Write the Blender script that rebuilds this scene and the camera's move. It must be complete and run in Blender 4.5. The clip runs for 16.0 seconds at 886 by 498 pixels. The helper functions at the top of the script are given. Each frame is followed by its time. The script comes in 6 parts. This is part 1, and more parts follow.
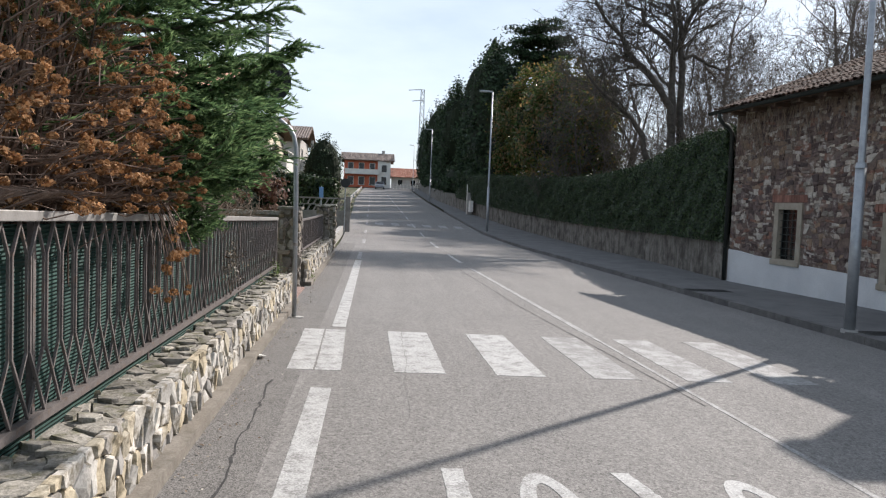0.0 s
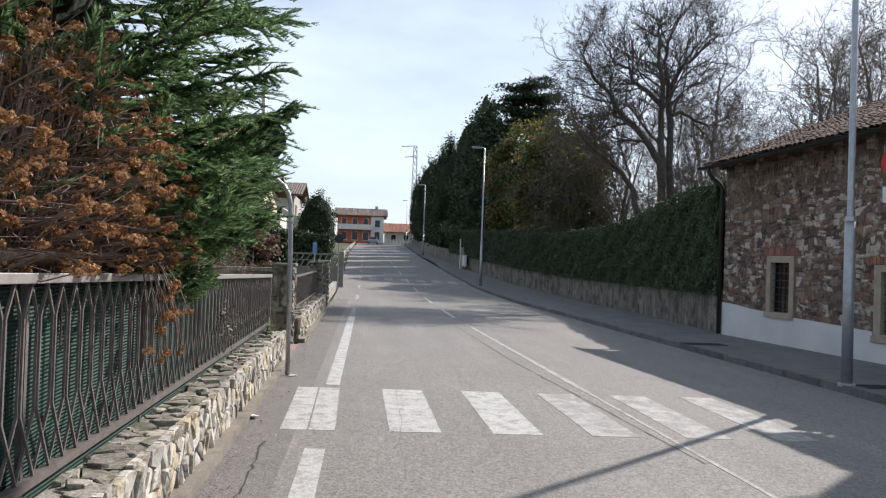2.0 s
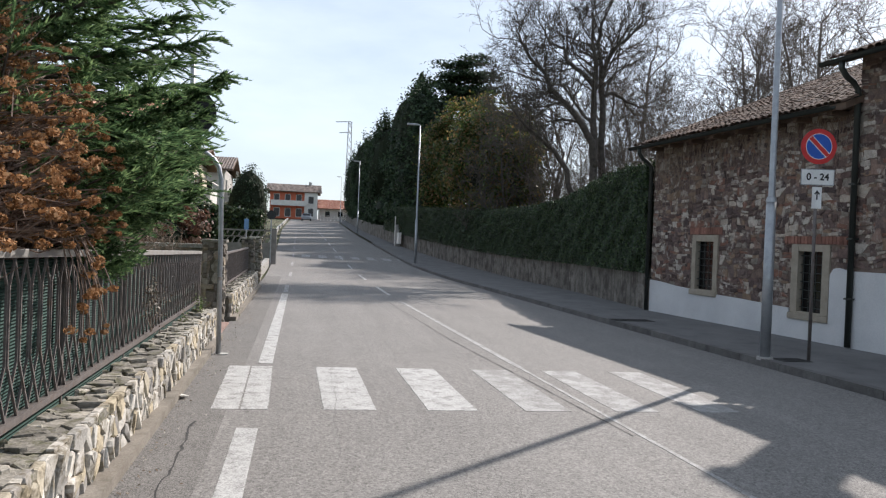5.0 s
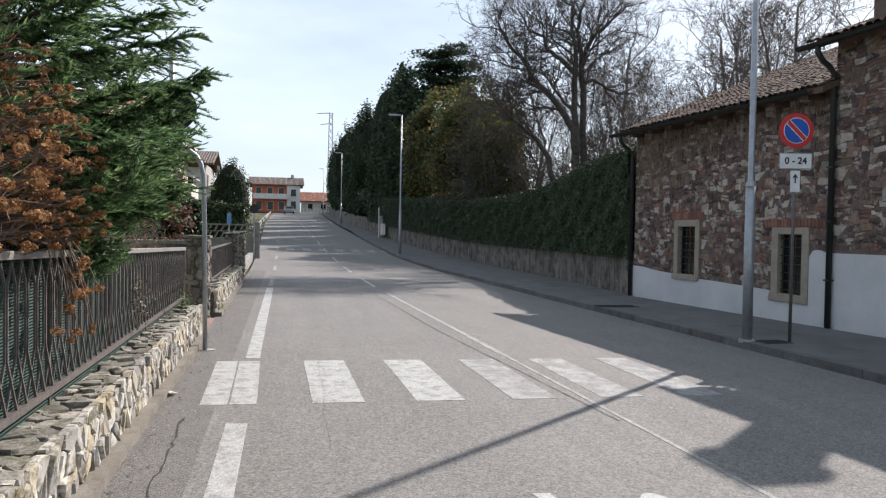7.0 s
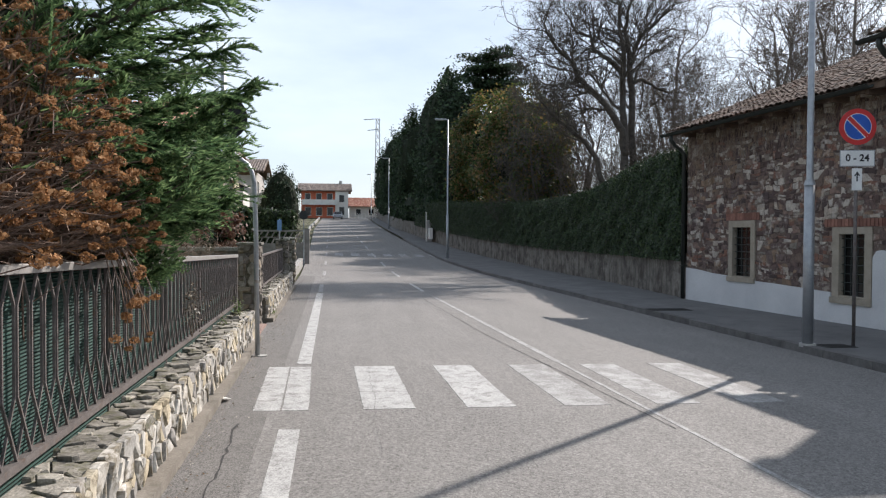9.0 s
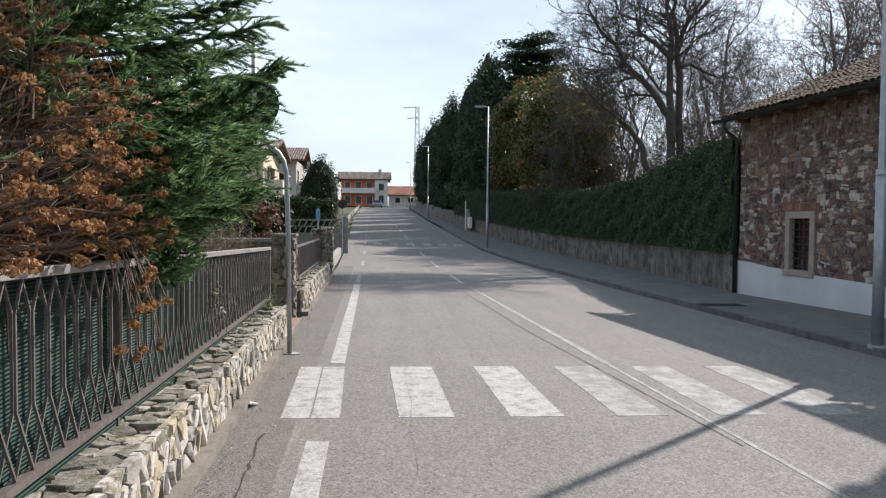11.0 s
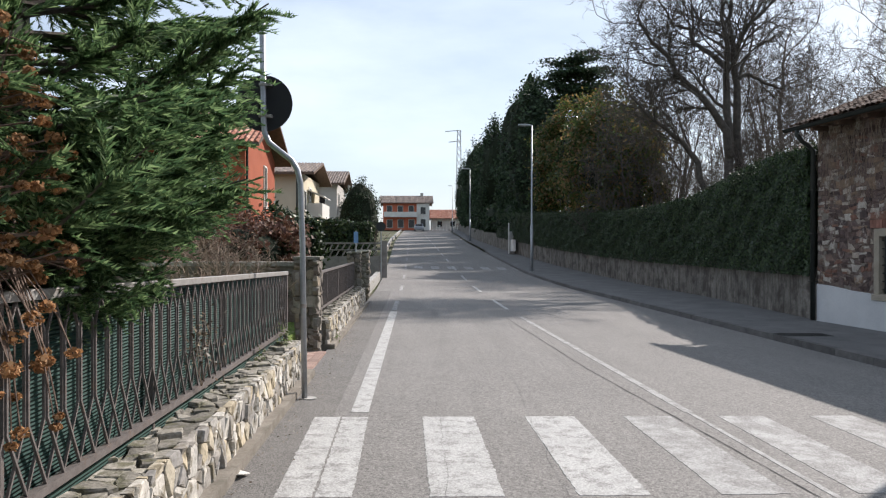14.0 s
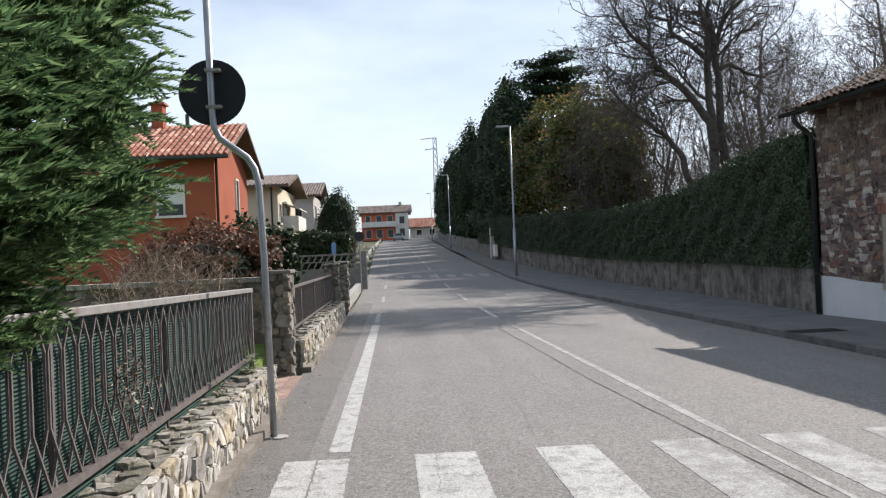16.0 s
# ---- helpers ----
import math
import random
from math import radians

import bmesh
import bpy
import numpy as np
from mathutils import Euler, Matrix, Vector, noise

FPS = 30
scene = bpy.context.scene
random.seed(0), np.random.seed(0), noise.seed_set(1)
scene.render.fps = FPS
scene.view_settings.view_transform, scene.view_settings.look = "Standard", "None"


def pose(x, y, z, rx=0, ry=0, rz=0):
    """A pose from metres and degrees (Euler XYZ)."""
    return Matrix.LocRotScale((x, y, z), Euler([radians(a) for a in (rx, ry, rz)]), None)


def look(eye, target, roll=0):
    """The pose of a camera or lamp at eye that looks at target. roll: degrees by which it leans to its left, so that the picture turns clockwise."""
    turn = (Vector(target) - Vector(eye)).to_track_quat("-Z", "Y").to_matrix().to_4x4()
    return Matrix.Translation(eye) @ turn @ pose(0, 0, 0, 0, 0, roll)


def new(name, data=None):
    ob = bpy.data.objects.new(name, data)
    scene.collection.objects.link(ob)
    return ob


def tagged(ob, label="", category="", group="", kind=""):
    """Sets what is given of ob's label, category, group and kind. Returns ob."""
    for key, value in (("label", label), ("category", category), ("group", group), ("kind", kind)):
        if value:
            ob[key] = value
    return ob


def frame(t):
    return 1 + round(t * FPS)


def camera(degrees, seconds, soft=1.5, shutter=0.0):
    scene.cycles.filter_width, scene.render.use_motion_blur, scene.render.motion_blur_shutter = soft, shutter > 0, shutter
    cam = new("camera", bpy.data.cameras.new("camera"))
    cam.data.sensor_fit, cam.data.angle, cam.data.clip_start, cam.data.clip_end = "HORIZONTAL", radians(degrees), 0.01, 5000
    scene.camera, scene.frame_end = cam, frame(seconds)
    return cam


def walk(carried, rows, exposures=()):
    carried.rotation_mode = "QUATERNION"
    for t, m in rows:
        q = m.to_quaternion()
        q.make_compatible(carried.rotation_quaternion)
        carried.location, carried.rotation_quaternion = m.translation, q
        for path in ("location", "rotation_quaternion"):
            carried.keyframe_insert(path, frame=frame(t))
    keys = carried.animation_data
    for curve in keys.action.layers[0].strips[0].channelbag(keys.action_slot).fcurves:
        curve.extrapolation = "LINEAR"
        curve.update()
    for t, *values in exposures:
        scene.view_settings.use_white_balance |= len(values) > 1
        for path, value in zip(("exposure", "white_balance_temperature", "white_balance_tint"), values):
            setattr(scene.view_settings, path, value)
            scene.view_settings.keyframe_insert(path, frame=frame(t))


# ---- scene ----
import collections

# camera and its walk
cam = camera(62.0, 16.0, soft=1.25)
PATH = [
    (0, (0.063, -0.073, 1.555), (0.259, 1.914, 1.44), 2.3),
    (0.5, (0.056, -0.059, 1.56), (0.257, 1.929, 1.473), 2.3),
    (1, (0.051, -0.058, 1.564), (0.256, 1.93, 1.51), 2.1),
    (1.5, (0.049, -0.07, 1.572), (0.244, 1.921, 1.571), 1.7),
    (2, (0.049, -0.074, 1.576), (0.258, 1.915, 1.609), 1.9),
    (2.5, (0.044, -0.084, 1.578), (0.26, 1.904, 1.626), 1.8),
    (3, (0.044, -0.06, 1.572), (0.251, 1.929, 1.582), 2.2),
    (3.5, (0.045, -0.056, 1.576), (0.269, 1.932, 1.572), 2.1),
    (4, (0.051, -0.051, 1.571), (0.31, 1.933, 1.569), 2.2),
    (4.5, (0.051, -0.049, 1.571), (0.361, 1.927, 1.561), 2.4),
    (5, (0.043, -0.039, 1.573), (0.429, 1.923, 1.551), 2.2),
    (7.5, (0.028, -0.088, 1.591), (0.455, 1.865, 1.541), 0.9),
    (8, (0.024, -0.086, 1.59), (0.378, 1.882, 1.542), -0.3),
    (8.5, (0.021, -0.078, 1.593), (0.336, 1.896, 1.556), -0.1),
    (11, (0.078, 0.51, 1.657), (0.275, 2.499, 1.585), 0.4),
    (11.5, (0.126, 0.726, 1.66), (0.211, 2.725, 1.68), 0.1),
    (12, (0.154, 1.012, 1.624), (0.262, 3.009, 1.62), 0.1),
    (12.5, (0.153, 1.273, 1.606), (0.295, 3.267, 1.542), -0.7),
    (13, (0.197, 1.542, 1.609), (0.275, 3.54, 1.585), -0.4),
    (13.5, (0.221, 1.778, 1.614), (0.282, 3.776, 1.583), -0.8),
    (14, (0.215, 2.01, 1.604), (0.297, 4.009, 1.596), -0.0),
    (14.5, (0.221, 2.264, 1.588), (0.304, 4.263, 1.576), -1.4),
    (15, (0.247, 2.525, 1.594), (0.268, 4.525, 1.627), -1.6),
    (15.5, (0.248, 2.828, 1.576), (0.335, 4.826, 1.585), -1.3),
    (16, (0.205, 3.111, 1.572), (0.341, 5.106, 1.585), -2.5),
]
walk(cam, [(t, look(eye, target, roll)) for t, eye, target, roll in PATH])

# world, sun, exposure
SUN_AZ = Vector((0.7466, 0.6652, 0)).normalized()
SUN_EL = radians(36.7)
scene.view_settings.exposure = 0.42


def make_world():
    w = bpy.data.worlds.new("sky")
    scene.world = w
    w.use_nodes = True
    n, l = w.node_tree.nodes, w.node_tree.links
    n.clear()
    sky = n.new("ShaderNodeTexSky")
    sky.sky_type, sky.sun_disc = "NISHITA", False
    sky.sun_elevation = SUN_EL
    sky.sun_rotation = math.atan2(SUN_AZ.x, SUN_AZ.y)
    sky.dust_density, sky.air_density, sky.ozone_density = 1.2, 1.0, 1.5
    coord, mapping = n.new("ShaderNodeTexCoord"), n.new("ShaderNodeMapping")
    mapping.inputs["Scale"].default_value = (1.0, 1.0, 3.2)
    cloud = n.new("ShaderNodeTexNoise")
    cloud.inputs["Scale"].default_value, cloud.inputs["Detail"].default_value, cloud.inputs["Roughness"].default_value = 1.7, 7, 0.55
    ramp = n.new("ShaderNodeValToRGB")
    ramp.color_ramp.elements[0].position, ramp.color_ramp.elements[1].position = 0.4, 0.72
    ramp.color_ramp.elements[0].color = (0.34, 0.34, 0.34, 1)
    mix = n.new("ShaderNodeMix")
    mix.data_type = "RGBA"
    mix.inputs["B"].default_value = (8.5, 9.6, 11.2, 1)
    scale = n.new("ShaderNodeMath")
    scale.operation = "MULTIPLY"
    scale.inputs[1].default_value = 0.85
    bg, out = n.new("ShaderNodeBackground"), n.new("ShaderNodeOutputWorld")
    bg.inputs["Strength"].default_value = SKY_STRENGTH
    l.new(coord.outputs["Generated"], mapping.inputs["Vector"])
    l.new(mapping.outputs["Vector"], cloud.inputs["Vector"])
    l.new(cloud.outputs["Fac"], ramp.inputs["Fac"])
    l.new(ramp.outputs["Color"], scale.inputs[0])
    l.new(scale.outputs["Value"], mix.inputs["Factor"])
    l.new(sky.outputs["Color"], mix.inputs["A"])
    l.new(mix.outputs["Result"], bg.inputs["Color"])
    l.new(bg.outputs["Background"], out.inputs["Surface"])


SKY_STRENGTH = 0.088
make_world()
sun = new("sun", bpy.data.lights.new("sun", "SUN"))
sun.data.energy, sun.data.angle, sun.data.color = 5.0, radians(0.55), (1.0, 0.926, 0.882)
toward = (SUN_AZ * math.cos(SUN_EL) + Vector((0, 0, math.sin(SUN_EL))))
sun.matrix_world = Matrix.Translation((20, 20, 40)) @ (-toward).to_track_quat("-Z", "Y").to_matrix().to_4x4()


# materials
def mat(name, c1, c2, scale=8.0, rough=0.85, bump=0.3, metal=0.0, fine=60.0, vary=0.0, by="", stain=None, ramp=None, spec=0.3, bump_dist=0.01):
    """A surface with variation at two scales; by: "object" or "island" varies each piece."""
    m = bpy.data.materials.new(name)
    m.use_nodes = True
    n, l = m.node_tree.nodes, m.node_tree.links
    p = n["Principled BSDF"]
    p.inputs["Roughness"].default_value, p.inputs["Metallic"].default_value = rough, metal
    p.inputs["Specular IOR Level"].default_value = spec
    geo = n.new("ShaderNodeNewGeometry")
    big, small = n.new("ShaderNodeTexNoise"), n.new("ShaderNodeTexNoise")
    for t, s, d in ((big, scale, 5), (small, fine, 4)):
        t.inputs["Scale"].default_value, t.inputs["Detail"].default_value = s, d
        l.new(geo.outputs["Position"], t.inputs["Vector"])
    add = n.new("ShaderNodeMix")
    add.data_type = "FLOAT"
    add.inputs["Factor"].default_value = 0.45
    l.new(big.outputs["Fac"], add.inputs["A"])
    l.new(small.outputs["Fac"], add.inputs["B"])
    cr = n.new("ShaderNodeValToRGB")
    cr.color_ramp.elements[0].position, cr.color_ramp.elements[1].position = 0.35, 0.65
    cr.color_ramp.elements[0].color, cr.color_ramp.elements[1].color = (*c1, 1), (*c2, 1)
    l.new(add.outputs["Result"], cr.inputs["Fac"])
    col = cr.outputs["Color"]
    rnd = None
    if by == "object":
        rnd = n.new("ShaderNodeObjectInfo").outputs["Random"]
    elif by == "island":
        rnd = geo.outputs["Random Per Island"]
    if ramp:
        pieces = n.new("ShaderNodeValToRGB")
        pieces.color_ramp.interpolation = "CONSTANT"
        e = pieces.color_ramp.elements
        e[0].position, e[0].color = 0, (*ramp[0], 1)
        e[1].position, e[1].color = 1 / len(ramp), (*ramp[1], 1)
        for k, c in enumerate(ramp[2:], 2):
            e.new(k / len(ramp)).color = (*c, 1)
        l.new(rnd, pieces.inputs["Fac"])
        mx = n.new("ShaderNodeMix")
        mx.data_type, mx.blend_type = "RGBA", "MULTIPLY"
        mx.inputs["Factor"].default_value = 1.0
        l.new(pieces.outputs["Color"], mx.inputs["A"])
        l.new(col, mx.inputs["B"])
        col = mx.outputs["Result"]
    if rnd is not None and vary:
        hsv, mr = n.new("ShaderNodeHueSaturation"), n.new("ShaderNodeMapRange")
        mr.inputs["To Min"].default_value, mr.inputs["To Max"].default_value = 1 - vary, 1 + vary
        l.new(rnd, mr.inputs["Value"])
        l.new(mr.outputs["Result"], hsv.inputs["Value"])
        l.new(col, hsv.inputs["Color"])
        col = hsv.outputs["Color"]
    if stain:
        colour, s_scale, lo, hi, amount = stain
        sn = n.new("ShaderNodeTexNoise")
        sn.inputs["Scale"].default_value, sn.inputs["Detail"].default_value, sn.inputs["Roughness"].default_value = s_scale, 8, 0.65
        l.new(geo.outputs["Position"], sn.inputs["Vector"])
        mr = n.new("ShaderNodeMapRange")
        mr.inputs["From Min"].default_value, mr.inputs["From Max"].default_value = lo, hi
        mr.inputs["To Max"].default_value = amount
        l.new(sn.outputs["Fac"], mr.inputs["Value"])
        mx = n.new("ShaderNodeMix")
        mx.data_type = "RGBA"
        mx.inputs["B"].default_value = (*colour, 1)
        l.new(mr.outputs["Result"], mx.inputs["Factor"])
        l.new(col, mx.inputs["A"])
        col = mx.outputs["Result"]
    l.new(col, p.inputs["Base Color"])
    if bump:
        b = n.new("ShaderNodeBump")
        b.inputs["Strength"].default_value, b.inputs["Distance"].default_value = bump, bump_dist
        l.new(add.outputs["Result"], b.inputs["Height"])
        l.new(b.outputs["Normal"], p.inputs["Normal"])
    return m


def plain(name, c, rough=0.5, metal=0.0, spec=0.4):
    return mat(name, tuple(v * 0.85 for v in c), tuple(min(1, v * 1.12) for v in c), 6, rough, 0.05, metal, 90, spec=spec)


def leafy(name, colours, rough=0.55, vary=0.35, through_light=0.25, spec=0.22):
    """Leaves: each one its own tone, with some light passing through."""
    m = mat(name, (0.75, 0.75, 0.75), (1, 1, 1), 3, rough, 0, 0, 40, vary, "island", ramp=colours, spec=spec)
    n, l = m.node_tree.nodes, m.node_tree.links
    p, out = n["Principled BSDF"], n["Material Output"]
    tr, mx = n.new("ShaderNodeBsdfTranslucent"), n.new("ShaderNodeMixShader")
    l.new(p.inputs["Base Color"].links[0].from_socket, tr.inputs["Color"])
    mx.inputs["Fac"].default_value = through_light
    l.new(p.outputs["BSDF"], mx.inputs[1])
    l.new(tr.outputs["BSDF"], mx.inputs[2])
    l.new(mx.outputs["Shader"], out.inputs["Surface"])
    return m


ASPHALT = mat("asphalt", (0.162, 0.153, 0.145), (0.268, 0.253, 0.236), 0.6, 0.85, 1.0, 0, 40, stain=((0.26, 0.252, 0.24), 1.1, 0.5, 0.8, 0.45), bump_dist=0.012, spec=0.2)


def gritty(m, dark, light, scale=150.0, amount=0.55):
    """Adds the grit of a road surface: stones lighter and darker than the binder."""
    n, l = m.node_tree.nodes, m.node_tree.links
    p = n["Principled BSDF"]
    src = p.inputs["Base Color"].links[0].from_socket
    geo, v, cr, mx = n.new("ShaderNodeNewGeometry"), n.new("ShaderNodeTexVoronoi"), n.new("ShaderNodeValToRGB"), n.new("ShaderNodeMix")
    v.inputs["Scale"].default_value = scale
    cr.color_ramp.elements[0].color, cr.color_ramp.elements[1].color = (*dark, 1), (*light, 1)
    cr.color_ramp.elements[0].position, cr.color_ramp.elements[1].position = 0.15, 0.85
    mx.data_type = "RGBA"
    mx.inputs["Factor"].default_value = amount
    l.new(geo.outputs["Position"], v.inputs["Vector"])
    l.new(v.outputs["Color"], cr.inputs["Fac"])
    l.new(src, mx.inputs["A"])
    l.new(cr.outputs["Color"], mx.inputs["B"])
    l.new(mx.outputs["Result"], p.inputs["Base Color"])
    return m


def driven(m, dark=0.8, light=1.12):
    """Long uneven bands along the road, where wheels and repairs have worn it."""
    n, l = m.node_tree.nodes, m.node_tree.links
    p = n["Principled BSDF"]
    src = p.inputs["Base Color"].links[0].from_socket
    geo, mp, noise, mr, mx = (n.new("ShaderNode" + k) for k in ("NewGeometry", "Mapping", "TexNoise", "MapRange", "Mix"))
    mp.inputs["Scale"].default_value = (1.6, 0.09, 1.0)
    noise.inputs["Scale"].default_value, noise.inputs["Detail"].default_value, noise.inputs["Roughness"].default_value = 1.0, 7, 0.62
    for key, v in (("From Min", 0.35), ("From Max", 0.65), ("To Min", dark), ("To Max", light)):
        mr.inputs[key].default_value = v
    mx.data_type, mx.blend_type = "RGBA", "MULTIPLY"
    mx.inputs["Factor"].default_value = 1.0
    l.new(geo.outputs["Position"], mp.inputs["Vector"])
    l.new(mp.outputs["Vector"], noise.inputs["Vector"])
    l.new(noise.outputs["Fac"], mr.inputs["Value"])
    l.new(src, mx.inputs["A"])
    l.new(mr.outputs["Result"], mx.inputs["B"])
    l.new(mx.outputs["Result"], p.inputs["Base Color"])


driven(ASPHALT)
gritty(ASPHALT, (0.04, 0.038, 0.036), (0.36, 0.342, 0.318), 150, 0.55)
gritty(ASPHALT, (0.05, 0.048, 0.045), (0.34, 0.325, 0.305), 48, 0.3)
ASPHALT_OLD = mat("old_asphalt", (0.115, 0.107, 0.099), (0.2, 0.188, 0.174), 2.0, 0.92, 0.8, 0, 90, stain=((0.07, 0.068, 0.064), 5, 0.5, 0.7, 0.6), bump_dist=0.01)
gritty(ASPHALT_OLD, (0.03, 0.029, 0.027), (0.29, 0.276, 0.257), 140, 0.6)
PAINT = mat("road_paint", (0.32, 0.315, 0.3), (0.5, 0.495, 0.475), 3, 0.8, 0.6, 0, 110, stain=((0.2, 0.192, 0.18), 7, 0.5, 0.61, 0.95), bump_dist=0.008)
PAINT_FADED = mat("faded_road_paint", (0.33, 0.325, 0.312), (0.48, 0.474, 0.456), 3, 0.85, 0.6, 0, 110, stain=((0.215, 0.204, 0.192), 4.5, 0.42, 0.57, 0.95), bump_dist=0.008)
gritty(PAINT, (0.14, 0.137, 0.132), (0.6, 0.595, 0.575), 90, 0.4)
gritty(PAINT_FADED, (0.1, 0.098, 0.095), (0.42, 0.415, 0.4), 90, 0.45)
SEAM_LIGHT = mat("worn_seam", (0.13, 0.125, 0.119), (0.2, 0.193, 0.184), 12, 0.9, 0.4)
SEAM = mat("dark_seam", (0.035, 0.034, 0.033), (0.07, 0.068, 0.066), 12, 0.9, 0.4)
PAVING = mat("pavement_concrete", (0.11, 0.108, 0.106), (0.18, 0.176, 0.17), 1.2, 0.9, 0.6, 0, 80, stain=((0.09, 0.09, 0.088), 3, 0.5, 0.7, 0.6))
KERB = mat("kerb_stone", (0.08, 0.076, 0.072), (0.16, 0.152, 0.145), 5, 0.85, 0.5, 0, 60, 0.15, "object")
CONCRETE = mat("concrete", (0.3, 0.29, 0.27), (0.42, 0.41, 0.385), 3, 0.9, 0.5, 0, 70, stain=((0.16, 0.155, 0.14), 4, 0.5, 0.72, 0.6))
BLOCKS = mat("weathered_block", (0.15, 0.14, 0.13), (0.24, 0.225, 0.21), 3, 0.9, 0.5, 0, 70, stain=((0.09, 0.085, 0.08), 4, 0.5, 0.72, 0.6))
EARTH = mat("earth", (0.07, 0.06, 0.04), (0.13, 0.115, 0.07), 1.5, 0.95, 0.8, 0, 30, stain=((0.07, 0.1, 0.03), 0.7, 0.45, 0.6, 0.8))
GRASS = mat("grass", (0.08, 0.14, 0.025), (0.16, 0.23, 0.05), 2, 0.9, 0.9, 0, 70)
MORTAR = mat("mortar", (0.095, 0.068, 0.057), (0.2, 0.152, 0.126), 4, 0.95, 0.9, 0, 45, stain=((0.34, 0.29, 0.24), 2.6, 0.54, 0.62, 0.8))
RUBBLE_LOOK = dict(c1=(0.5, 0.5, 0.5), c2=(1.12, 1.08, 1.05), scale=9, rough=0.9, bump=1.0, fine=42, vary=0.3, stain=((0.45, 0.405, 0.35), 3.4, 0.55, 0.63, 0.7), bump_dist=0.02,
                   ramp=[(0.13, 0.088, 0.078), (0.34, 0.3, 0.255), (0.16, 0.11, 0.096), (0.22, 0.16, 0.13), (0.1, 0.074, 0.07), (0.54, 0.49, 0.43), (0.17, 0.12, 0.105), (0.27, 0.19, 0.135), (0.12, 0.086, 0.08), (0.21, 0.115, 0.085), (0.14, 0.103, 0.093), (0.38, 0.33, 0.275), (0.15, 0.112, 0.1), (0.2, 0.14, 0.115)])
RUBBLE = mat("rubble_stone", by="object", **RUBBLE_LOOK)
RUBBLE_JOINED = mat("rubble_stone_joined", by="island", **RUBBLE_LOOK)
JOINT = mat("dark_joint", (0.08, 0.07, 0.055), (0.19, 0.17, 0.135), 14, 0.95, 0.9, 0, 60)
WALL_TONES = [(0.58, 0.555, 0.5), (0.46, 0.44, 0.4), (0.64, 0.61, 0.55), (0.54, 0.48, 0.37), (0.36, 0.335, 0.3), (0.6, 0.565, 0.5), (0.5, 0.43, 0.31), (0.3, 0.285, 0.265), (0.52, 0.49, 0.44)]
WALLSTONE = mat("wall_stone", (0.6, 0.6, 0.6), (1.05, 1.05, 1.05), 9, 0.88, 0.9, 0, 55, 0.22, "object", stain=((0.15, 0.125, 0.08), 10, 0.5, 0.62, 0.85),
                ramp=WALL_TONES)
WALLSTONE_JOINED = mat("wall_stone_joined", (0.6, 0.6, 0.6), (1.05, 1.05, 1.05), 9, 0.88, 0.9, 0, 55, 0.22, "island", stain=((0.15, 0.125, 0.08), 10, 0.5, 0.62, 0.85),
                       ramp=WALL_TONES)
COPING_LOOK = dict(c1=(0.15, 0.14, 0.118), c2=(0.36, 0.335, 0.29), scale=11, rough=0.92, bump=1.0, fine=45, vary=0.45, stain=((0.1, 0.098, 0.05), 9, 0.5, 0.62, 0.75), bump_dist=0.02)
COPING = mat("coping_slab", by="object", **COPING_LOOK)
COPING_JOINED = mat("coping_slab_joined", by="island", **COPING_LOOK)
WHITEWASH = mat("whitewash", (0.5, 0.505, 0.51), (0.62, 0.62, 0.615), 1.5, 0.9, 0.4, 0, 40, stain=((0.5, 0.5, 0.48), 2, 0.55, 0.75, 0.5))
FRAME_STONE = mat("window_stone", (0.26, 0.225, 0.175), (0.37, 0.325, 0.26), 6, 0.88, 0.5, 0, 60)
OLD_WALL = mat("old_render", (0.13, 0.116, 0.1), (0.26, 0.238, 0.205), 1.3, 0.95, 0.9, 0, 18, stain=((0.06, 0.052, 0.042), 2.2, 0.46, 0.62, 0.85), bump_dist=0.02)
TILE = mat("old_roof_tile", (0.7, 0.7, 0.7), (1.05, 1.05, 1.05), 6, 0.9, 0.6, 0, 40, 0.25, "object", stain=((0.09, 0.08, 0.06), 6, 0.52, 0.66, 0.6),
           ramp=[(0.15, 0.085, 0.06), (0.095, 0.058, 0.046), (0.19, 0.115, 0.08), (0.11, 0.076, 0.06), (0.16, 0.11, 0.084), (0.21, 0.15, 0.115)])
TILE_JOINED = mat("old_roof_tile_joined", (0.7, 0.7, 0.7), (1.05, 1.05, 1.05), 6, 0.9, 0.6, 0, 40, 0.25, "island", stain=((0.09, 0.08, 0.06), 6, 0.52, 0.66, 0.6),
                  ramp=[(0.15, 0.085, 0.06), (0.095, 0.058, 0.046), (0.19, 0.115, 0.08), (0.11, 0.076, 0.06), (0.16, 0.11, 0.084), (0.21, 0.15, 0.115)])
TILE_RED = mat("red_roof_tile", (0.7, 0.7, 0.7), (1.05, 1.05, 1.05), 3, 0.85, 0.4, 0, 30, 0.2, "island", ramp=[(0.4, 0.16, 0.1), (0.46, 0.22, 0.15), (0.34, 0.13, 0.09), (0.5, 0.28, 0.2)])
TILE_GREY = mat("grey_roof_tile", (0.7, 0.7, 0.7), (1.05, 1.05, 1.05), 3, 0.85, 0.4, 0, 30, 0.2, "island", ramp=[(0.2, 0.17, 0.15), (0.26, 0.21, 0.18), (0.17, 0.14, 0.13)])
GUTTER = plain("dark_gutter_metal", (0.045, 0.05, 0.045), 0.45, 0.5)
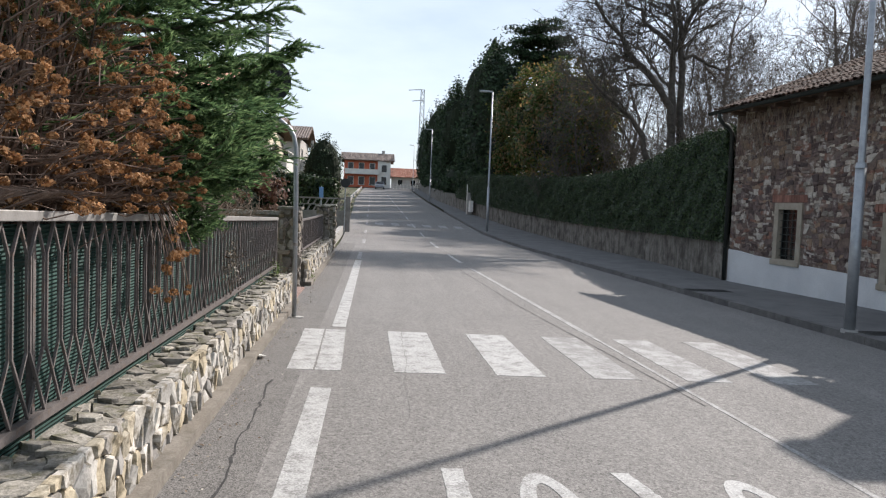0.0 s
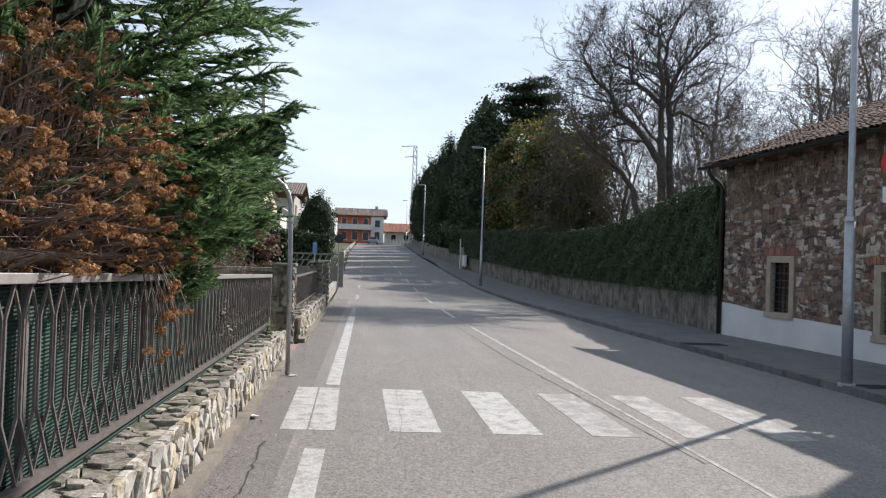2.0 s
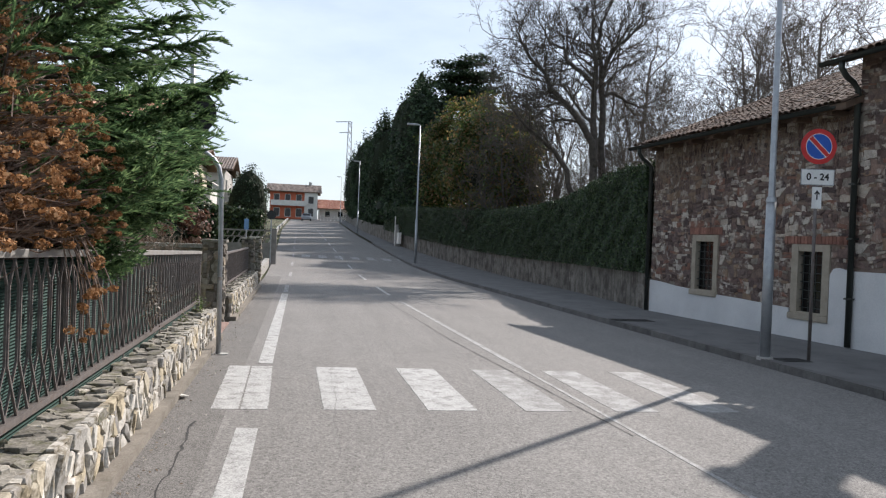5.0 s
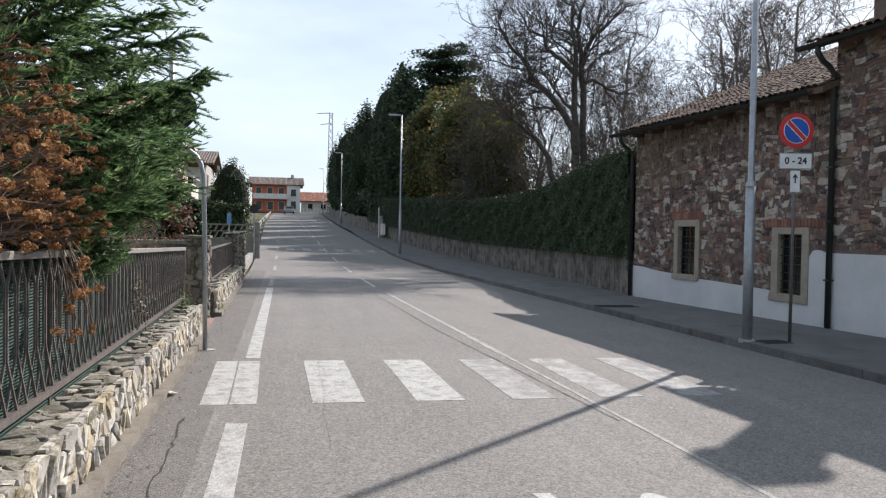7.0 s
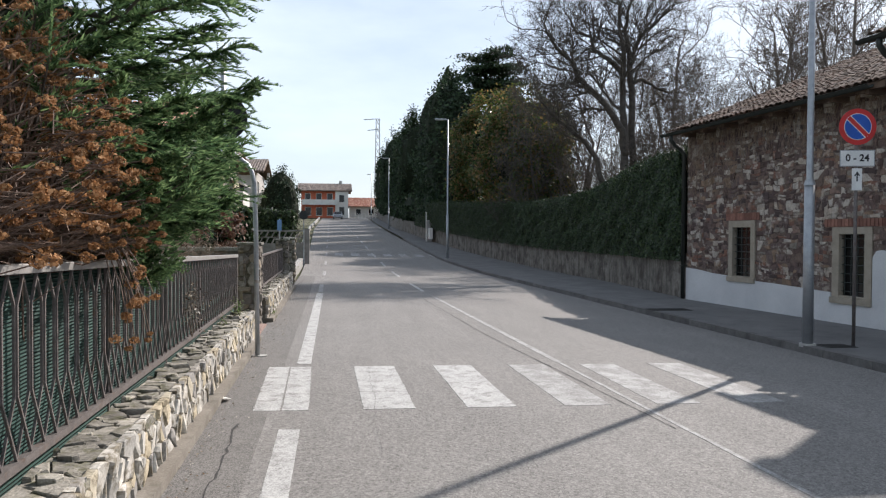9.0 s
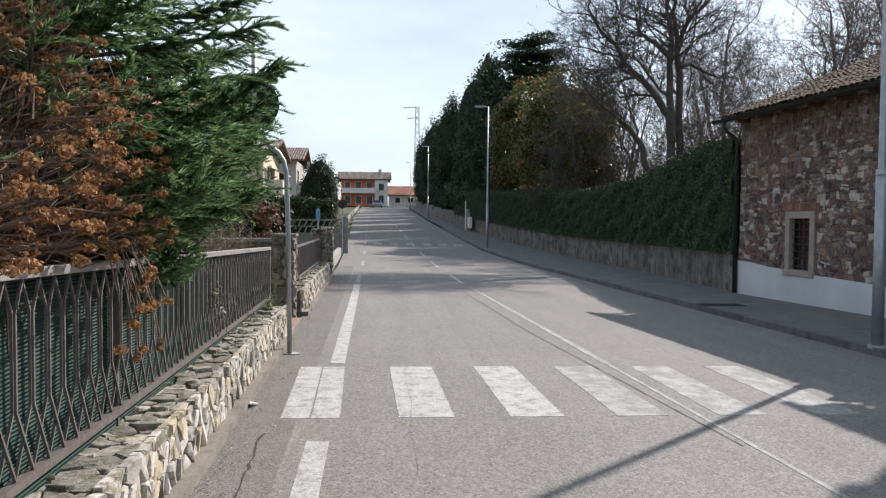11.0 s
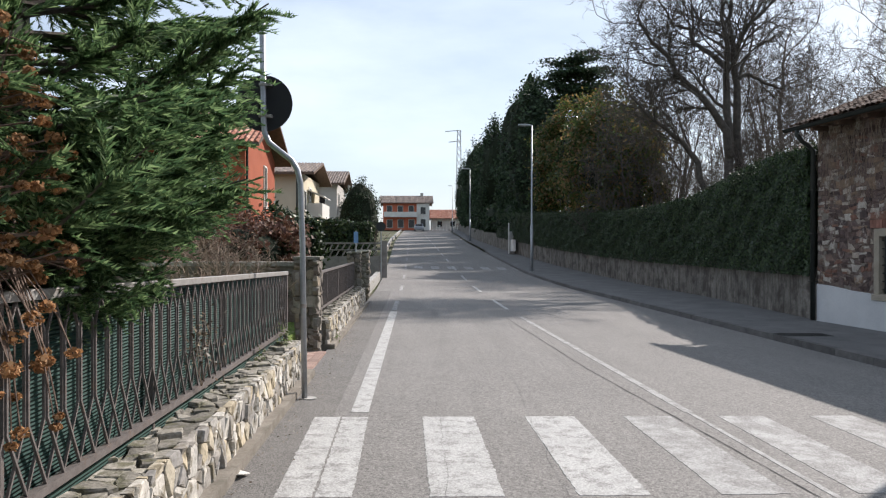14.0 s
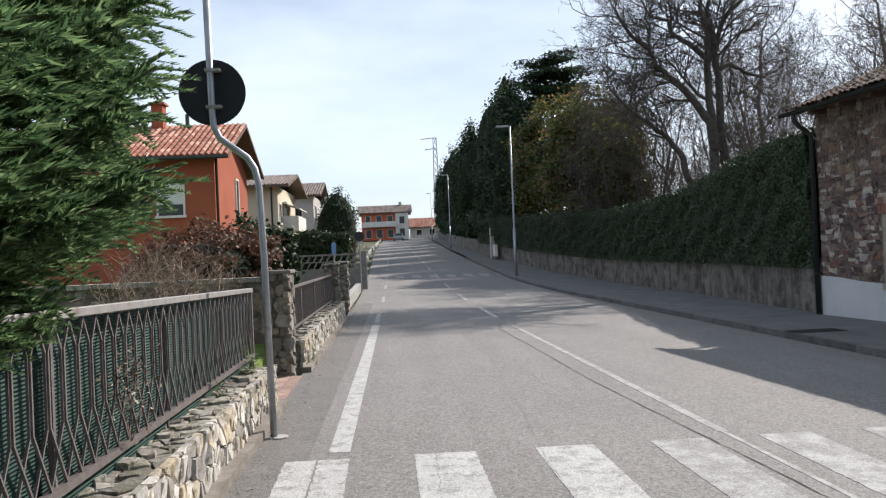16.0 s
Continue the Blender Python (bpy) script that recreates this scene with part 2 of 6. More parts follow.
FOOTING = mat("old_footing", (0.16, 0.14, 0.115), (0.27, 0.245, 0.21), 3, 0.95, 0.7, 0, 60, stain=((0.11, 0.1, 0.08), 5, 0.48, 0.66, 0.7))
IRON = mat("fence_iron", (0.12, 0.106, 0.1), (0.2, 0.178, 0.168), 20, 0.6, 0.3, 0.3, 120, stain=((0.16, 0.09, 0.05), 15, 0.55, 0.7, 0.5))


def streaked(m, colour, amount=0.7):
    """Dark runs of damp down a wall."""
    n, l = m.node_tree.nodes, m.node_tree.links
    p = n["Principled BSDF"]
    src = p.inputs["Base Color"].links[0].from_socket
    geo, mp, t, mr, mx = (n.new("ShaderNode" + k) for k in ("NewGeometry", "Mapping", "TexNoise", "MapRange", "Mix"))
    mp.inputs["Scale"].default_value = (5.0, 5.0, 0.7)
    t.inputs["Scale"].default_value, t.inputs["Detail"].default_value, t.inputs["Roughness"].default_value = 1.0, 8, 0.7
    for key, v in (("From Min", 0.48), ("From Max", 0.62), ("To Min", 0.0), ("To Max", amount)):
        mr.inputs[key].default_value = v
    mx.data_type = "RGBA"
    mx.inputs["B"].default_value = (*colour, 1)
    l.new(geo.outputs["Position"], mp.inputs["Vector"])
    l.new(mp.outputs["Vector"], t.inputs["Vector"])
    l.new(t.outputs["Fac"], mr.inputs["Value"])
    l.new(mr.outputs["Result"], mx.inputs["Factor"])
    l.new(src, mx.inputs["A"])
    l.new(mx.outputs["Result"], p.inputs["Base Color"])


streaked(OLD_WALL, (0.06, 0.05, 0.042))
RAIL = mat("rail_metal", (0.3, 0.29, 0.27), (0.42, 0.4, 0.38), 12, 0.5, 0.2, 0.5, 100, stain=((0.2, 0.12, 0.07), 9, 0.56, 0.7, 0.6))
GALV = mat("galvanised_steel", (0.28, 0.295, 0.31), (0.4, 0.415, 0.43), 9, 0.45, 0.1, 0.6, 100)
DARK_GLASS = plain("dark_window", (0.012, 0.012, 0.013), 0.15, 0, 0.5)
BLACK = plain("black_metal", (0.02, 0.021, 0.024), 0.5, 0.2)
BARK = mat("bark", (0.05, 0.043, 0.037), (0.12, 0.105, 0.09), 6, 0.95, 0.9, 0, 50)
BARK_LIGHT = mat("grey_bark", (0.1, 0.082, 0.07), (0.19, 0.158, 0.135), 6, 0.95, 0.8, 0, 50)
STEM = mat("dry_stem", (0.15, 0.105, 0.075), (0.3, 0.23, 0.175), 14, 0.9, 0.4, 0, 70)
BUSH_STEM = mat("bush_stem", (0.08, 0.052, 0.038), (0.26, 0.19, 0.15), 14, 0.8, 0.4, 0, 70)
DRY_FLOWER = leafy("dry_flower", [(0.36, 0.19, 0.085), (0.45, 0.25, 0.12), (0.27, 0.135, 0.062), (0.52, 0.32, 0.175), (0.38, 0.2, 0.09)], 0.85, 0.35, 0.35)
CONIFER = leafy("conifer_green", [(0.078, 0.145, 0.062), (0.105, 0.185, 0.075), (0.145, 0.23, 0.098), (0.06, 0.115, 0.052), (0.185, 0.27, 0.12)], 0.5, 0.3, 0.52)
HEDGE_LEAF = leafy("hedge_leaf", [(0.025, 0.044, 0.018), (0.034, 0.057, 0.022), (0.046, 0.074, 0.028), (0.018, 0.033, 0.015), (0.058, 0.088, 0.033)], 0.45, 0.35, 0.14)
CYPRESS_LEAF = leafy("cypress_leaf", [(0.024, 0.046, 0.024), (0.033, 0.058, 0.028), (0.045, 0.074, 0.034)], 0.6, 0.35, 0.2)
MAGNOLIA_LEAF = leafy("magnolia_leaf", [(0.07, 0.1, 0.028), (0.1, 0.13, 0.036), (0.16, 0.16, 0.045), (0.23, 0.17, 0.06), (0.08, 0.115, 0.032), (0.22, 0.14, 0.06), (0.06, 0.095, 0.028)], 0.2, 0.4, 0.55, 0.55)
REDLEAF = leafy("red_leaf", [(0.15, 0.07, 0.045), (0.2, 0.095, 0.06), (0.11, 0.055, 0.04), (0.19, 0.12, 0.08)], 0.6, 0.3, 0.25)
# near-black colour for bodies that stand in for shade deep inside foliage
FOLIAGE_SHADE = mat("foliage_shade", (0.008, 0.013, 0.006), (0.018, 0.026, 0.011), 3, 0.95, 0.6, 0, 20)


# shapes
class Geo:
    """Gathers faces for one mesh."""

    def __init__(self):
        self.v, self.f = [], []

    def add(self, vs, fs):
        k = len(self.v)
        self.v += [tuple(p) for p in vs]
        self.f += [tuple(i + k for i in f) for f in fs]
        return self

    def box(self, x0, y0, z0, x1, y1, z1):
        return self.hexa([(x0, y0, z0), (x1, y0, z0), (x1, y1, z0), (x0, y1, z0), (x0, y0, z1), (x1, y0, z1), (x1, y1, z1), (x0, y1, z1)])

    def hexa(self, p):
        return self.add(p, [(3, 2, 1, 0), (4, 5, 6, 7), (0, 1, 5, 4), (1, 2, 6, 5), (2, 3, 7, 6), (3, 0, 4, 7)])

    def tube(self, pts, r0, r1=None, sides=8, caps=True):
        r1 = r0 if r1 is None else r1
        pts = [Vector(p) for p in pts]
        vs, fs, last = [], [], None
        for i, p in enumerate(pts):
            d = (pts[min(i + 1, len(pts) - 1)] - pts[max(i - 1, 0)]).normalized()
            a = d.cross(Vector((0, 0, 1)) if abs(d.z) < 0.95 else Vector((1, 0, 0))).normalized() if last is None else (last - d * last.dot(d)).normalized()
            last, b = a, d.cross(a)
            r = r0 + (r1 - r0) * i / max(1, len(pts) - 1)
            vs += [p + (a * math.cos(k * math.tau / sides) + b * math.sin(k * math.tau / sides)) * r for k in range(sides)]
        for i in range(len(pts) - 1):
            fs += [(i * sides + k, i * sides + (k + 1) % sides, (i + 1) * sides + (k + 1) % sides, (i + 1) * sides + k) for k in range(sides)]
        if caps:
            fs += [tuple(range(sides))[::-1], tuple((len(pts) - 1) * sides + k for k in range(sides))]
        return self.add(vs, fs)

    def disc(self, c, normal, r, thick, sides=32):
        n = Vector(normal).normalized()
        return self.tube([Vector(c) - n * thick / 2, Vector(c) + n * thick / 2], r, r, sides)

    def mesh(self, name, material, smooth=False):
        me = bpy.data.meshes.new(name)
        me.from_pydata(self.v, [], self.f)
        me.materials.append(material)
        if smooth:
            me.polygons.foreach_set("use_smooth", [True] * len(me.polygons))
        me.update()
        return me


def thing(name, at, label, category, group="", kind="", turn=None):
    ob = new(name)
    ob.empty_display_size = 0.2
    ob.matrix_world = turn if turn is not None else Matrix.Translation(at)
    return tagged(ob, label, category, group, kind)


def part(name, g, material, parent, label="", smooth=False):
    """Links a shape, given in the thing's own space, as one mesh under it."""
    ob = new(name, g.mesh(name, material, smooth) if isinstance(g, Geo) else g)
    ob.parent = parent
    return tagged(ob, label) if label else ob


def single(name, g, material, label, category, kind="", smooth=False, group=""):
    return tagged(new(name, g.mesh(name, material, smooth)), label, category, group, kind)


def bevelled(ob, width, segments=2):
    m = ob.modifiers.new("bevel", "BEVEL")
    m.width, m.segments, m.limit_method = width, segments, "ANGLE"
    return ob


def quads_mesh(name, corners, material):
    """corners: an array (n, 4, 3) of loose quads."""
    n = len(corners)
    me = bpy.data.meshes.new(name)
    me.vertices.add(n * 4)
    me.vertices.foreach_set("co", np.ascontiguousarray(corners, dtype=np.float32).ravel())
    me.loops.add(n * 4)
    me.loops.foreach_set("vertex_index", np.arange(n * 4, dtype=np.int32))
    me.polygons.add(n)
    me.polygons.foreach_set("loop_start", np.arange(0, n * 4, 4, dtype=np.int32))
    me.materials.append(material)
    me.update(calc_edges=True)
    return me


def tris_mesh(name, corners, material):
    """corners: an array (n, 3, 3) of loose triangles."""
    n = len(corners)
    me = bpy.data.meshes.new(name)
    me.vertices.add(n * 3)
    me.vertices.foreach_set("co", np.ascontiguousarray(corners, dtype=np.float32).ravel())
    me.loops.add(n * 3)
    me.loops.foreach_set("vertex_index", np.arange(n * 3, dtype=np.int32))
    me.polygons.add(n)
    me.polygons.foreach_set("loop_start", np.arange(0, n * 3, 3, dtype=np.int32))
    me.materials.append(material)
    me.update(calc_edges=True)
    return me


def leaf_quads(at, facing, size, rng, wide=0.6, loose=0.8):
    """Leaves at points, roughly facing a way; diamond-shaped."""
    n = len(at)
    f = facing + rng.normal(0, loose, (n, 3))
    f /= np.linalg.norm(f, axis=1, keepdims=True)
    u = np.cross(f, rng.normal(0, 1, (n, 3)))
    u /= np.linalg.norm(u, axis=1, keepdims=True) + 1e-9
    v = np.cross(f, u)
    s = (size * rng.uniform(0.6, 1.35, n))[:, None]
    return np.stack([at - u * s, at - v * s * wide, at + u * s, at + v * s * wide + f * s * 0.25], 1)


def smooth_step(a, b, x):
    t = min(1.0, max(0.0, (x - a) / (b - a)))
    return t * t * (3 - 2 * t)


def along(rows, y):
    return float(np.interp(y, [r[0] for r in rows], [r[1] for r in rows]))


# the lie of the land: a road that falls a little to one side and climbs in the distance
def climb(y):
    if y < 28:
        return 0.0
    if y < 48:
        return 0.042 * (y - 28) ** 2 / 40
    return 0.42 + 0.042 * (min(y, 160) - 48) + 0.01 * max(0, y - 160)


def road_z(x, y):
    return climb(y) - 0.03 * min(7.4, max(-1.5, x)) * (1 - smooth_step(28, 70, y))


KERB_X = [(-40, 7.6), (8, 7.35), (17, 7.15), (28, 7.0), (42, 6.45), (60, 6.25), (87, 6.4), (150, 7.5), (170, 8)]
WALL_X = [(18.4, 9.5), (27, 10.15), (38, 9.9), (54, 8.6), (62, 8.15), (90, 7.9), (150, 9.5), (170, 10)]
LEFT_X = [(-40, -1.02), (28, -1.1), (60, -1.5), (90, -1.9), (130, -1.7), (170, -1.5)]


def walk_z(y):
    return road_z(along(KERB_X, y), y) + 0.11


# ground, road, pavement
def strip(rows_left, rows_right, ys, xs_n, zf, lift=0.0):
    g = Geo()
    for y in ys:
        a, b = rows_left(y), rows_right(y)
        g.v += [(a + (b - a) * k / xs_n, y, zf(a + (b - a) * k / xs_n, y) + lift) for k in range(xs_n + 1)]
    w = xs_n + 1
    g.f = [(j * w + k, j * w + k + 1, (j + 1) * w + k + 1, (j + 1) * w + k) for j in range(len(ys) - 1) for k in range(xs_n)]
    return g


def make_ground():
    ys = [-120, -60, -20] + list(range(0, 170, 4)) + [180, 220, 300, 420, 600, 900]
    g = strip(lambda y: -700, lambda y: 700, ys, 140, lambda x, y: road_z(max(-1.5, min(7.4, x)), y) - 0.1)
    single("ground", g, EARTH, "earth and rough grass of the gardens and fields", "ground", "structure")
    ys = [-40 + 2 * k for k in range(104)]
    g = strip(lambda y: along(LEFT_X, y), lambda y: along(KERB_X, y), ys, 8, road_z)
    single("road", g, ASPHALT, "worn grey asphalt road climbing into the distance", "road", "structure")
    g = strip(lambda y: along(LEFT_X, y), lambda y: -0.52, [-40 + 2 * k for k in range(35)], 2, road_z, 0.0015)
    single("road_edge", g, ASPHALT_OLD, "older cracked asphalt strip beside the wall", "road", "structure")
    pave = thing("pavement", (0, 0, 0), "dark concrete pavement with a stone kerb", "pavement", kind="structure")
    far = lambda y: along(WALL_X, y) + 0.6 if y > 18.4 else 12.0
    g = strip(lambda y: along(KERB_X, y) + 0.14, far, ys, 3, lambda x, y: walk_z(y))
    part("paving", g, PAVING, pave)
    for k in range(70):
        y0, y1 = -6 + k * 1.0, -6 + (k + 1) * 1.0 - 0.012
        xa, xb, za, zb = along(KERB_X, y0), along(KERB_X, y1), walk_z(y0) + 0.004, walk_z(y1) + 0.004
        g = Geo().hexa([(xa, y0, za - 0.25), (xa + 0.15, y0, za - 0.25), (xb + 0.15, y1, zb - 0.25), (xb, y1, zb - 0.25),
                        (xa + 0.015, y0, za), (xa + 0.15, y0, za), (xb + 0.15, y1, zb), (xb + 0.015, y1, zb)])
        part("kerb_stone", g, KERB, pave)
    for x, y, w, d in ((7.7, 15.9, 1.0, 0.45), (7.8, 10.35, 0.5, 0.35)):
        z = walk_z(y)
        cover = thing("drain_cover", (x, y, z), "dark iron drain cover let into the pavement", "drain cover")
        part("frame", Geo().box(-w / 2, -d / 2, -0.01, w / 2, d / 2, 0.006), SEAM, cover)
        for k in range(6):
            part("bar", Geo().box(-w / 2 + 0.04, -d / 2 + d * (k + 0.3) / 6, 0, w / 2 - 0.04, -d / 2 + d * (k + 0.6) / 6, 0.012), SEAM, cover)


def painted(g, pts, steps=1):
    """A patch of paint lying on the road, 4 mm thick; pts: its corners."""
    rng = random.Random(len(g.v) + int(pts[0][0] * 100))
    worn = []
    for (xa, ya), (xb, yb) in zip(pts, pts[1:] + pts[:1]):
        k = max(1, int(math.hypot(xb - xa, yb - ya) / 0.035))
        for i in range(k):
            q = 0.004 * (i > 0)
            worn.append((xa + (xb - xa) * i / k + rng.gauss(0, q), ya + (yb - ya) * i / k + rng.gauss(0, q)))
    pts = worn
    n = len(pts)
    vs = [(x, y, road_z(x, y) + 0.0032) for x, y in pts] + [(x, y, road_z(x, y) - 0.01) for x, y in pts]
    g.add(vs, [tuple(range(n)), tuple(range(2 * n - 1, n - 1, -1))] + [(k, k + n, (k + 1) % n + n, (k + 1) % n) for k in range(n)])


def line(g, x_of, y0, y1, w, step=1.0):
    ys = list(np.linspace(y0, y1, max(2, int((y1 - y0) / step) + 1)))
    band(g, [(x_of(y) - w / 2, y) for y in ys], [(x_of(y) + w / 2, y) for y in ys])


def band(g, left, right):
    """A band of paint between two edges, lying on the road."""
    n = len(left)
    vs = []
    for lift in (0.0032, -0.01):
        for side in (left, right):
            vs += [(x, y, road_z(x, y) + lift) for x, y in side]
    fs = [(0, n, 3 * n, 2 * n), (n - 1, 3 * n - 1, 4 * n - 1, 2 * n - 1)]
    for k in range(n - 1):
        fs += [(k, n + k, n + k + 1, k + 1), (k, k + 1, 2 * n + k + 1, 2 * n + k), (n + k, 3 * n + k, 3 * n + k + 1, n + k + 1), (2 * n + k, 2 * n + k + 1, 3 * n + k + 1, 3 * n + k)]
    g.add(vs, fs)


def make_markings():
    near, far = (lambda x: 6.68 + 0.07 * (x + 0.6)), (lambda x: 8.87 + 0.1 * (x + 0.6))
    for k in range(6):
        x0 = -0.66 + k * 0.985
        w = 0.49
        g = Geo()
        if k == 0:
            for a, b in ((x0, x0 + 0.235), (x0 + 0.255, x0 + w)):
                painted(g, [(a, near(a)), (b, near(b)), (b - 0.03, far(b)), (a - 0.03, far(a))])
        else:
            painted(g, [(x0, near(x0)), (x0 + w, near(x0 + w)), (x0 + w - 0.02, far(x0 + w)), (x0 - 0.02, far(x0))])
        single("crossing_stripe", g, PAINT if k < 3 else PAINT_FADED, "worn white pedestrian crossing stripe on asphalt" if k < 3 else "badly faded white crossing stripe on asphalt", "road marking", "", False, "crossing stripes")
    edge = lambda y: -0.33 + 0.004 * min(y, 30)
    for a, b in ((-12, 6.05), (9.1, 20)):
        g = Geo()
        line(g, edge, a, b, 0.17)
        single("edge_line", g, PAINT, "white road edge line with worn paint", "road marking")
    for k in range(12):
        g = Geo()
        line(g, edge, 20.5 + k * 8, 23.5 + k * 8, 0.12)
        single("edge_line", g, PAINT_FADED, "faded far stretch of the white edge line", "road marking")
    centre = lambda y: 3.25 - 0.024 * min(y, 22) - 0.008 * max(0, y - 40)
    g = Geo()
    line(g, centre, 2.0, 9.4, 0.05)
    single("centre_line", g, PAINT_FADED, "thin faded white centre line", "road marking")
    g = Geo()
    line(g, centre, 9.4, 19.5, 0.1)
    single("centre_line", g, PAINT_FADED, "white centre line, rubbed at its edges", "road marking")
    for k in range(14):
        g = Geo()
        line(g, centre, 21.5 + k * 7.5, 25.0 + k * 7.5, 0.11)
        single("centre_dash", g, PAINT, "white centre dash further up the road", "road marking", "", False, "centre dashes")
    for k in range(7):
        g = Geo()
        painted(g, [(0.3 + k, 45), (0.8 + k, 45), (0.8 + k, 47.2), (0.3 + k, 47.2)])
        single("crossing_stripe", g, PAINT_FADED, "faded stripe of the far crossing", "road marking", "", False, "far crossing stripes")
    # strokes of the worn writing on the lane
    for pts in ([(0.53, 1.9), (0.66, 1.9), (0.66, 4.25), (0.53, 4.25)], [(1.86, 2.6), (1.98, 2.6), (1.7, 4.27), (1.58, 4.27)]):
        g = Geo()
        painted(g, pts)
        single("lane_stroke", g, PAINT, "white painted stroke of worn lane writing", "road marking", "", False, "lane writing")
    for cx in (1.1, 2.34):
        g = Geo()
        ring = [(cx + 0.2 * math.cos(a), 3.4 + 0.82 * math.sin(a)) for a in np.linspace(0, math.pi, 15)]
        inner = [(cx + 0.1 * math.cos(a), 3.36 + 0.7 * math.sin(a)) for a in np.linspace(0, math.pi, 15)]
        band(g, inner, ring)
        single("lane_stroke", g, PAINT, "white painted curve of worn lane writing", "road marking", "", False, "lane writing")
    rng = random.Random(4)

    def crack(x_of, y0, y1, w, wiggle, label):
        g, y, off = Geo(), y0, 0.0
        pts = []
        while y < y1:
            pts.append((x_of(y) + off, y))
            off = off * 0.7 + rng.uniform(-wiggle, wiggle)
            y += rng.uniform(0.06, 0.2)
        for (xa, ya), (xb, yb) in zip(pts, pts[1:]):
            h = w * rng.uniform(0.4, 1.0) / 2
            zl = 0.0045
            g.add([(xa - h, ya, road_z(xa, ya) + zl), (xa + h, ya, road_z(xa, ya) + zl), (xb + h, yb, road_z(xb, yb) + zl), (xb - h, yb, road_z(xb, yb) + zl)], [(0, 1, 2, 3)])
        single("crack", g, SEAM if w > 0.015 else SEAM_LIGHT, label, "crack", "structure")

    crack(lambda y: -0.72, 1.5, 6.3, 0.022, 0.022, "ragged dark crack in the road edge")
    crack(lambda y: 3.42 - 0.068 * y if y < 12 else 2.6 - 0.03 * (y - 12), 6.0, 19, 0.016, 0.006, "dark paving seam running beside the centre line")
    crack(lambda y: 0.22 + 0.03 * y, 5.2, 13, 0.0045, 0.02, "thin wandering crack in the lane")
    crack(lambda y: 1.35 + 0.05 * (y - 9), 6.0, 14.5, 0.0045, 0.022, "thin wandering crack in the lane")
    crack(lambda y: 1.9 - 0.02 * y, 13, 24, 0.008, 0.012, "thin wandering crack in the lane")


# stone pieces
def stone_meshes(name, material, n, seed, depth=0.05, square=2.6):
    """A few irregular stones in a unit square, facing -y, to be scaled."""
    rng = random.Random(seed)
    out = []
    for _ in range(n):
        k = rng.randint(6, 8)
        ring = []
        for i in range(k):
            a = (i + rng.uniform(-0.36, 0.36)) * math.tau / k
            c, s = math.cos(a), math.sin(a)
            r = 0.5 / (abs(c) ** square + abs(s) ** square) ** (1 / square) * rng.uniform(0.84, 1.1)
            ring.append((c * r, s * r))
        g = Geo()
        vs = [(x, depth, z) for x, z in ring] + [(x * 0.98, -depth * 0.45, z * 0.98) for x, z in ring]
        vs += [(x * 0.86 + rng.uniform(-0.03, 0.03), -depth * rng.uniform(0.6, 1.15), z * 0.86 + rng.uniform(-0.03, 0.03)) for x, z in ring]
        fs = [(i, (i + 1) % k, k + (i + 1) % k, k + i) for i in range(k)]
        fs += [(k + i, k + (i + 1) % k, 2 * k + (i + 1) % k, 2 * k + i) for i in range(k)] + [tuple(range(2 * k, 3 * k))]
        out.append(g.add(vs, fs).mesh(name, material))
    return out


def rubble(width, height, sizes, heights, rng, skip=lambda u, w: False):
    """Places of stones in rough courses: centre, width and height."""
    places, w = [], 0.0
    while w < height - 0.04:
        h = min(rng.uniform(*heights), height - w)
        u = -rng.uniform(0, 0.1)
        while u < width:
            s = min(rng.uniform(*sizes), width - u + 0.05)
            if rng.random() < 0.25 and h > 0.14:
                for q in (0.27, 0.75):
                    places.append((u + s / 2, w + h * q, s, h * 0.5))
            else:
                places.append((u + s / 2, w + h / 2 + rng.uniform(-0.035, 0.035), s * rng.uniform(0.8, 1.05), h * rng.uniform(0.75, 1.2)))
            u += s
        w += h
    return [p for p in places if 0 < p[0] < width and not skip(p[0], p[1])]


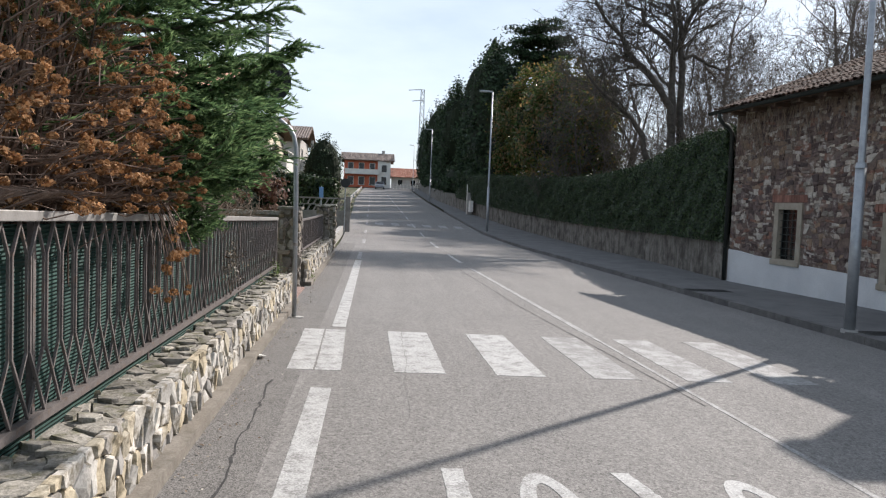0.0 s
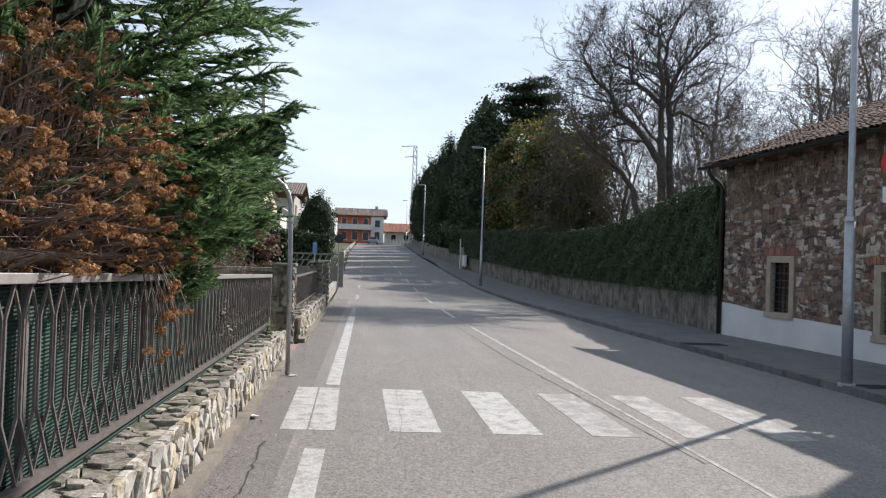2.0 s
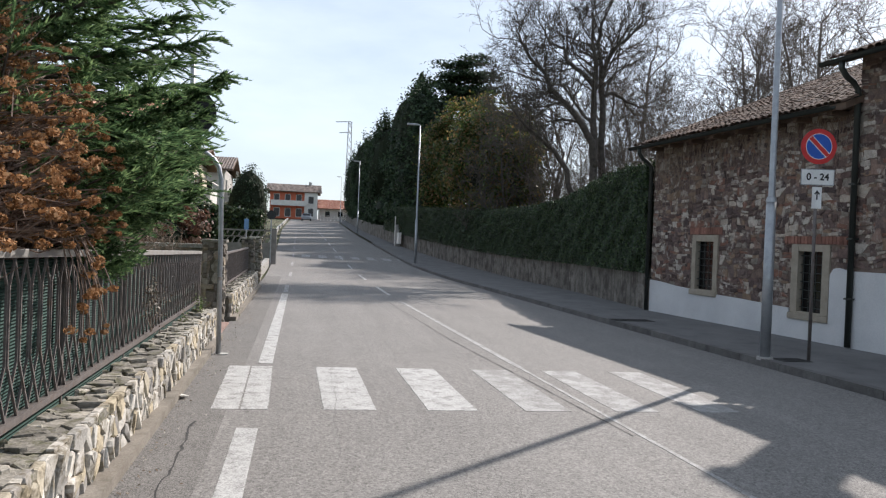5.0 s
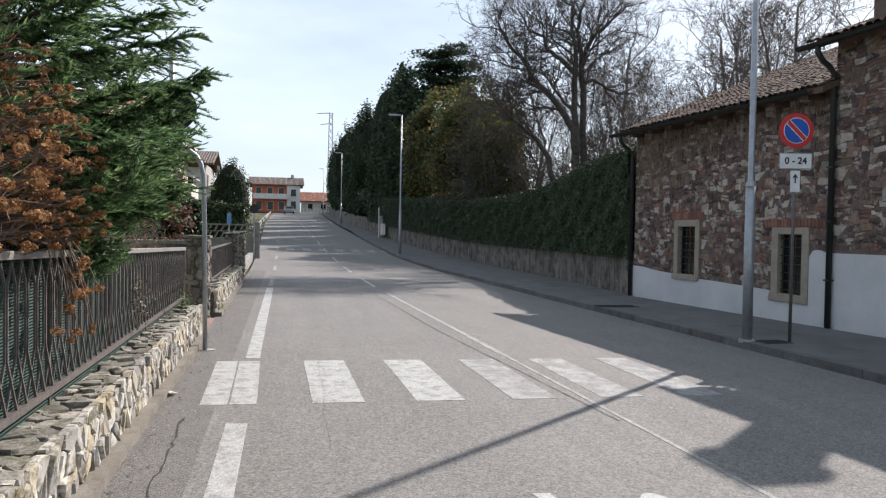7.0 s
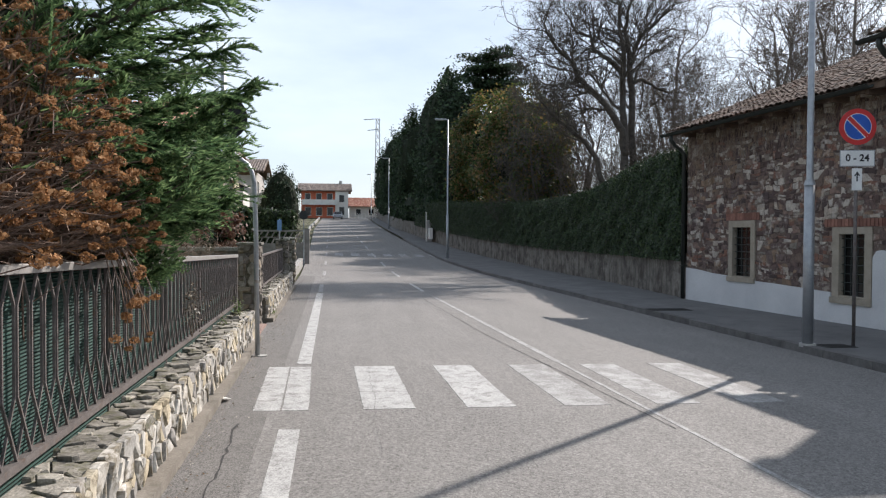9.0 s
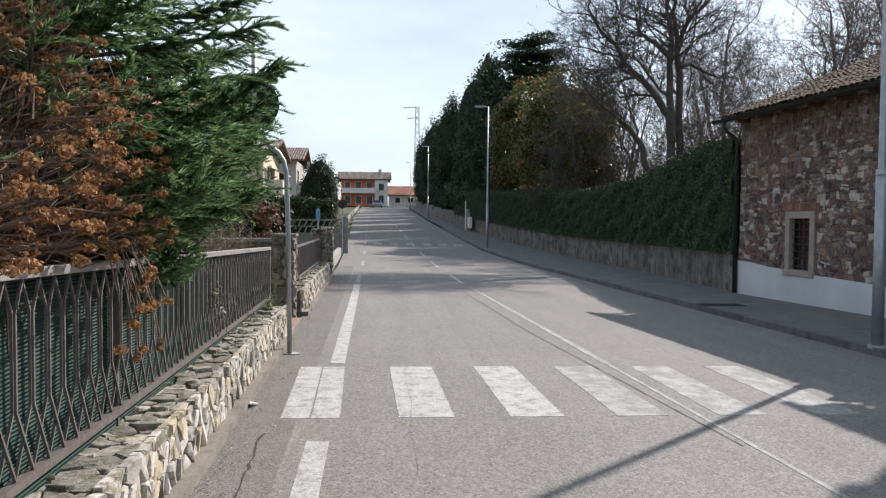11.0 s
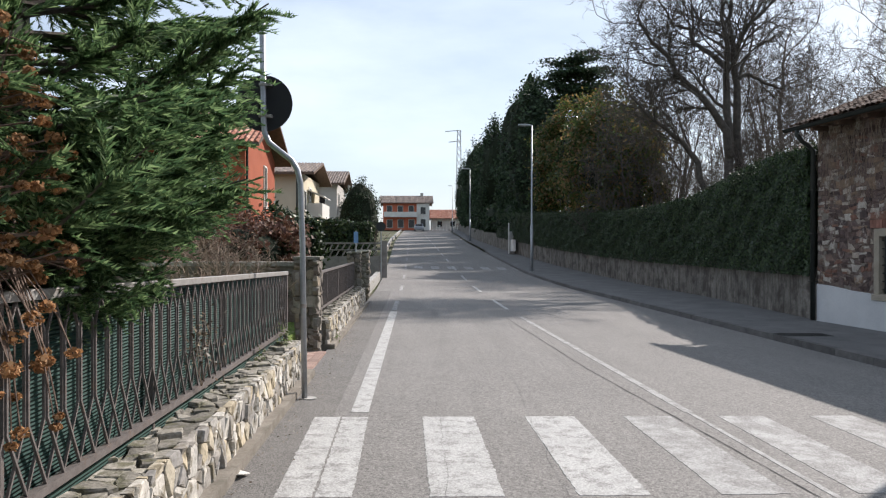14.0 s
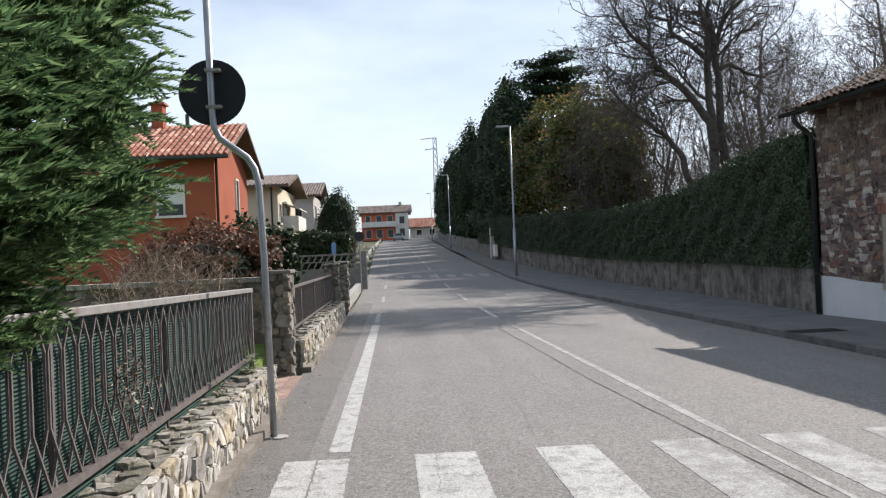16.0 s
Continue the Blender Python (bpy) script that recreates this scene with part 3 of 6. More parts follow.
def cells(width, height, sizes, heights, rng, lean=0.3):
    """Cuts a width x height field into irregular close-set pieces; a list of polygons."""
    pts, w = [], 0.0
    while w < height:
        h = rng.uniform(*heights)
        u = -rng.uniform(0, sizes[1])
        while u < width:
            d = rng.uniform(*sizes)
            pts.append((u + d / 2 + rng.uniform(-lean, lean) * d, w + h / 2 + rng.uniform(-lean, lean) * h))
            u += d
        w += h
    reach = 2.4 * max(sizes[1], heights[1])
    bins = collections.defaultdict(list)
    for p in pts:
        bins[int(p[0] // reach), int(p[1] // reach)].append(p)
    out = []
    for cx, cy in pts:
        poly = [(max(0, cx - reach), max(0, cy - reach)), (min(width, cx + reach), max(0, cy - reach)), (min(width, cx + reach), min(height, cy + reach)), (max(0, cx - reach), min(height, cy + reach))]
        bi, bj = int(cx // reach), int(cy // reach)
        for q in (q for i in (-1, 0, 1) for j in (-1, 0, 1) for q in bins.get((bi + i, bj + j), ())):
            if q == (cx, cy):
                continue
            nx, ny = q[0] - cx, q[1] - cy
            k = (nx * (q[0] + cx) + ny * (q[1] + cy)) / 2
            cut = []
            for m, a in enumerate(poly):
                b = poly[(m + 1) % len(poly)]
                da, db = a[0] * nx + a[1] * ny - k, b[0] * nx + b[1] * ny - k
                if da <= 0:
                    cut.append(a)
                if da * db < 0:
                    f = da / (da - db)
                    cut.append((a[0] + (b[0] - a[0]) * f, a[1] + (b[1] - a[1]) * f))
            poly = cut
            if len(poly) < 3:
                break
        if len(poly) >= 3:
            xs, ys = [p[0] for p in poly], [p[1] for p in poly]
            if max(xs) - min(xs) > 0.02 and max(ys) - min(ys) > 0.02:
                out.append(poly)
    return out


def courses(width, height, sizes, heights, rng):
    """Rough wavering courses of blocks, some split in two; a list of polygons."""
    out, w = [], 0.0
    sway = lambda u, v: 0.035 * math.sin(u * 2.1 + v * 3.3) + 0.018 * math.sin(u * 6.7 + v * 1.7)
    while w < height:
        h = rng.uniform(*heights)
        u = -rng.uniform(0, sizes[1])
        while u < width:
            d = rng.uniform(*sizes) * (0.7 + 2.2 * h)
            tall = h * (rng.uniform(0.85, 1.1) if rng.random() < 0.8 else 1.45)
            rows = [(0, tall)] if h < 0.1 or rng.random() < 0.6 else [(0, tall * rng.uniform(0.35, 0.6)), (tall * 0.62, tall)]
            for lo, hi in rows:
                q = lambda k: rng.uniform(-k, k)
                j, e = min(d, hi - lo) * 0.17, (hi - lo) * 0.2
                poly = [(u + q(j), w + lo + q(e)), (u + d * rng.uniform(0.35, 0.65), w + lo + q(e) * 0.7), (u + d + q(j), w + lo + q(e)), (u + d + q(j), w + hi + q(e)), (u + d * rng.uniform(0.3, 0.7), w + hi + q(e) * 0.8), (u + q(j), w + hi + q(e))]
                cut = rng.random()
                if cut < 0.35:
                    poly.pop(rng.choice((0, 2, 3, 5)))
                poly = [(min(width, max(0, x)), min(height, max(0, y + sway(x, y)))) for x, y in poly]
                if max(x for x, y in poly) - min(x for x, y in poly) > 0.03 and max(y for x, y in poly) - min(y for x, y in poly) > 0.02:
                    out.append(poly)
            u += d
        w += h
    return out


def middle(poly):
    return sum(p[0] for p in poly) / len(poly), sum(p[1] for p in poly) / len(poly)


def cut_stone(poly, rng, depth, joint, inset=0.86, rough=0.3):
    """One stone filling a cell, about its middle, facing -y, with chipped edges and a broken face."""
    cx, cy = middle(poly)
    ring = []
    for i, p in enumerate(poly):
        q = poly[(i + 1) % len(poly)]
        ring.append(p)
        if math.dist(p, q) > 0.09:
            f = rng.uniform(0.35, 0.65)
            ring.append((p[0] + (q[0] - p[0]) * f + rng.uniform(-0.007, 0.007), p[1] + (q[1] - p[1]) * f + rng.uniform(-0.007, 0.007)))
    k = len(ring)
    shrunk = []
    for x, y in ring:
        r = math.hypot(x - cx, y - cy) + 1e-6
        f = max(0.55, 1 - joint * rng.uniform(0.4, 1.6) / r)
        shrunk.append(((x - cx) * f, (y - cy) * f))
    tx, ty = rng.uniform(-rough, rough), rng.uniform(-rough, rough)
    vs = [(x, 0.03, y) for x, y in shrunk] + [(x, -depth * 0.5, y) for x, y in shrunk]
    for x, y in shrunk:
        f = inset * rng.uniform(0.92, 1.06)
        vs.append((x * f, -depth * rng.uniform(0.8, 1.2) + (x * tx + y * ty) * 0.6, y * f))
    vs.append((rng.uniform(-0.2, 0.2) * shrunk[0][0], -depth * rng.uniform(0.9, 1.5), rng.uniform(-0.2, 0.2) * shrunk[0][1]))
    fs = []
    for i in range(k):
        j = (i + 1) % k
        fs += [(i, j, k + j, k + i), (k + i, k + j, 2 * k + j, 2 * k + i), (2 * k + i, 2 * k + j, 3 * k)]
    return Geo().add(vs, fs)


def lay_cells(name, polys, n_max, rng, parent, to, material, material_joined, depth, joint, label, inset=0.86, rough=0.3):
    """The first n_max cells as stones of their own, the rest joined."""
    rest = Geo()
    for i, poly in enumerate(polys):
        g = cut_stone(poly, rng, depth * rng.uniform(0.7, 1.4), joint, inset, rough)
        m = to(*middle(poly))
        if i < n_max:
            ob = part(name, g, material, parent)
            ob.matrix_basis = m
        else:
            rest.add([m @ Vector(v) for v in g.v], g.f)
    if rest.v:
        tagged(part(name + "s", rest, material_joined, parent, label), kind="stuff")


def put_stone(name, meshes, rng, parent, m, sx, sz, gap=0.95):
    ob = new(name, rng.choice(meshes))
    ob.parent = parent
    ob.matrix_basis = m @ Matrix.Rotation(rng.uniform(-0.24, 0.24), 4, "Y") @ Matrix.Diagonal((sx * gap, rng.uniform(0.7, 1.2), sz * gap, 1))
    return ob


# the stone houses: own space has x along the front towards the walker, y into the house
U = Vector((0.0846, -0.9964, 0))
HOUSE = Matrix(((U.x, -U.y, 0, 9.48), (U.y, U.x, 0, 18.51), (0, 0, 1, -0.12), (0, 0, 0, 1)))


def wall_with_holes(u0, u1, z1, holes, thick=0.5):
    """A wall along x of that length and height, with openings right through it."""
    g = Geo()
    us = sorted({u0, u1, *(h[0] for h in holes), *(h[1] for h in holes)})
    for a, b in zip(us, us[1:]):
        hole = next((h for h in holes if h[0] <= a and b <= h[1]), None)
        if hole:
            g.box(a, 0, 0, b, thick, hole[2])
            g.box(a, 0, hole[3], b, thick, z1)
        else:
            g.box(a, 0, 0, b, thick, z1)
    return g


def sections(g, parent, label):
    """Each block of a wall between and round its openings, as a part of its own."""
    for k in range(0, len(g.v), 8):
        part("wall", Geo().hexa(g.v[k:k + 8]), MORTAR, parent, label)


def barred_window(parent, u0, u1, z0, z1, inner, label):
    a, b, c, d = inner
    w = part("window", Geo().box(a - 0.02, 0.13, c - 0.02, b + 0.02, 0.15, d + 0.02), DARK_GLASS, parent, "dark window pane behind iron bars")
    g = Geo()
    g.box(u0, -0.03, z0 + 0.12, a, 0.1, z1).box(b, -0.035, z0 + 0.12, u1, 0.1, z1)
    g.box(a, -0.028, d, b, 0.1, z1).box(u0 - 0.02, -0.07, z0, u1 + 0.02, 0.1, z0 + 0.12)
    g.box(a, -0.02, z0 + 0.12, b, 0.1, c)
    bevelled(part("window_frame", g, FRAME_STONE, w, label), 0.008)
    for k in range(4):
        u = a + (b - a) * (k + 0.5) / 4
        part("bar", Geo().tube([(u, 0.05, c), (u, 0.05, d)], 0.011, sides=6), GUTTER, w)
    for k in range(7):
        z = c + (d - c) * (k + 0.5) / 7
        part("bar", Geo().tube([(a, 0.05, z), (b, 0.05, z)], 0.009, sides=6), GUTTER, w)


def tile_mesh(material, name="tile"):
    g = Geo()
    n, L, r = 5, 0.36, 0.08
    vs = []
    for y, k, z in ((0, 1.0, 0.02), (L, 0.85, 0.0)):
        vs += [(r * k * math.cos(math.pi * i / n), y, z + r * 0.75 * k * math.sin(math.pi * i / n)) for i in range(n + 1)]
        vs += [(r * k * 0.84 * math.cos(math.pi * i / n), y, z + r * 0.6 * k * math.sin(math.pi * i / n)) for i in range(n + 1)]
    m = n + 1
    fs = [(i, i + 1, 2 * m + i + 1, 2 * m + i) for i in range(n)] + [(i + 1, i, m + i, m + i + 1) for i in range(n)]
    g.add(vs, fs)
    return g.mesh(name, material)


def tiled_roof(parent, u0, u1, y0, z0, run, rise, singles, seed, eave_label=""):
    """A pitched roof: a deck, its tiles (the lowest rows as pieces, the rest joined)."""
    rng = random.Random(seed)
    slope = math.atan2(rise, run)
    deck = Geo().hexa([(u0, y0, z0 - 0.12), (u1, y0, z0 - 0.12), (u1, y0 + run, z0 + rise - 0.12), (u0, y0 + run, z0 + rise - 0.12),
                       (u0, y0, z0), (u1, y0, z0), (u1, y0 + run, z0 + rise), (u0, y0 + run, z0 + rise)])
    roof = part("roof", deck, mat_deck(), parent, "weathered roof of curved clay tiles")
    one, joined = tile_mesh(TILE), Geo()
    rows, cols = int(math.hypot(run, rise) / 0.25), int((u1 - u0) / 0.165)
    made = 0
    for j in range(rows):
        for i in range(cols):
            s = j * 0.25 - 0.05 + rng.uniform(-0.035, 0.035)
            m = Matrix.Translation((u0 + 0.1 + i * (u1 - u0 - 0.2) / max(1, cols - 1) + rng.uniform(-0.012, 0.012), y0 + s * math.cos(slope), z0 + s * math.sin(slope) + 0.005)) @ Matrix.Rotation(slope + rng.uniform(-0.05, 0.05), 4, "X") @ Matrix.Rotation(rng.uniform(-0.1, 0.1), 4, "Z")
            if made < singles:
                ob = new("tile", one)
                ob.parent, ob.matrix_basis = roof, m
                made += 1
            else:
                joined.add([m @ v.co for v in one.vertices], [tuple(p.vertices) for p in one.polygons])
    if joined.v:
        tagged(part("tiles", joined, TILE_JOINED, roof, "rows of curved clay tiles"), kind="stuff")
    return roof


DECK = []


def mat_deck():
    if not DECK:
        DECK.append(mat("roof_boards", (0.09, 0.06, 0.045), (0.16, 0.11, 0.08), 5, 0.9, 0.4))
    return DECK[0]


def gutter(parent, u0, u1, y, z):
    g = Geo()
    n, r = 6, 0.075
    for a, b in ((r, r - 0.012),):
        vs = []
        for u in (u0, u1):
            vs += [(u, y + a * math.cos(math.pi + math.pi * i / n), z + a * math.sin(math.pi + math.pi * i / n)) for i in range(n + 1)]
            vs += [(u, y + b * math.cos(math.pi + math.pi * i / n), z + b * math.sin(math.pi + math.pi * i / n) + 0.004) for i in range(n + 1)]
        m = n + 1
        fs = [(i, i + 1, 2 * m + i + 1, 2 * m + i) for i in range(n)] + [(m + i + 1, m + i, 3 * m + i, 3 * m + i + 1) for i in range(n)]
        fs += [(0, m, 3 * m, 2 * m), (n, 2 * m + n, 3 * m + n, m + n)] + [tuple(range(n + 1)) + tuple(range(2 * m - 1, m - 1, -1)), tuple(range(2 * m, 3 * m)) + tuple(range(4 * m - 1, 3 * m - 1, -1))]
        g.add(vs, fs)
    return part("gutter", g, GUTTER, parent, "dark green metal half-round gutter", True)


def downpipe(parent, u, y_eave, z_eave, out=0.09):
    g = Geo()
    pts = [(u, y_eave, z_eave), (u, y_eave, z_eave - 0.12), (u, y_eave * 0.75, z_eave - 0.26), (u, y_eave * 0.35 - out * 0.5, z_eave - 0.34), (u, -out, z_eave - 0.48), (u, -out, 0.03)]
    g.tube(pts, 0.055, sides=10)
    p = part("downpipe", g, GUTTER, parent, "dark metal downpipe", True)
    for z in (0.9, 2.0, 3.0):
        part("bracket", Geo().box(u - 0.07, -out - 0.062, z, u + 0.07, 0.0, z + 0.03), GUTTER, p)


W1, W2 = (1.84, 2.84, 0.62, 2.08), (5.22, 6.22, 0.4, 1.9)
W1I, W2I = (1.99, 2.68, 0.76, 1.92), (5.4, 6.04, 0.56, 1.76)
LOW_EAVE, TALL_EAVE = 4.42, 5.25


def make_low_house():
    h = thing("low_house", (0, 0, 0), "low old rubble stone house with whitewashed foot and clay tiles", "house", turn=HOUSE)
    sections(wall_with_holes(0, 6.72, LOW_EAVE + 0.12, [(W1[0] + 0.05, W1[1] - 0.05, W1[2] + 0.05, W1[3] - 0.05), (W2[0] + 0.05, W2[1] - 0.05, W2[2] + 0.05, W2[3] - 0.05)]), h, "rubble wall in brown mortar")
    g = Geo().box(0, 0.5, 0, 0.5, 8.2, LOW_EAVE).add([(0, 0.5, LOW_EAVE), (0, 8.2, LOW_EAVE), (0, 8.2, LOW_EAVE + 3.2), (0.5, 0.5, LOW_EAVE), (0.5, 8.2, LOW_EAVE), (0.5, 8.2, LOW_EAVE + 3.2)],
                                                    [(0, 1, 2), (5, 4, 3), (0, 2, 5, 3), (1, 4, 5, 2), (0, 3, 4, 1)])
    part("end_wall", g, MORTAR, h)
    part("back_wall", Geo().box(0, 8.2, 0, 6.72, 8.6, LOW_EAVE + 3.3), MORTAR, h)
    part("interior_floor", Geo().box(0.5, 0.5, 0, 6.72, 8.2, 0.05), CONCRETE, h)
    # whitewashed foot, stepped under the windows
    g = Geo()
    pts = [(0, 0.86), (0.5, 0.84), (1.1, 0.78), (1.82, 0.74), (2.86, 0.68), (3.6, 0.66), (4.4, 0.63), (5.2, 0.6)]
    pts = pts[:4] + [(1.821, W1[2]), (2.859, W1[2])] + pts[4:] + [(5.201, W2[2]), (6.239, W2[2]), (6.24, 1.33), (6.33, 1.45), (6.45, 1.47), (6.6, 1.44), (6.72, 1.43)]
    n = len(pts)
    for y in (-0.035, 0.002):
        g.v += [(u, y, 0) for u, _ in pts] + [(u, y, z) for u, z in pts]
    for k in range(n - 1):
        g.f += [(k, k + 1, n + k + 1, n + k), (n + k, n + k + 1, 3 * n + k + 1, 3 * n + k), (2 * n + k + 1, 2 * n + k, 3 * n + k, 3 * n + k + 1)]
    g.f += [(0, n, 3 * n, 2 * n), (n - 1, 3 * n - 1, 4 * n - 1, 2 * n - 1)]
    part("plinth", g, WHITEWASH, h, "whitewashed plaster foot")
    barred_window(h, *W1, W1I, "pale stone window surround")
    barred_window(h, *W2, W2I, "grey-brown stone window surround")
    roof = tiled_roof(h, -0.35, 6.85, -0.42, LOW_EAVE + 0.06, 8.8, 3.5, 280, 3)
    gutter(h, -0.5, 6.62, -0.5, LOW_EAVE + 0.02)
    downpipe(h, -0.06, -0.48, LOW_EAVE - 0.04)
    for k in range(8):
        u = 0.3 + k * 0.87
        part("rafter_end", Geo().box(u, -0.4, LOW_EAVE - 0.12, u + 0.1, 0.0, LOW_EAVE - 0.02), mat_deck(), h)
    # stones
    rng = random.Random(11)

    def skip(u, w):
        foot = 0.9 if u < 1 else 0.8 if u < 3 else 0.72 if u < 6.25 else 1.5
        return w < foot or any(a - 0.07 < u < b + 0.07 and c - 0.05 < w < d + 0.06 for a, b, c, d in (W1, W2))

    polys = [p for p in courses(6.7, LOW_EAVE, (0.07, 0.32), (0.06, 0.17), rng) if not skip(*middle(p))]
    low = [p for p in polys if middle(p)[1] < 3.35]
    keep = low[::3][:300]
    kept = {id(p) for p in keep}
    rest = [p for p in polys if id(p) not in kept]
    to = lambda u, w: Matrix.Translation((u, 0.0, w))
    part("lintel_bricks", brick_row(W1[0] - 0.1, W1[1] + 0.15, W1[3] + 0.01, 0.17), BRICK, h, "row of red bricks over the window")
    part("lintel_bricks", brick_row(W2[0] - 0.2, W2[1] + 0.4, W2[3] + 0.01, 0.15), BRICK, h, "row of red bricks over the window")
    vines(h, rng)
    return h, keep, rest, to


def brick_row(a, b, z, hgt):
    g, u = Geo(), a
    while u < b:
        g.box(u, -0.035, z, u + 0.075, 0.02, z + hgt)
        u += 0.09
    return g


BRICK = mat("red_brick", (0.17, 0.08, 0.06), (0.27, 0.135, 0.1), 9, 0.9, 0.5, 0, 60, 0.3, "island")


def vines(h, rng):
    """Dry creeper stems that cling to the upper wall."""
    g = Geo()
    for _ in range(260):
        u, z = rng.uniform(0.1, 6.6), LOW_EAVE - 0.1
        L = rng.uniform(0.4, 1.5) * (1.3 if u < 2.5 else 0.7)
        pts = [(u, -0.045, z)]
        while z > LOW_EAVE - L:
            u += rng.uniform(-0.06, 0.06)
            z -= rng.uniform(0.06, 0.16)
            pts.append((min(6.68, max(0.02, u)), -0.045 - rng.uniform(0, 0.025), z))
        g.tube(pts, 0.006, 0.003, 4, False)
    tagged(part("dry_creeper", g, STEM, h, "bare brown creeper stems on the wall"), kind="stuff")


def make_tall_house():
    turn = HOUSE @ Matrix.Translation((6.76, 0, 0))
    h = thing("tall_house", (0, 0, 0), "taller rubble stone house with whitewashed foot and dark gutter", "house", turn=turn)
    hole = (2.0, 2.9, 0.7, 2.0)
    sections(wall_with_holes(0, 16, TALL_EAVE + 0.1, [hole]), h, "dark rubble wall in brown mortar")
    part("pane", Geo().box(hole[0], 0.2, hole[2], hole[1], 0.22, hole[3]), DARK_GLASS, h)
    part("side_wall", Geo().box(0, 0.5, 0, 0.4, 8.6, TALL_EAVE + 0.02), MORTAR, h)
    part("far_wall", Geo().box(15.6, 0.5, 0, 16, 8.6, TALL_EAVE + 0.02), MORTAR, h)
    part("back_wall", Geo().box(0.4, 8.2, 0, 15.6, 8.6, TALL_EAVE + 3.2), MORTAR, h)
    part("plinth", Geo().box(0.0, -0.035, 0, 1.98, 0.002, 1.42).box(1.98, -0.035, 0, 16, 0.002, 0.7), WHITEWASH, h, "whitewashed plaster foot")
    tiled_roof(h, -0.3, 16.2, -0.42, TALL_EAVE + 0.06, 9.0, 3.4, 0, 5)
    gutter(h, -0.45, 16.2, -0.5, TALL_EAVE + 0.02)
    downpipe(h, 0.02, -0.48, TALL_EAVE - 0.04)
    c = part("chimney", Geo().box(0.35, 0.44, TALL_EAVE, 0.89, 0.97, 7.2), MORTAR, h, "rendered chimney stack")
    bevelled(part("chimney_band", Geo().box(0.26, 0.35, 7.16, 0.98, 1.06, 7.42), MORTAR, c), 0.02)
    rng = random.Random(13)
    polys = [p for p in courses(5.0, TALL_EAVE, (0.07, 0.34), (0.06, 0.18), rng) if not (middle(p)[1] < (1.48 if middle(p)[0] < 2 else 0.76) or (1.95 < middle(p)[0] < 2.95 and 0.7 < middle(p)[1] < 2.05))]
    lay_cells("stone", polys, 0, rng, h, lambda u, w: Matrix.Translation((u, 0, w)), RUBBLE, RUBBLE_JOINED, 0.013, 0.003, "dark rubble stones", 0.92, 0.12)


# the park wall with its hedge
def wall_line(y0, y1, step):
    out, y = [], y0
    while y < y1 + 1e-6:
        out.append((along(WALL_X, y), y))
        y += step
    return out


def make_park_wall():
    g = Geo()
    pts = wall_line(18.62, 168, 1.0)
    rng = random.Random(3)
    rows = []
    for x, y in pts:
        z = walk_z(y)
        rows.append([(x + 0.03 * rng.random(), y, z - 0.2), (x + rng.uniform(-0.03, 0.03), y, z + 0.6), (x + rng.uniform(-0.02, 0.03), y, z + 1.22), (x + 0.4, y, z + 1.25), (x + 0.4, y, z - 0.2)])
    for r in rows:
        g.v += r
    for j in range(len(rows) - 1):
        g.f += [(j * 5 + k, (j + 1) * 5 + k, (j + 1) * 5 + k + 1, j * 5 + k + 1) for k in range(4)]
    g.f += [(0, 1, 2, 3, 4), tuple(len(g.v) - 5 + k for k in (4, 3, 2, 1, 0))]
    single("park_wall", g, OLD_WALL, "old stained rendered wall below the hedge", "wall", "structure")


def hedge_top(y):
    return walk_z(y) + along([(18, 4.0), (20, 4.05), (21.5, 4.03), (23, 3.9), (25, 3.7), (28, 3.45), (32, 3.28), (36, 3.25), (60, 3.2), (100, 3.3)], y)


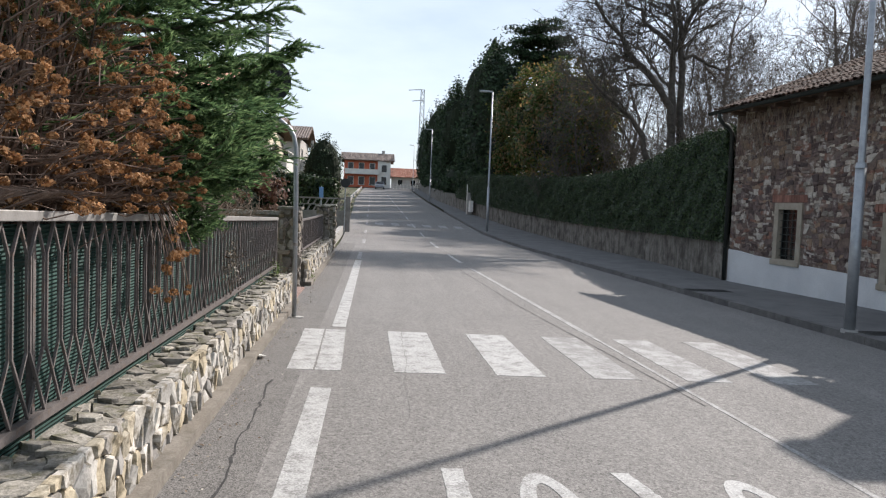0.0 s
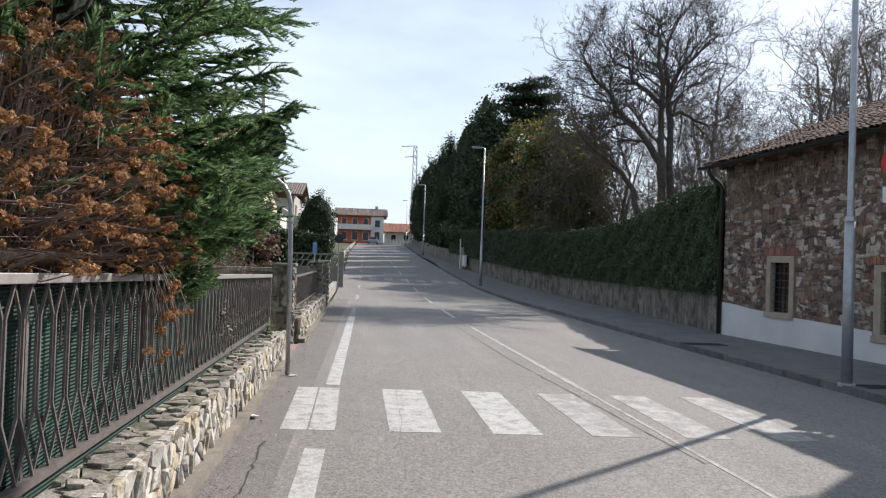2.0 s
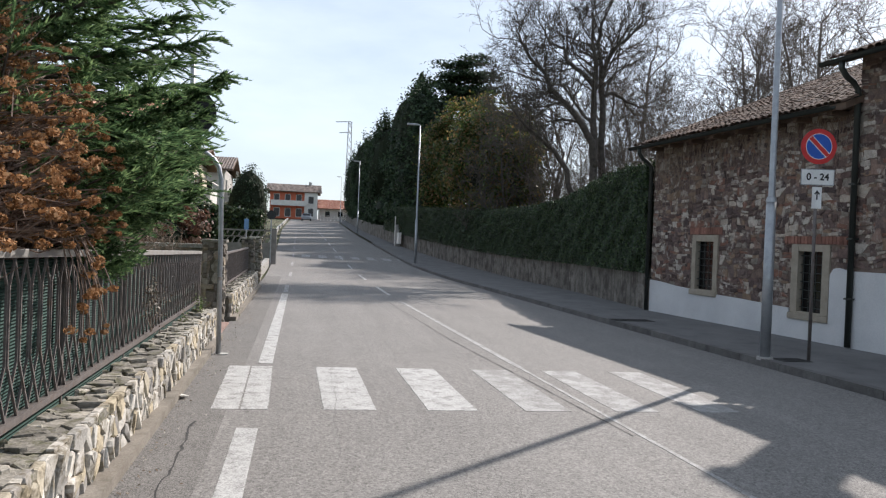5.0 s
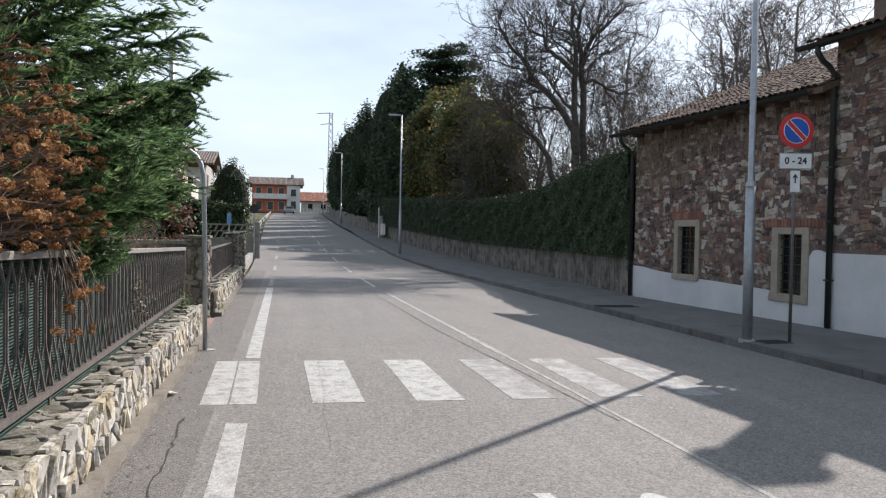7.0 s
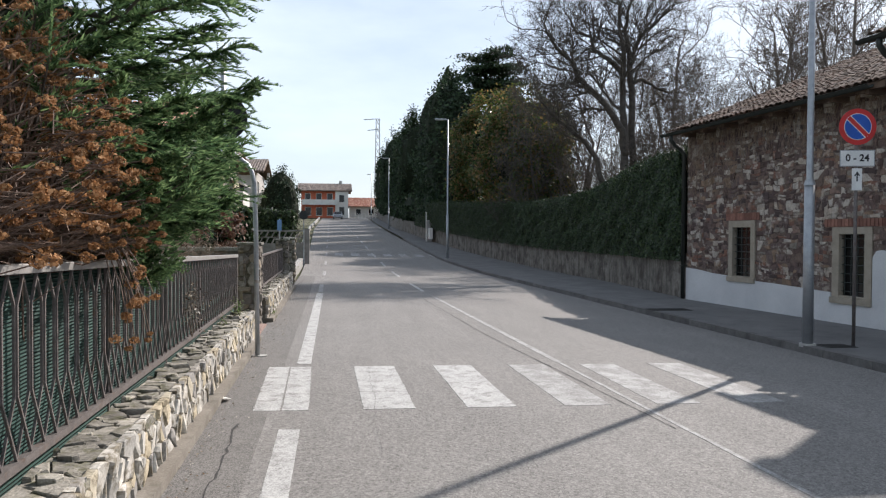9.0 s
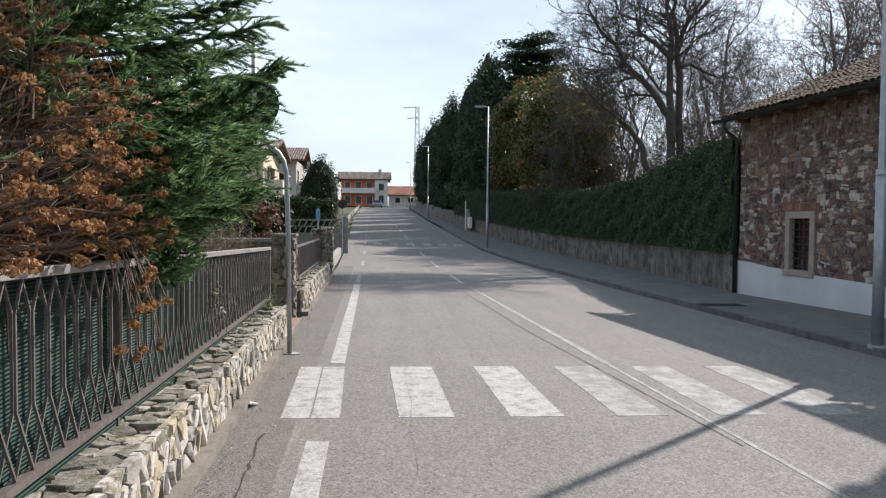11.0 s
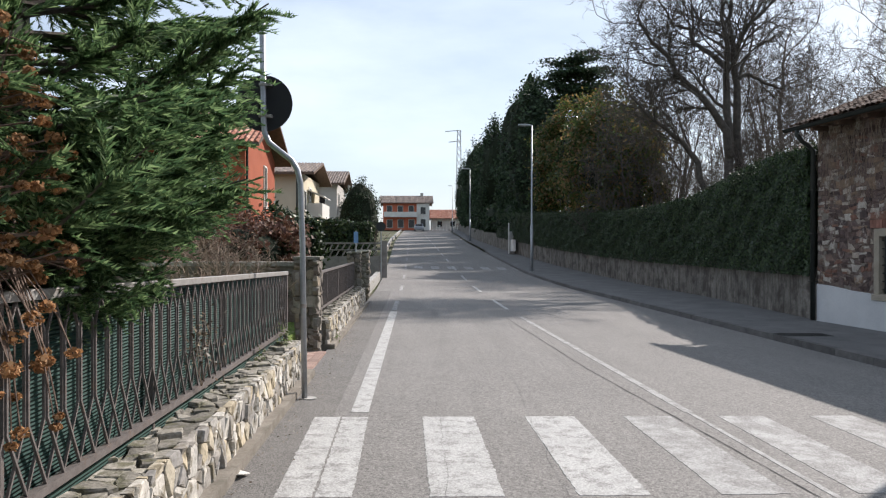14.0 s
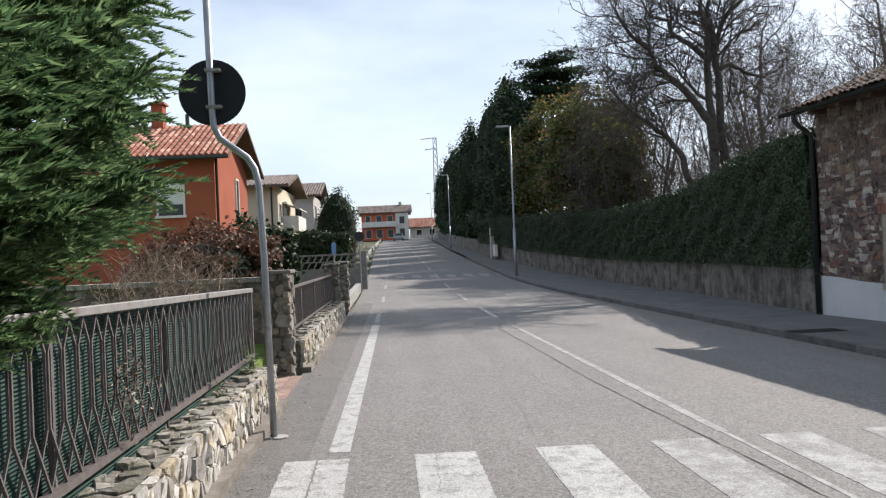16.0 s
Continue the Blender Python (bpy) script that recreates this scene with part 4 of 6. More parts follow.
def make_hedge():
    rng = np.random.default_rng(5)
    h = thing("hedge", (along(WALL_X, 30), 30, walk_z(30) + 1.2), "dense clipped dark green hedge growing over the wall", "hedge")
    base = Vector(h.matrix_world.translation)
    # solid filling the hedge, near-black to give the shade behind its leaves
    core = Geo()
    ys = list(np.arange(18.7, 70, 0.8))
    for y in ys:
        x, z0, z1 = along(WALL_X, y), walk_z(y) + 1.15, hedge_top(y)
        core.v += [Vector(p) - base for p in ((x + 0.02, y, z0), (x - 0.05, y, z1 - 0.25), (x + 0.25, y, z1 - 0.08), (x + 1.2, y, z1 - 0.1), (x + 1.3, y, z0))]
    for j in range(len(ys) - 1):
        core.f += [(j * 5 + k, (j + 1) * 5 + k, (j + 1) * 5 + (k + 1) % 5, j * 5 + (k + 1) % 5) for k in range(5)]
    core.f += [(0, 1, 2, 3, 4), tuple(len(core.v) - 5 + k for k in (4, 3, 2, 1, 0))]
    part("inner_growth", core, FOLIAGE_SHADE, h)
    n = 165000
    y = 18.62 + 51 * rng.random(n) ** 1.5
    x = np.interp(y, [r[0] for r in WALL_X], [r[1] for r in WALL_X])
    z0 = np.array([walk_z(v) + 1.02 for v in y])
    z1 = np.array([hedge_top(v) for v in y])
    s = rng.random(n) ** 0.95
    front = rng.random(n) < 0.86
    ripple = 0.035 * np.sin(y * 1.1 + 4 * s) + 0.03 * np.sin(y * 5.3 + s * 13) + 0.03 * np.sin(s * 21 + y * 2.3)
    px = np.where(front, x - 0.1 + ripple - 0.1 * rng.random(n), x - 0.1 + 1.4 * rng.random(n))
    pz = np.where(front, z0 + (z1 - z0) * s, z1 - 0.02 + 0.08 * rng.normal(0, 1, n) + 0.04 * np.sin(y * 4))
    pz = np.where(front & (s > 0.93), pz - 0.02, pz)
    at = np.stack([px, y, pz], 1) - np.array(base)
    face = np.where(front[:, None], np.array([[-1, -0.25, 0.35]]), np.array([[-0.2, 0, 1]]))
    q = leaf_quads(at, face, 0.034, rng, 0.6, 0.55)
    part("leaves", quads_mesh("leaves", q, HEDGE_LEAF), None, h)["kind"] = "stuff"


make_ground()
make_markings()
LOW = make_low_house()
make_tall_house()
make_park_wall()
make_hedge()


# the garden wall, its fence and gate posts
FENCE_X = -1.36


def make_garden_wall(name, y0, y1, top, seed, label):
    w = thing(name, (-1.35, y0, road_z(-1, y0)), label, "wall", kind="structure")
    o = w.matrix_world.translation
    core = Geo().box(-0.2, 0.02, -0.1, 0.265, y1 - y0 - 0.02, top - 0.05)
    part("core", core, JOINT, w)
    part("bed", Geo().box(-0.235, 0.01, top - 0.06, 0.262, y1 - y0 - 0.01, top - 0.035), JOINT, w)
    part("footing", Geo().box(0.1, 0, -0.1, 0.375, y1 - y0, 0.075), FOOTING, w, "cracked concrete footing strip")
    return w


def face_matrix(x, y, z):
    """Stones made facing -y, turned to face the road (+x)."""
    return Matrix.Translation((x, y, z)) @ Matrix.Rotation(math.pi / 2, 4, "Z")


def lay_wall_stones(w, length, top, n_max, seed, slabs):
    rng = random.Random(seed)
    polys = cells(length, top - 0.04, (0.045, 0.12), (0.13, 0.27), rng, 0.4)
    polys.sort(key=lambda p: abs(middle(p)[0] - 8.0))
    lay_cells("stone", polys, n_max, rng, w, lambda u, z: face_matrix(0.268 + rng.uniform(-0.01, 0.012), u, z + 0.06), WALLSTONE, WALLSTONE_JOINED, 0.016, 0.005, "pale rubble stones", 0.9, 0.3)
    polys = cells(0.5, length - 0.1, (0.07, 0.2), (0.1, 0.3), rng, 0.4)
    polys.sort(key=lambda p: abs(middle(p)[1] - 8.0))
    up = lambda u, v: Matrix.Translation((u - 0.22 + (rng.uniform(-0.02, 0.012) if u > 0.4 else 0), v + 0.05, top - 0.02 + rng.uniform(-0.012, 0.012))) @ Matrix.Rotation(-math.pi / 2, 4, "X") @ Matrix.Rotation(rng.uniform(-0.08, 0.08), 4, "X") @ Matrix.Rotation(rng.uniform(-0.08, 0.08), 4, "Z")
    lay_cells("coping_stone", polys, 290, rng, w, up, COPING, COPING_JOINED, 0.013, 0.006, "broken slate coping", 0.92, 0.08)
    for k in range(int(length * 7)):
        y = (k + rng.random()) * (length - 0.12) / int(length * 7) + 0.06
        a, b = rng.uniform(0.08, 0.2), rng.uniform(0.06, 0.14)
        x = -0.15 + (k * 0.618 % 1.0) * 0.3
        ob = new("coping_stone", rng.choice(slabs))
        ob.parent = w
        ob.matrix_basis = Matrix.Translation((x, y, top - 0.005 + rng.uniform(-0.01, 0.01))) @ Matrix.Rotation(rng.uniform(-0.7, 0.7), 4, "Z") @ Matrix.Rotation(rng.uniform(-0.08, 0.08), 4, "X") @ Matrix.Rotation(rng.uniform(-0.07, 0.07), 4, "Y") @ Matrix.Diagonal((a, b, rng.uniform(0.3, 0.6), 1))


def slab_meshes(material, n, seed):
    rng = random.Random(seed)
    out = []
    for _ in range(n):
        k = rng.randint(6, 8)
        ring = []
        for i in range(k):
            a = (i + rng.uniform(-0.3, 0.3)) * math.tau / k
            c, s = math.cos(a), math.sin(a)
            r = 0.5 / (abs(c) ** 6 + abs(s) ** 6) ** (1 / 6) * rng.uniform(0.86, 1.08)
            ring.append((c * r, s * r))
        vs = [(x, y, -0.05) for x, y in ring] + [(x, y, 0.022) for x, y in ring] + [(x * 0.9, y * 0.9, 0.034 + rng.uniform(-0.012, 0.012)) for x, y in ring]
        fs = [(i, (i + 1) % k, k + (i + 1) % k, k + i) for i in range(k)] + [(k + i, k + (i + 1) % k, 2 * k + (i + 1) % k, 2 * k + i) for i in range(k)] + [tuple(range(2 * k, 3 * k))]
        out.append(Geo().add(vs, fs).mesh("coping_stone", material))
    return out


def net_material():
    m = mat("green_screen", (0.01, 0.042, 0.034), (0.022, 0.075, 0.06), 2, 0.7, 0, 0, 40)
    n, l = m.node_tree.nodes, m.node_tree.links
    geo, wave, b = n.new("ShaderNodeNewGeometry"), n.new("ShaderNodeTexWave"), n.new("ShaderNodeBump")
    wave.wave_type, wave.bands_direction = "BANDS", "Z"
    wave.inputs["Scale"].default_value, wave.inputs["Distortion"].default_value, wave.inputs["Detail"].default_value = 17, 0.6, 1
    b.inputs["Strength"].default_value, b.inputs["Distance"].default_value = 0.9, 0.02
    l.new(geo.outputs["Position"], wave.inputs["Vector"])
    l.new(wave.outputs["Fac"], b.inputs["Height"])
    l.new(b.outputs["Normal"], n["Principled BSDF"].inputs["Normal"])
    return m


def make_fence():
    y0, y1, zb, zt = -3.0, 11.25, 0.56, 1.475
    f = thing("fence", (FENCE_X, y0, zb - 0.1), "dark iron fence with diamond bars and a green screen behind", "fence")
    o = f.matrix_world.translation
    L = y1 - y0
    fall = lambda y: zt - 0.0222 * (y + y0 - 2.93) - o.z
    a, b = fall(0), fall(L)
    rail = lambda x0, x1, lo, hi: Geo().hexa([(x0, 0, a + lo), (x1, 0, a + lo), (x1, L, b + lo), (x0, L, b + lo), (x0, 0, a + hi), (x1, 0, a + hi), (x1, L, b + hi), (x0, L, b + hi)])
    bevelled(part("top_rail", rail(-0.03, 0.03, -0.045, 0), RAIL, f, "grey metal top rail with rust spots"), 0.004)
    part("bottom_rail", Geo().box(-0.022, 0, 0.085, 0.022, L, 0.125), IRON, f)
    for k in range(9):
        y = 3.25 + (k - 3) * 1.68 - y0
        if 0 < y < L:
            part("post", Geo().box(-0.042, y - 0.013, -0.12, -0.014, y + 0.013, fall(y) - 0.04), IRON, f)
    part("post", Geo().box(-0.03, L - 0.04, -0.12, 0.02, L, fall(L) - 0.04), IRON, f)
    s = 0.16
    z0 = 0.12
    n = int(L / s)
    w = 0.0062
    for k in range(2 * n):
        y = (k // 2 + 0.5) * s
        d = 1 if k % 2 == 0 else -1
        q, z1 = 0.004 * d, fall(y) - 0.04
        pts = [(q, d * s * (0.98 if 1 < k < 2 * n - 2 else 0.1), z0), (q, d * 0.005, z0 + 0.29), (q, d * 0.005, z1 - 0.145), (q, d * s * 0.49, z1)]
        g = Geo()
        for a, b in zip(pts, pts[1:]):
            g.hexa([(p[0] + i * w, p[1] + j * w, p[2]) for p in (a, b) for i, j in ((-1, -1), (1, -1), (1, 1), (-1, 1))])
        part("bar", g, IRON, f).location = (0, y, 0)
    net = Geo()
    m = 44
    for k in range(m + 1):
        y = L * k / m
        net.v += [(-0.075 + 0.008 * math.sin(k * 1.7), y, 0.0), (-0.075 + 0.012 * math.sin(k * 2.3 + 1), y, fall(y) - 0.06)]
    net.f = [(2 * k, 2 * k + 2, 2 * k + 3, 2 * k + 1) for k in range(m)]
    green = net_material()
    ob = part("screen", net, green, f, "ribbed green plastic screen")
    part("screen_edge", Geo().box(-0.03, 0, -0.02, -0.022, L, 0.085), green, f, "lower edge of the green screen")
    sol = ob.modifiers.new("thickness", "SOLIDIFY")
    sol.thickness = 0.006


def make_pillar(x, y, h, seed, meshes, w=0.34, d=0.42):
    z = road_z(-1, y)
    p = thing("gate_pillar", (x, y, z), "rough rubble stone gate pillar with a slab on top", "pillar", "gate pillars")
    part("core", Geo().box(-w / 2 + 0.04, -d / 2 + 0.04, -0.1, w / 2 - 0.04, d / 2 - 0.04, h - 0.04), JOINT, p)
    rng = random.Random(seed)
    for turn, width, off in ((0, w, d / 2), (math.pi / 2, d, w / 2), (-math.pi / 2, d, w / 2)):
        for u, zz, s, hh in rubble(width, h - 0.05, (0.12, 0.26), (0.1, 0.2), rng):
            m = Matrix.Rotation(turn, 4, "Z") @ Matrix.Translation((u - width / 2, -off + 0.03, zz))
            put_stone("stone", meshes, rng, p, m, s, hh, 1.12)
    bevelled(part("cap_slab", Geo().box(-w / 2 - 0.03, -d / 2 - 0.03, h - 0.05, w / 2 + 0.03, d / 2 + 0.03, h), COPING, p), 0.012)


def make_gate():
    g = thing("garden_gate", (-1.3, 11.32, road_z(-1, 12) + 0.02), "low dark iron garden gate with diamond bars", "gate")
    for z in (0.12, 0.62, 1.0):
        part("rail", Geo().box(-1.1, 0.3, z, -1.06, 1.6, z + 0.03), IRON, g)
    for k in range(8):
        y = 0.38 + k * 0.16
        part("bar", Geo().tube([(-1.08, y, 0.06), (-1.08, y + 0.05, 0.4), (-1.08, y, 0.62), (-1.08, y, 1.02)], 0.008, sides=5), IRON, g)
    for y in (0.3, 1.6):
        part("post", Geo().box(-1.11, y - 0.02, -0.1, -1.05, y + 0.02, 1.05), IRON, g)
    step = Geo()
    for i in range(5):
        for j in range(8):
            step.box(-1.75 + i * 0.14, 11.3 + j * 0.2, road_z(-1, 12) - 0.05, -1.75 + i * 0.14 + 0.132, 11.3 + j * 0.2 + 0.192, road_z(-1, 12) + 0.03)
    single("entrance_paving", step, mat("paving_brick", (0.26, 0.17, 0.14), (0.38, 0.27, 0.23), 7, 0.9, 0.5, 0, 60, 0.25, "island"), "pinkish brick paving at the garden entrance", "paving", "structure")


def make_second_fence():
    y0, y1 = 13.4, 21.7
    f = thing("low_fence", (FENCE_X, y0, 0.42), "dark iron fence with a black mesh screen on a stone wall", "fence")
    L = y1 - y0
    part("top_rail", Geo().box(-0.025, 0, 0.72, 0.025, L, 0.76), IRON, f)
    part("bottom_rail", Geo().box(-0.02, 0, 0.1, 0.02, L, 0.14), IRON, f)
    for k in range(5):
        y = 0.05 + k * (L - 0.1) / 4
        part("post", Geo().box(-0.02, y - 0.02, -0.05, 0.02, y + 0.02, 0.74), IRON, f)
    for k in range(int(L / 0.12)):
        part("bar", Geo().box(-0.008, k * 0.12 - 0.006 + 0.06, 0.13, 0.008, k * 0.12 + 0.006 + 0.06, 0.73), IRON, f)
    part("screen", Geo().box(-0.045, 0, 0.12, -0.038, L, 0.73), plain("black_mesh", (0.025, 0.028, 0.03), 0.8), f, "black mesh screen")


SLABS = slab_meshes(COPING, 8, 33)
PILLARSTONE = mat("pillar_stone", (0.6, 0.6, 0.6), (1.05, 1.05, 1.05), 9, 0.9, 0.9, 0, 55, 0.22, "object", stain=((0.1, 0.085, 0.06), 7, 0.49, 0.66, 0.8),
                  ramp=[(0.26, 0.235, 0.2), (0.2, 0.175, 0.15), (0.32, 0.29, 0.25), (0.17, 0.145, 0.125), (0.24, 0.2, 0.15)])
PILLAR_STONES = stone_meshes("stone", PILLARSTONE, 20, 35, 0.04, 4.0)
WALL_A = make_garden_wall("garden_wall_1", -3.0, 11.05, 0.44, 1, "low dry-laid wall of pale rubble stones with slab coping")
WALL_B = make_garden_wall("garden_wall_2", 13.3, 22.0, 0.44, 2, "low pale rubble stone wall past the gate")
make_fence()
make_second_fence()
make_gate()
for px, py, ph, ps in ((-1.34, 13.1, 1.42, 1), (-1.38, 22.2, 1.42, 2), (-1.3, 24.8, 1.45, 3)):
    make_pillar(px, py, ph, ps, PILLAR_STONES)


def make_side_wall():
    w = thing("side_wall", (-4.9, 14.5, 0), "rubble stone boundary wall running back from the gate", "wall", kind="structure")
    part("core", Geo().box(-3.3, -0.14, -0.1, 3.3, 0.14, 1.28), MORTAR, w)
    rng = random.Random(8)
    for u, z, s, h in rubble(6.6, 0.55, (0.2, 0.4), (0.14, 0.24), rng):
        put_stone("stone", PILLAR_STONES, rng, w, Matrix.Translation((u - 3.3, -0.12, z + 0.72)), s, h)
    for k in range(11):
        part("coping_stone", Geo().box(-3.3 + k * 0.6, -0.2, 1.27, -3.3 + k * 0.6 + 0.59, 0.2, 1.34), COPING, w)


make_side_wall()


# signs and lamps
def make_mirror_sign():
    b = (-0.9, 9.66)
    z = road_z(*b)
    s = thing("road_sign", (*b, z), "back of a round road sign on a cranked grey pole", "road sign")
    pts = [(0, 0, -0.05), (-0.02, 0, 1.6), (-0.04, 0, 2.22), (-0.07, 0, 2.36), (-0.13, 0, 2.46), (-0.26, 0, 2.56), (-0.36, 0, 2.64), (-0.405, 0, 2.74), (-0.415, 0, 2.86), (-0.43, 0, 3.92)]
    part("pole", Geo().tube(pts, 0.03, sides=12), GALV, s, "grey galvanised steel pole with a double bend", True)
    part("collar", Geo().tube([(-0.012, 0, 0.94), (-0.013, 0, 0.98)], 0.034, sides=12), RAIL, s)
    d = part("disc", Geo().disc((-0.418, 0.045, 3.05), (0, 1, 0), 0.29, 0.012, 48), BLACK, s, "flat black back of the sign disc")
    for zz in (2.9, 3.22):
        part("bracket", Geo().box(-0.46, -0.035, zz, -0.33, 0.06, zz + 0.025), RAIL, d)
    single("pole_footing", Geo().disc((b[0] + 0.05, b[1], z + 0.006), (0, 0, 1), 0.075, 0.012, 9), CONCRETE, "small pale concrete collar at the pole foot", "footing", "structure")


def text(name, body, size, m, material, parent, label):
    c = bpy.data.curves.new(name, "FONT")
    c.body, c.size, c.extrude, c.align_x, c.align_y = body, size, 0.001, "CENTER", "CENTER"
    c.offset = 0.004
    ob = new(name, c)
    c.materials.append(material)
    ob.parent, ob.matrix_basis = parent, m
    return tagged(ob, label)


def make_no_parking():
    x, y = 8.06, 10.28
    s = thing("no_parking_sign", (x, y, walk_z(y)), "round red and blue no-parking sign on a thin post", "road sign", turn=Matrix.Translation((x, y, walk_z(y))) @ Matrix.Rotation(radians(-12), 4, "Z"))
    red, blue, white, ink = plain("sign_red", (0.55, 0.03, 0.03), 0.4), plain("sign_blue", (0.015, 0.09, 0.42), 0.4), plain("sign_white", (0.75, 0.75, 0.73), 0.45), plain("sign_ink", (0.02, 0.02, 0.02), 0.5)
    part("post", Geo().tube([(0, 0.03, -0.1), (0, 0.03, 3.6)], 0.026, sides=12), IRON, s, "dark brown steel post", True)
    zc = 3.4
    d = part("disc", Geo().disc((0, 0, zc), (0, 1, 0), 0.28, 0.008, 48), red, s, "red rim of the sign")
    part("field", Geo().disc((0, -0.005, zc), (0, 1, 0), 0.205, 0.006, 48), white, d)
    part("blue_field", Geo().disc((0, -0.008, zc), (0, 1, 0), 0.195, 0.006, 48), blue, d)
    c, r, w = math.cos(math.pi / 4), 0.2, 0.032
    for mt, ww, yy in ((white, 0.044, -0.0125), (red, w, -0.015)):
        p = [(-c * r - c * ww, yy, zc + c * r - c * ww), (-c * r + c * ww, yy, zc + c * r + c * ww), (c * r + c * ww, yy, zc - c * r + c * ww), (c * r - c * ww, yy, zc - c * r - c * ww)]
        part("slash", Geo().hexa([*p, *[(a, b + 0.003, e) for a, b, e in p]]), mt, d)
    pl = part("plate", Geo().box(-0.25, -0.006, 2.8, 0.25, 0.004, 3.03), white, s, "white plate lettered 0-24")
    part("border", Geo().box(-0.262, -0.003, 2.788, 0.262, 0.002, 3.042), GALV, pl)
    text("lettering", "0 - 24", 0.15, Matrix.Translation((0, -0.009, 2.915)) @ Matrix.Rotation(math.pi / 2, 4, "X"), ink, pl, "black figures")
    ar = part("arrow_plate", Geo().box(-0.075, -0.006, 2.42, 0.075, 0.004, 2.76), white, s, "small white plate with a black arrow")
    part("arrow", Geo().box(-0.01, -0.01, 2.56, 0.01, -0.005, 2.7).add([(-0.045, -0.009, 2.65), (0, -0.009, 2.71), (0.045, -0.009, 2.65), (0.03, -0.009, 2.635), (0, -0.009, 2.675), (-0.03, -0.009, 2.635)], [(0, 4, 1), (1, 4, 2), (0, 5, 4), (4, 3, 2)]), ink, ar)


def make_lamp(x, y, h, label):
    l = thing("street_lamp", (x, y, walk_z(y)), label, "street lamp", "street lamps")
    part("pole", Geo().tube([(0, 0, -0.1), (0, 0, 2.55)], 0.082, 0.076, 14).tube([(0, 0, 2.55), (0, 0, 2.6), (0, 0, h)], 0.062, 0.04, 14), GALV, l, "galvanised tapered pole", True)
    part("collar", Geo().tube([(0, 0, 2.5), (0, 0, 2.58)], 0.086, 0.07, 14), GALV, l)
    part("base_flange", Geo().tube([(0, 0, -0.02), (0, 0, 0.03)], 0.13, 0.12, 14), CONCRETE, l)
    head = part("head", Geo().box(-0.75, -0.1, h - 0.03, -0.1, 0.1, h + 0.06), GALV, l, "flat grey lamp head")
    bevelled(head, 0.02)
    part("arm", Geo().tube([(0, 0, h), (-0.15, 0, h + 0.02)], 0.03, sides=8), GALV, head)
    part("lens", Geo().box(-0.7, -0.08, h - 0.04, -0.3, 0.08, h - 0.029), plain("lamp_lens", (0.5, 0.5, 0.48), 0.3), head)


make_mirror_sign()
make_no_parking()
make_lamp(7.42, 10.5, 9.0, "tall galvanised street lamp at the kerb beside the house")
make_lamp(6.75, 42.3, 8.05, "galvanised street lamp by the hedge")
make_lamp(6.75, 86.0, 8.3, "galvanised street lamp far up the road")
make_lamp(7.0, 128.0, 8.0, "distant street lamp near the houses")


# plants
def ground_z(x, y):
    return road_z(max(-1.5, min(7.4, x)), y) - 0.1


def unit(v):
    return v / (np.linalg.norm(v, axis=-1, keepdims=True) + 1e-9)


def make_branching(base, stems, spread, twig, seed, label, bark, levels=4, name="bare_tree", reach=1.0, thin=0.007):
    """A leafless tree: given main stems (points, radius), then limbs and twigs that fork from them."""
    rng = random.Random(seed)
    t = thing(name, base, label, "tree", "bare trees")
    trunk, limbs, twigs = Geo(), Geo(), Geo()
    todo = []
    for pts, r, *start in stems:
        pts = [Vector(p) for p in pts]
        fine = []
        for a, b in zip(pts, pts[1:]):
            fine += [a.lerp(b, k / 3) + Vector((rng.uniform(-0.06, 0.06), rng.uniform(-0.06, 0.06), 0)) * (k > 0) for k in range(3)]
        fine.append(pts[-1])
        trunk.tube(fine, r, r * 0.28, 9)
        n = len(fine)
        for i in range(int(n * (start[0] if start else 0.25)), n):
            d = (fine[min(n - 1, i + 1)] - fine[i - 1]).normalized()
            for _ in range(1 if i < n - 1 else 3):
                todo.append((fine[i], d, r * (1 - 0.7 * i / n) * rng.uniform(0.35, 0.55), spread * rng.uniform(0.6, 1.15) * (1.1 - 0.5 * i / n), 1))
    while todo:
        p, d, r, L, level = todo.pop()
        axis = Vector((rng.gauss(0, 1), rng.gauss(0, 1), rng.gauss(0, 1)))
        axis = (axis - d * axis.dot(d)).normalized()
        a = rng.uniform(0.45, 1.05) if level > 0 else 0
        d = (d * math.cos(a) + axis * math.sin(a)).normalized()
        n = 5 if level < 3 else 2
        pts, q, dd = [p], p, d
        for _ in range(n):
            dd = (dd + Vector((rng.gauss(0, 0.17), rng.gauss(0, 0.17), rng.gauss(0.05, 0.13)))).normalized()
            q = q + dd * (L / n)
            pts.append(q)
        r = max(r, thin)
        (limbs if level < 2 else twigs).tube(pts, r, r * 0.4, 6 if level < 2 else 3, False)
        if level < levels:
            for i in range(1, n + 1):
                for _ in range((twig if level < 3 else twig + 1) if i < n else twig + (1 if level < 3 else 2)):
                    if rng.random() < (0.9 if level < 4 else 0.2):
                        todo.append((pts[i], (pts[i] - pts[i - 1]).normalized(), r * 0.55, L * rng.uniform(0.38, 0.68) * reach, level + 1))
    part("trunk", trunk, bark, t, "", True)
    part("limbs", limbs, bark, t)["kind"] = "stuff"
    part("twigs", twigs, bark, t)["kind"] = "stuff"
    return t


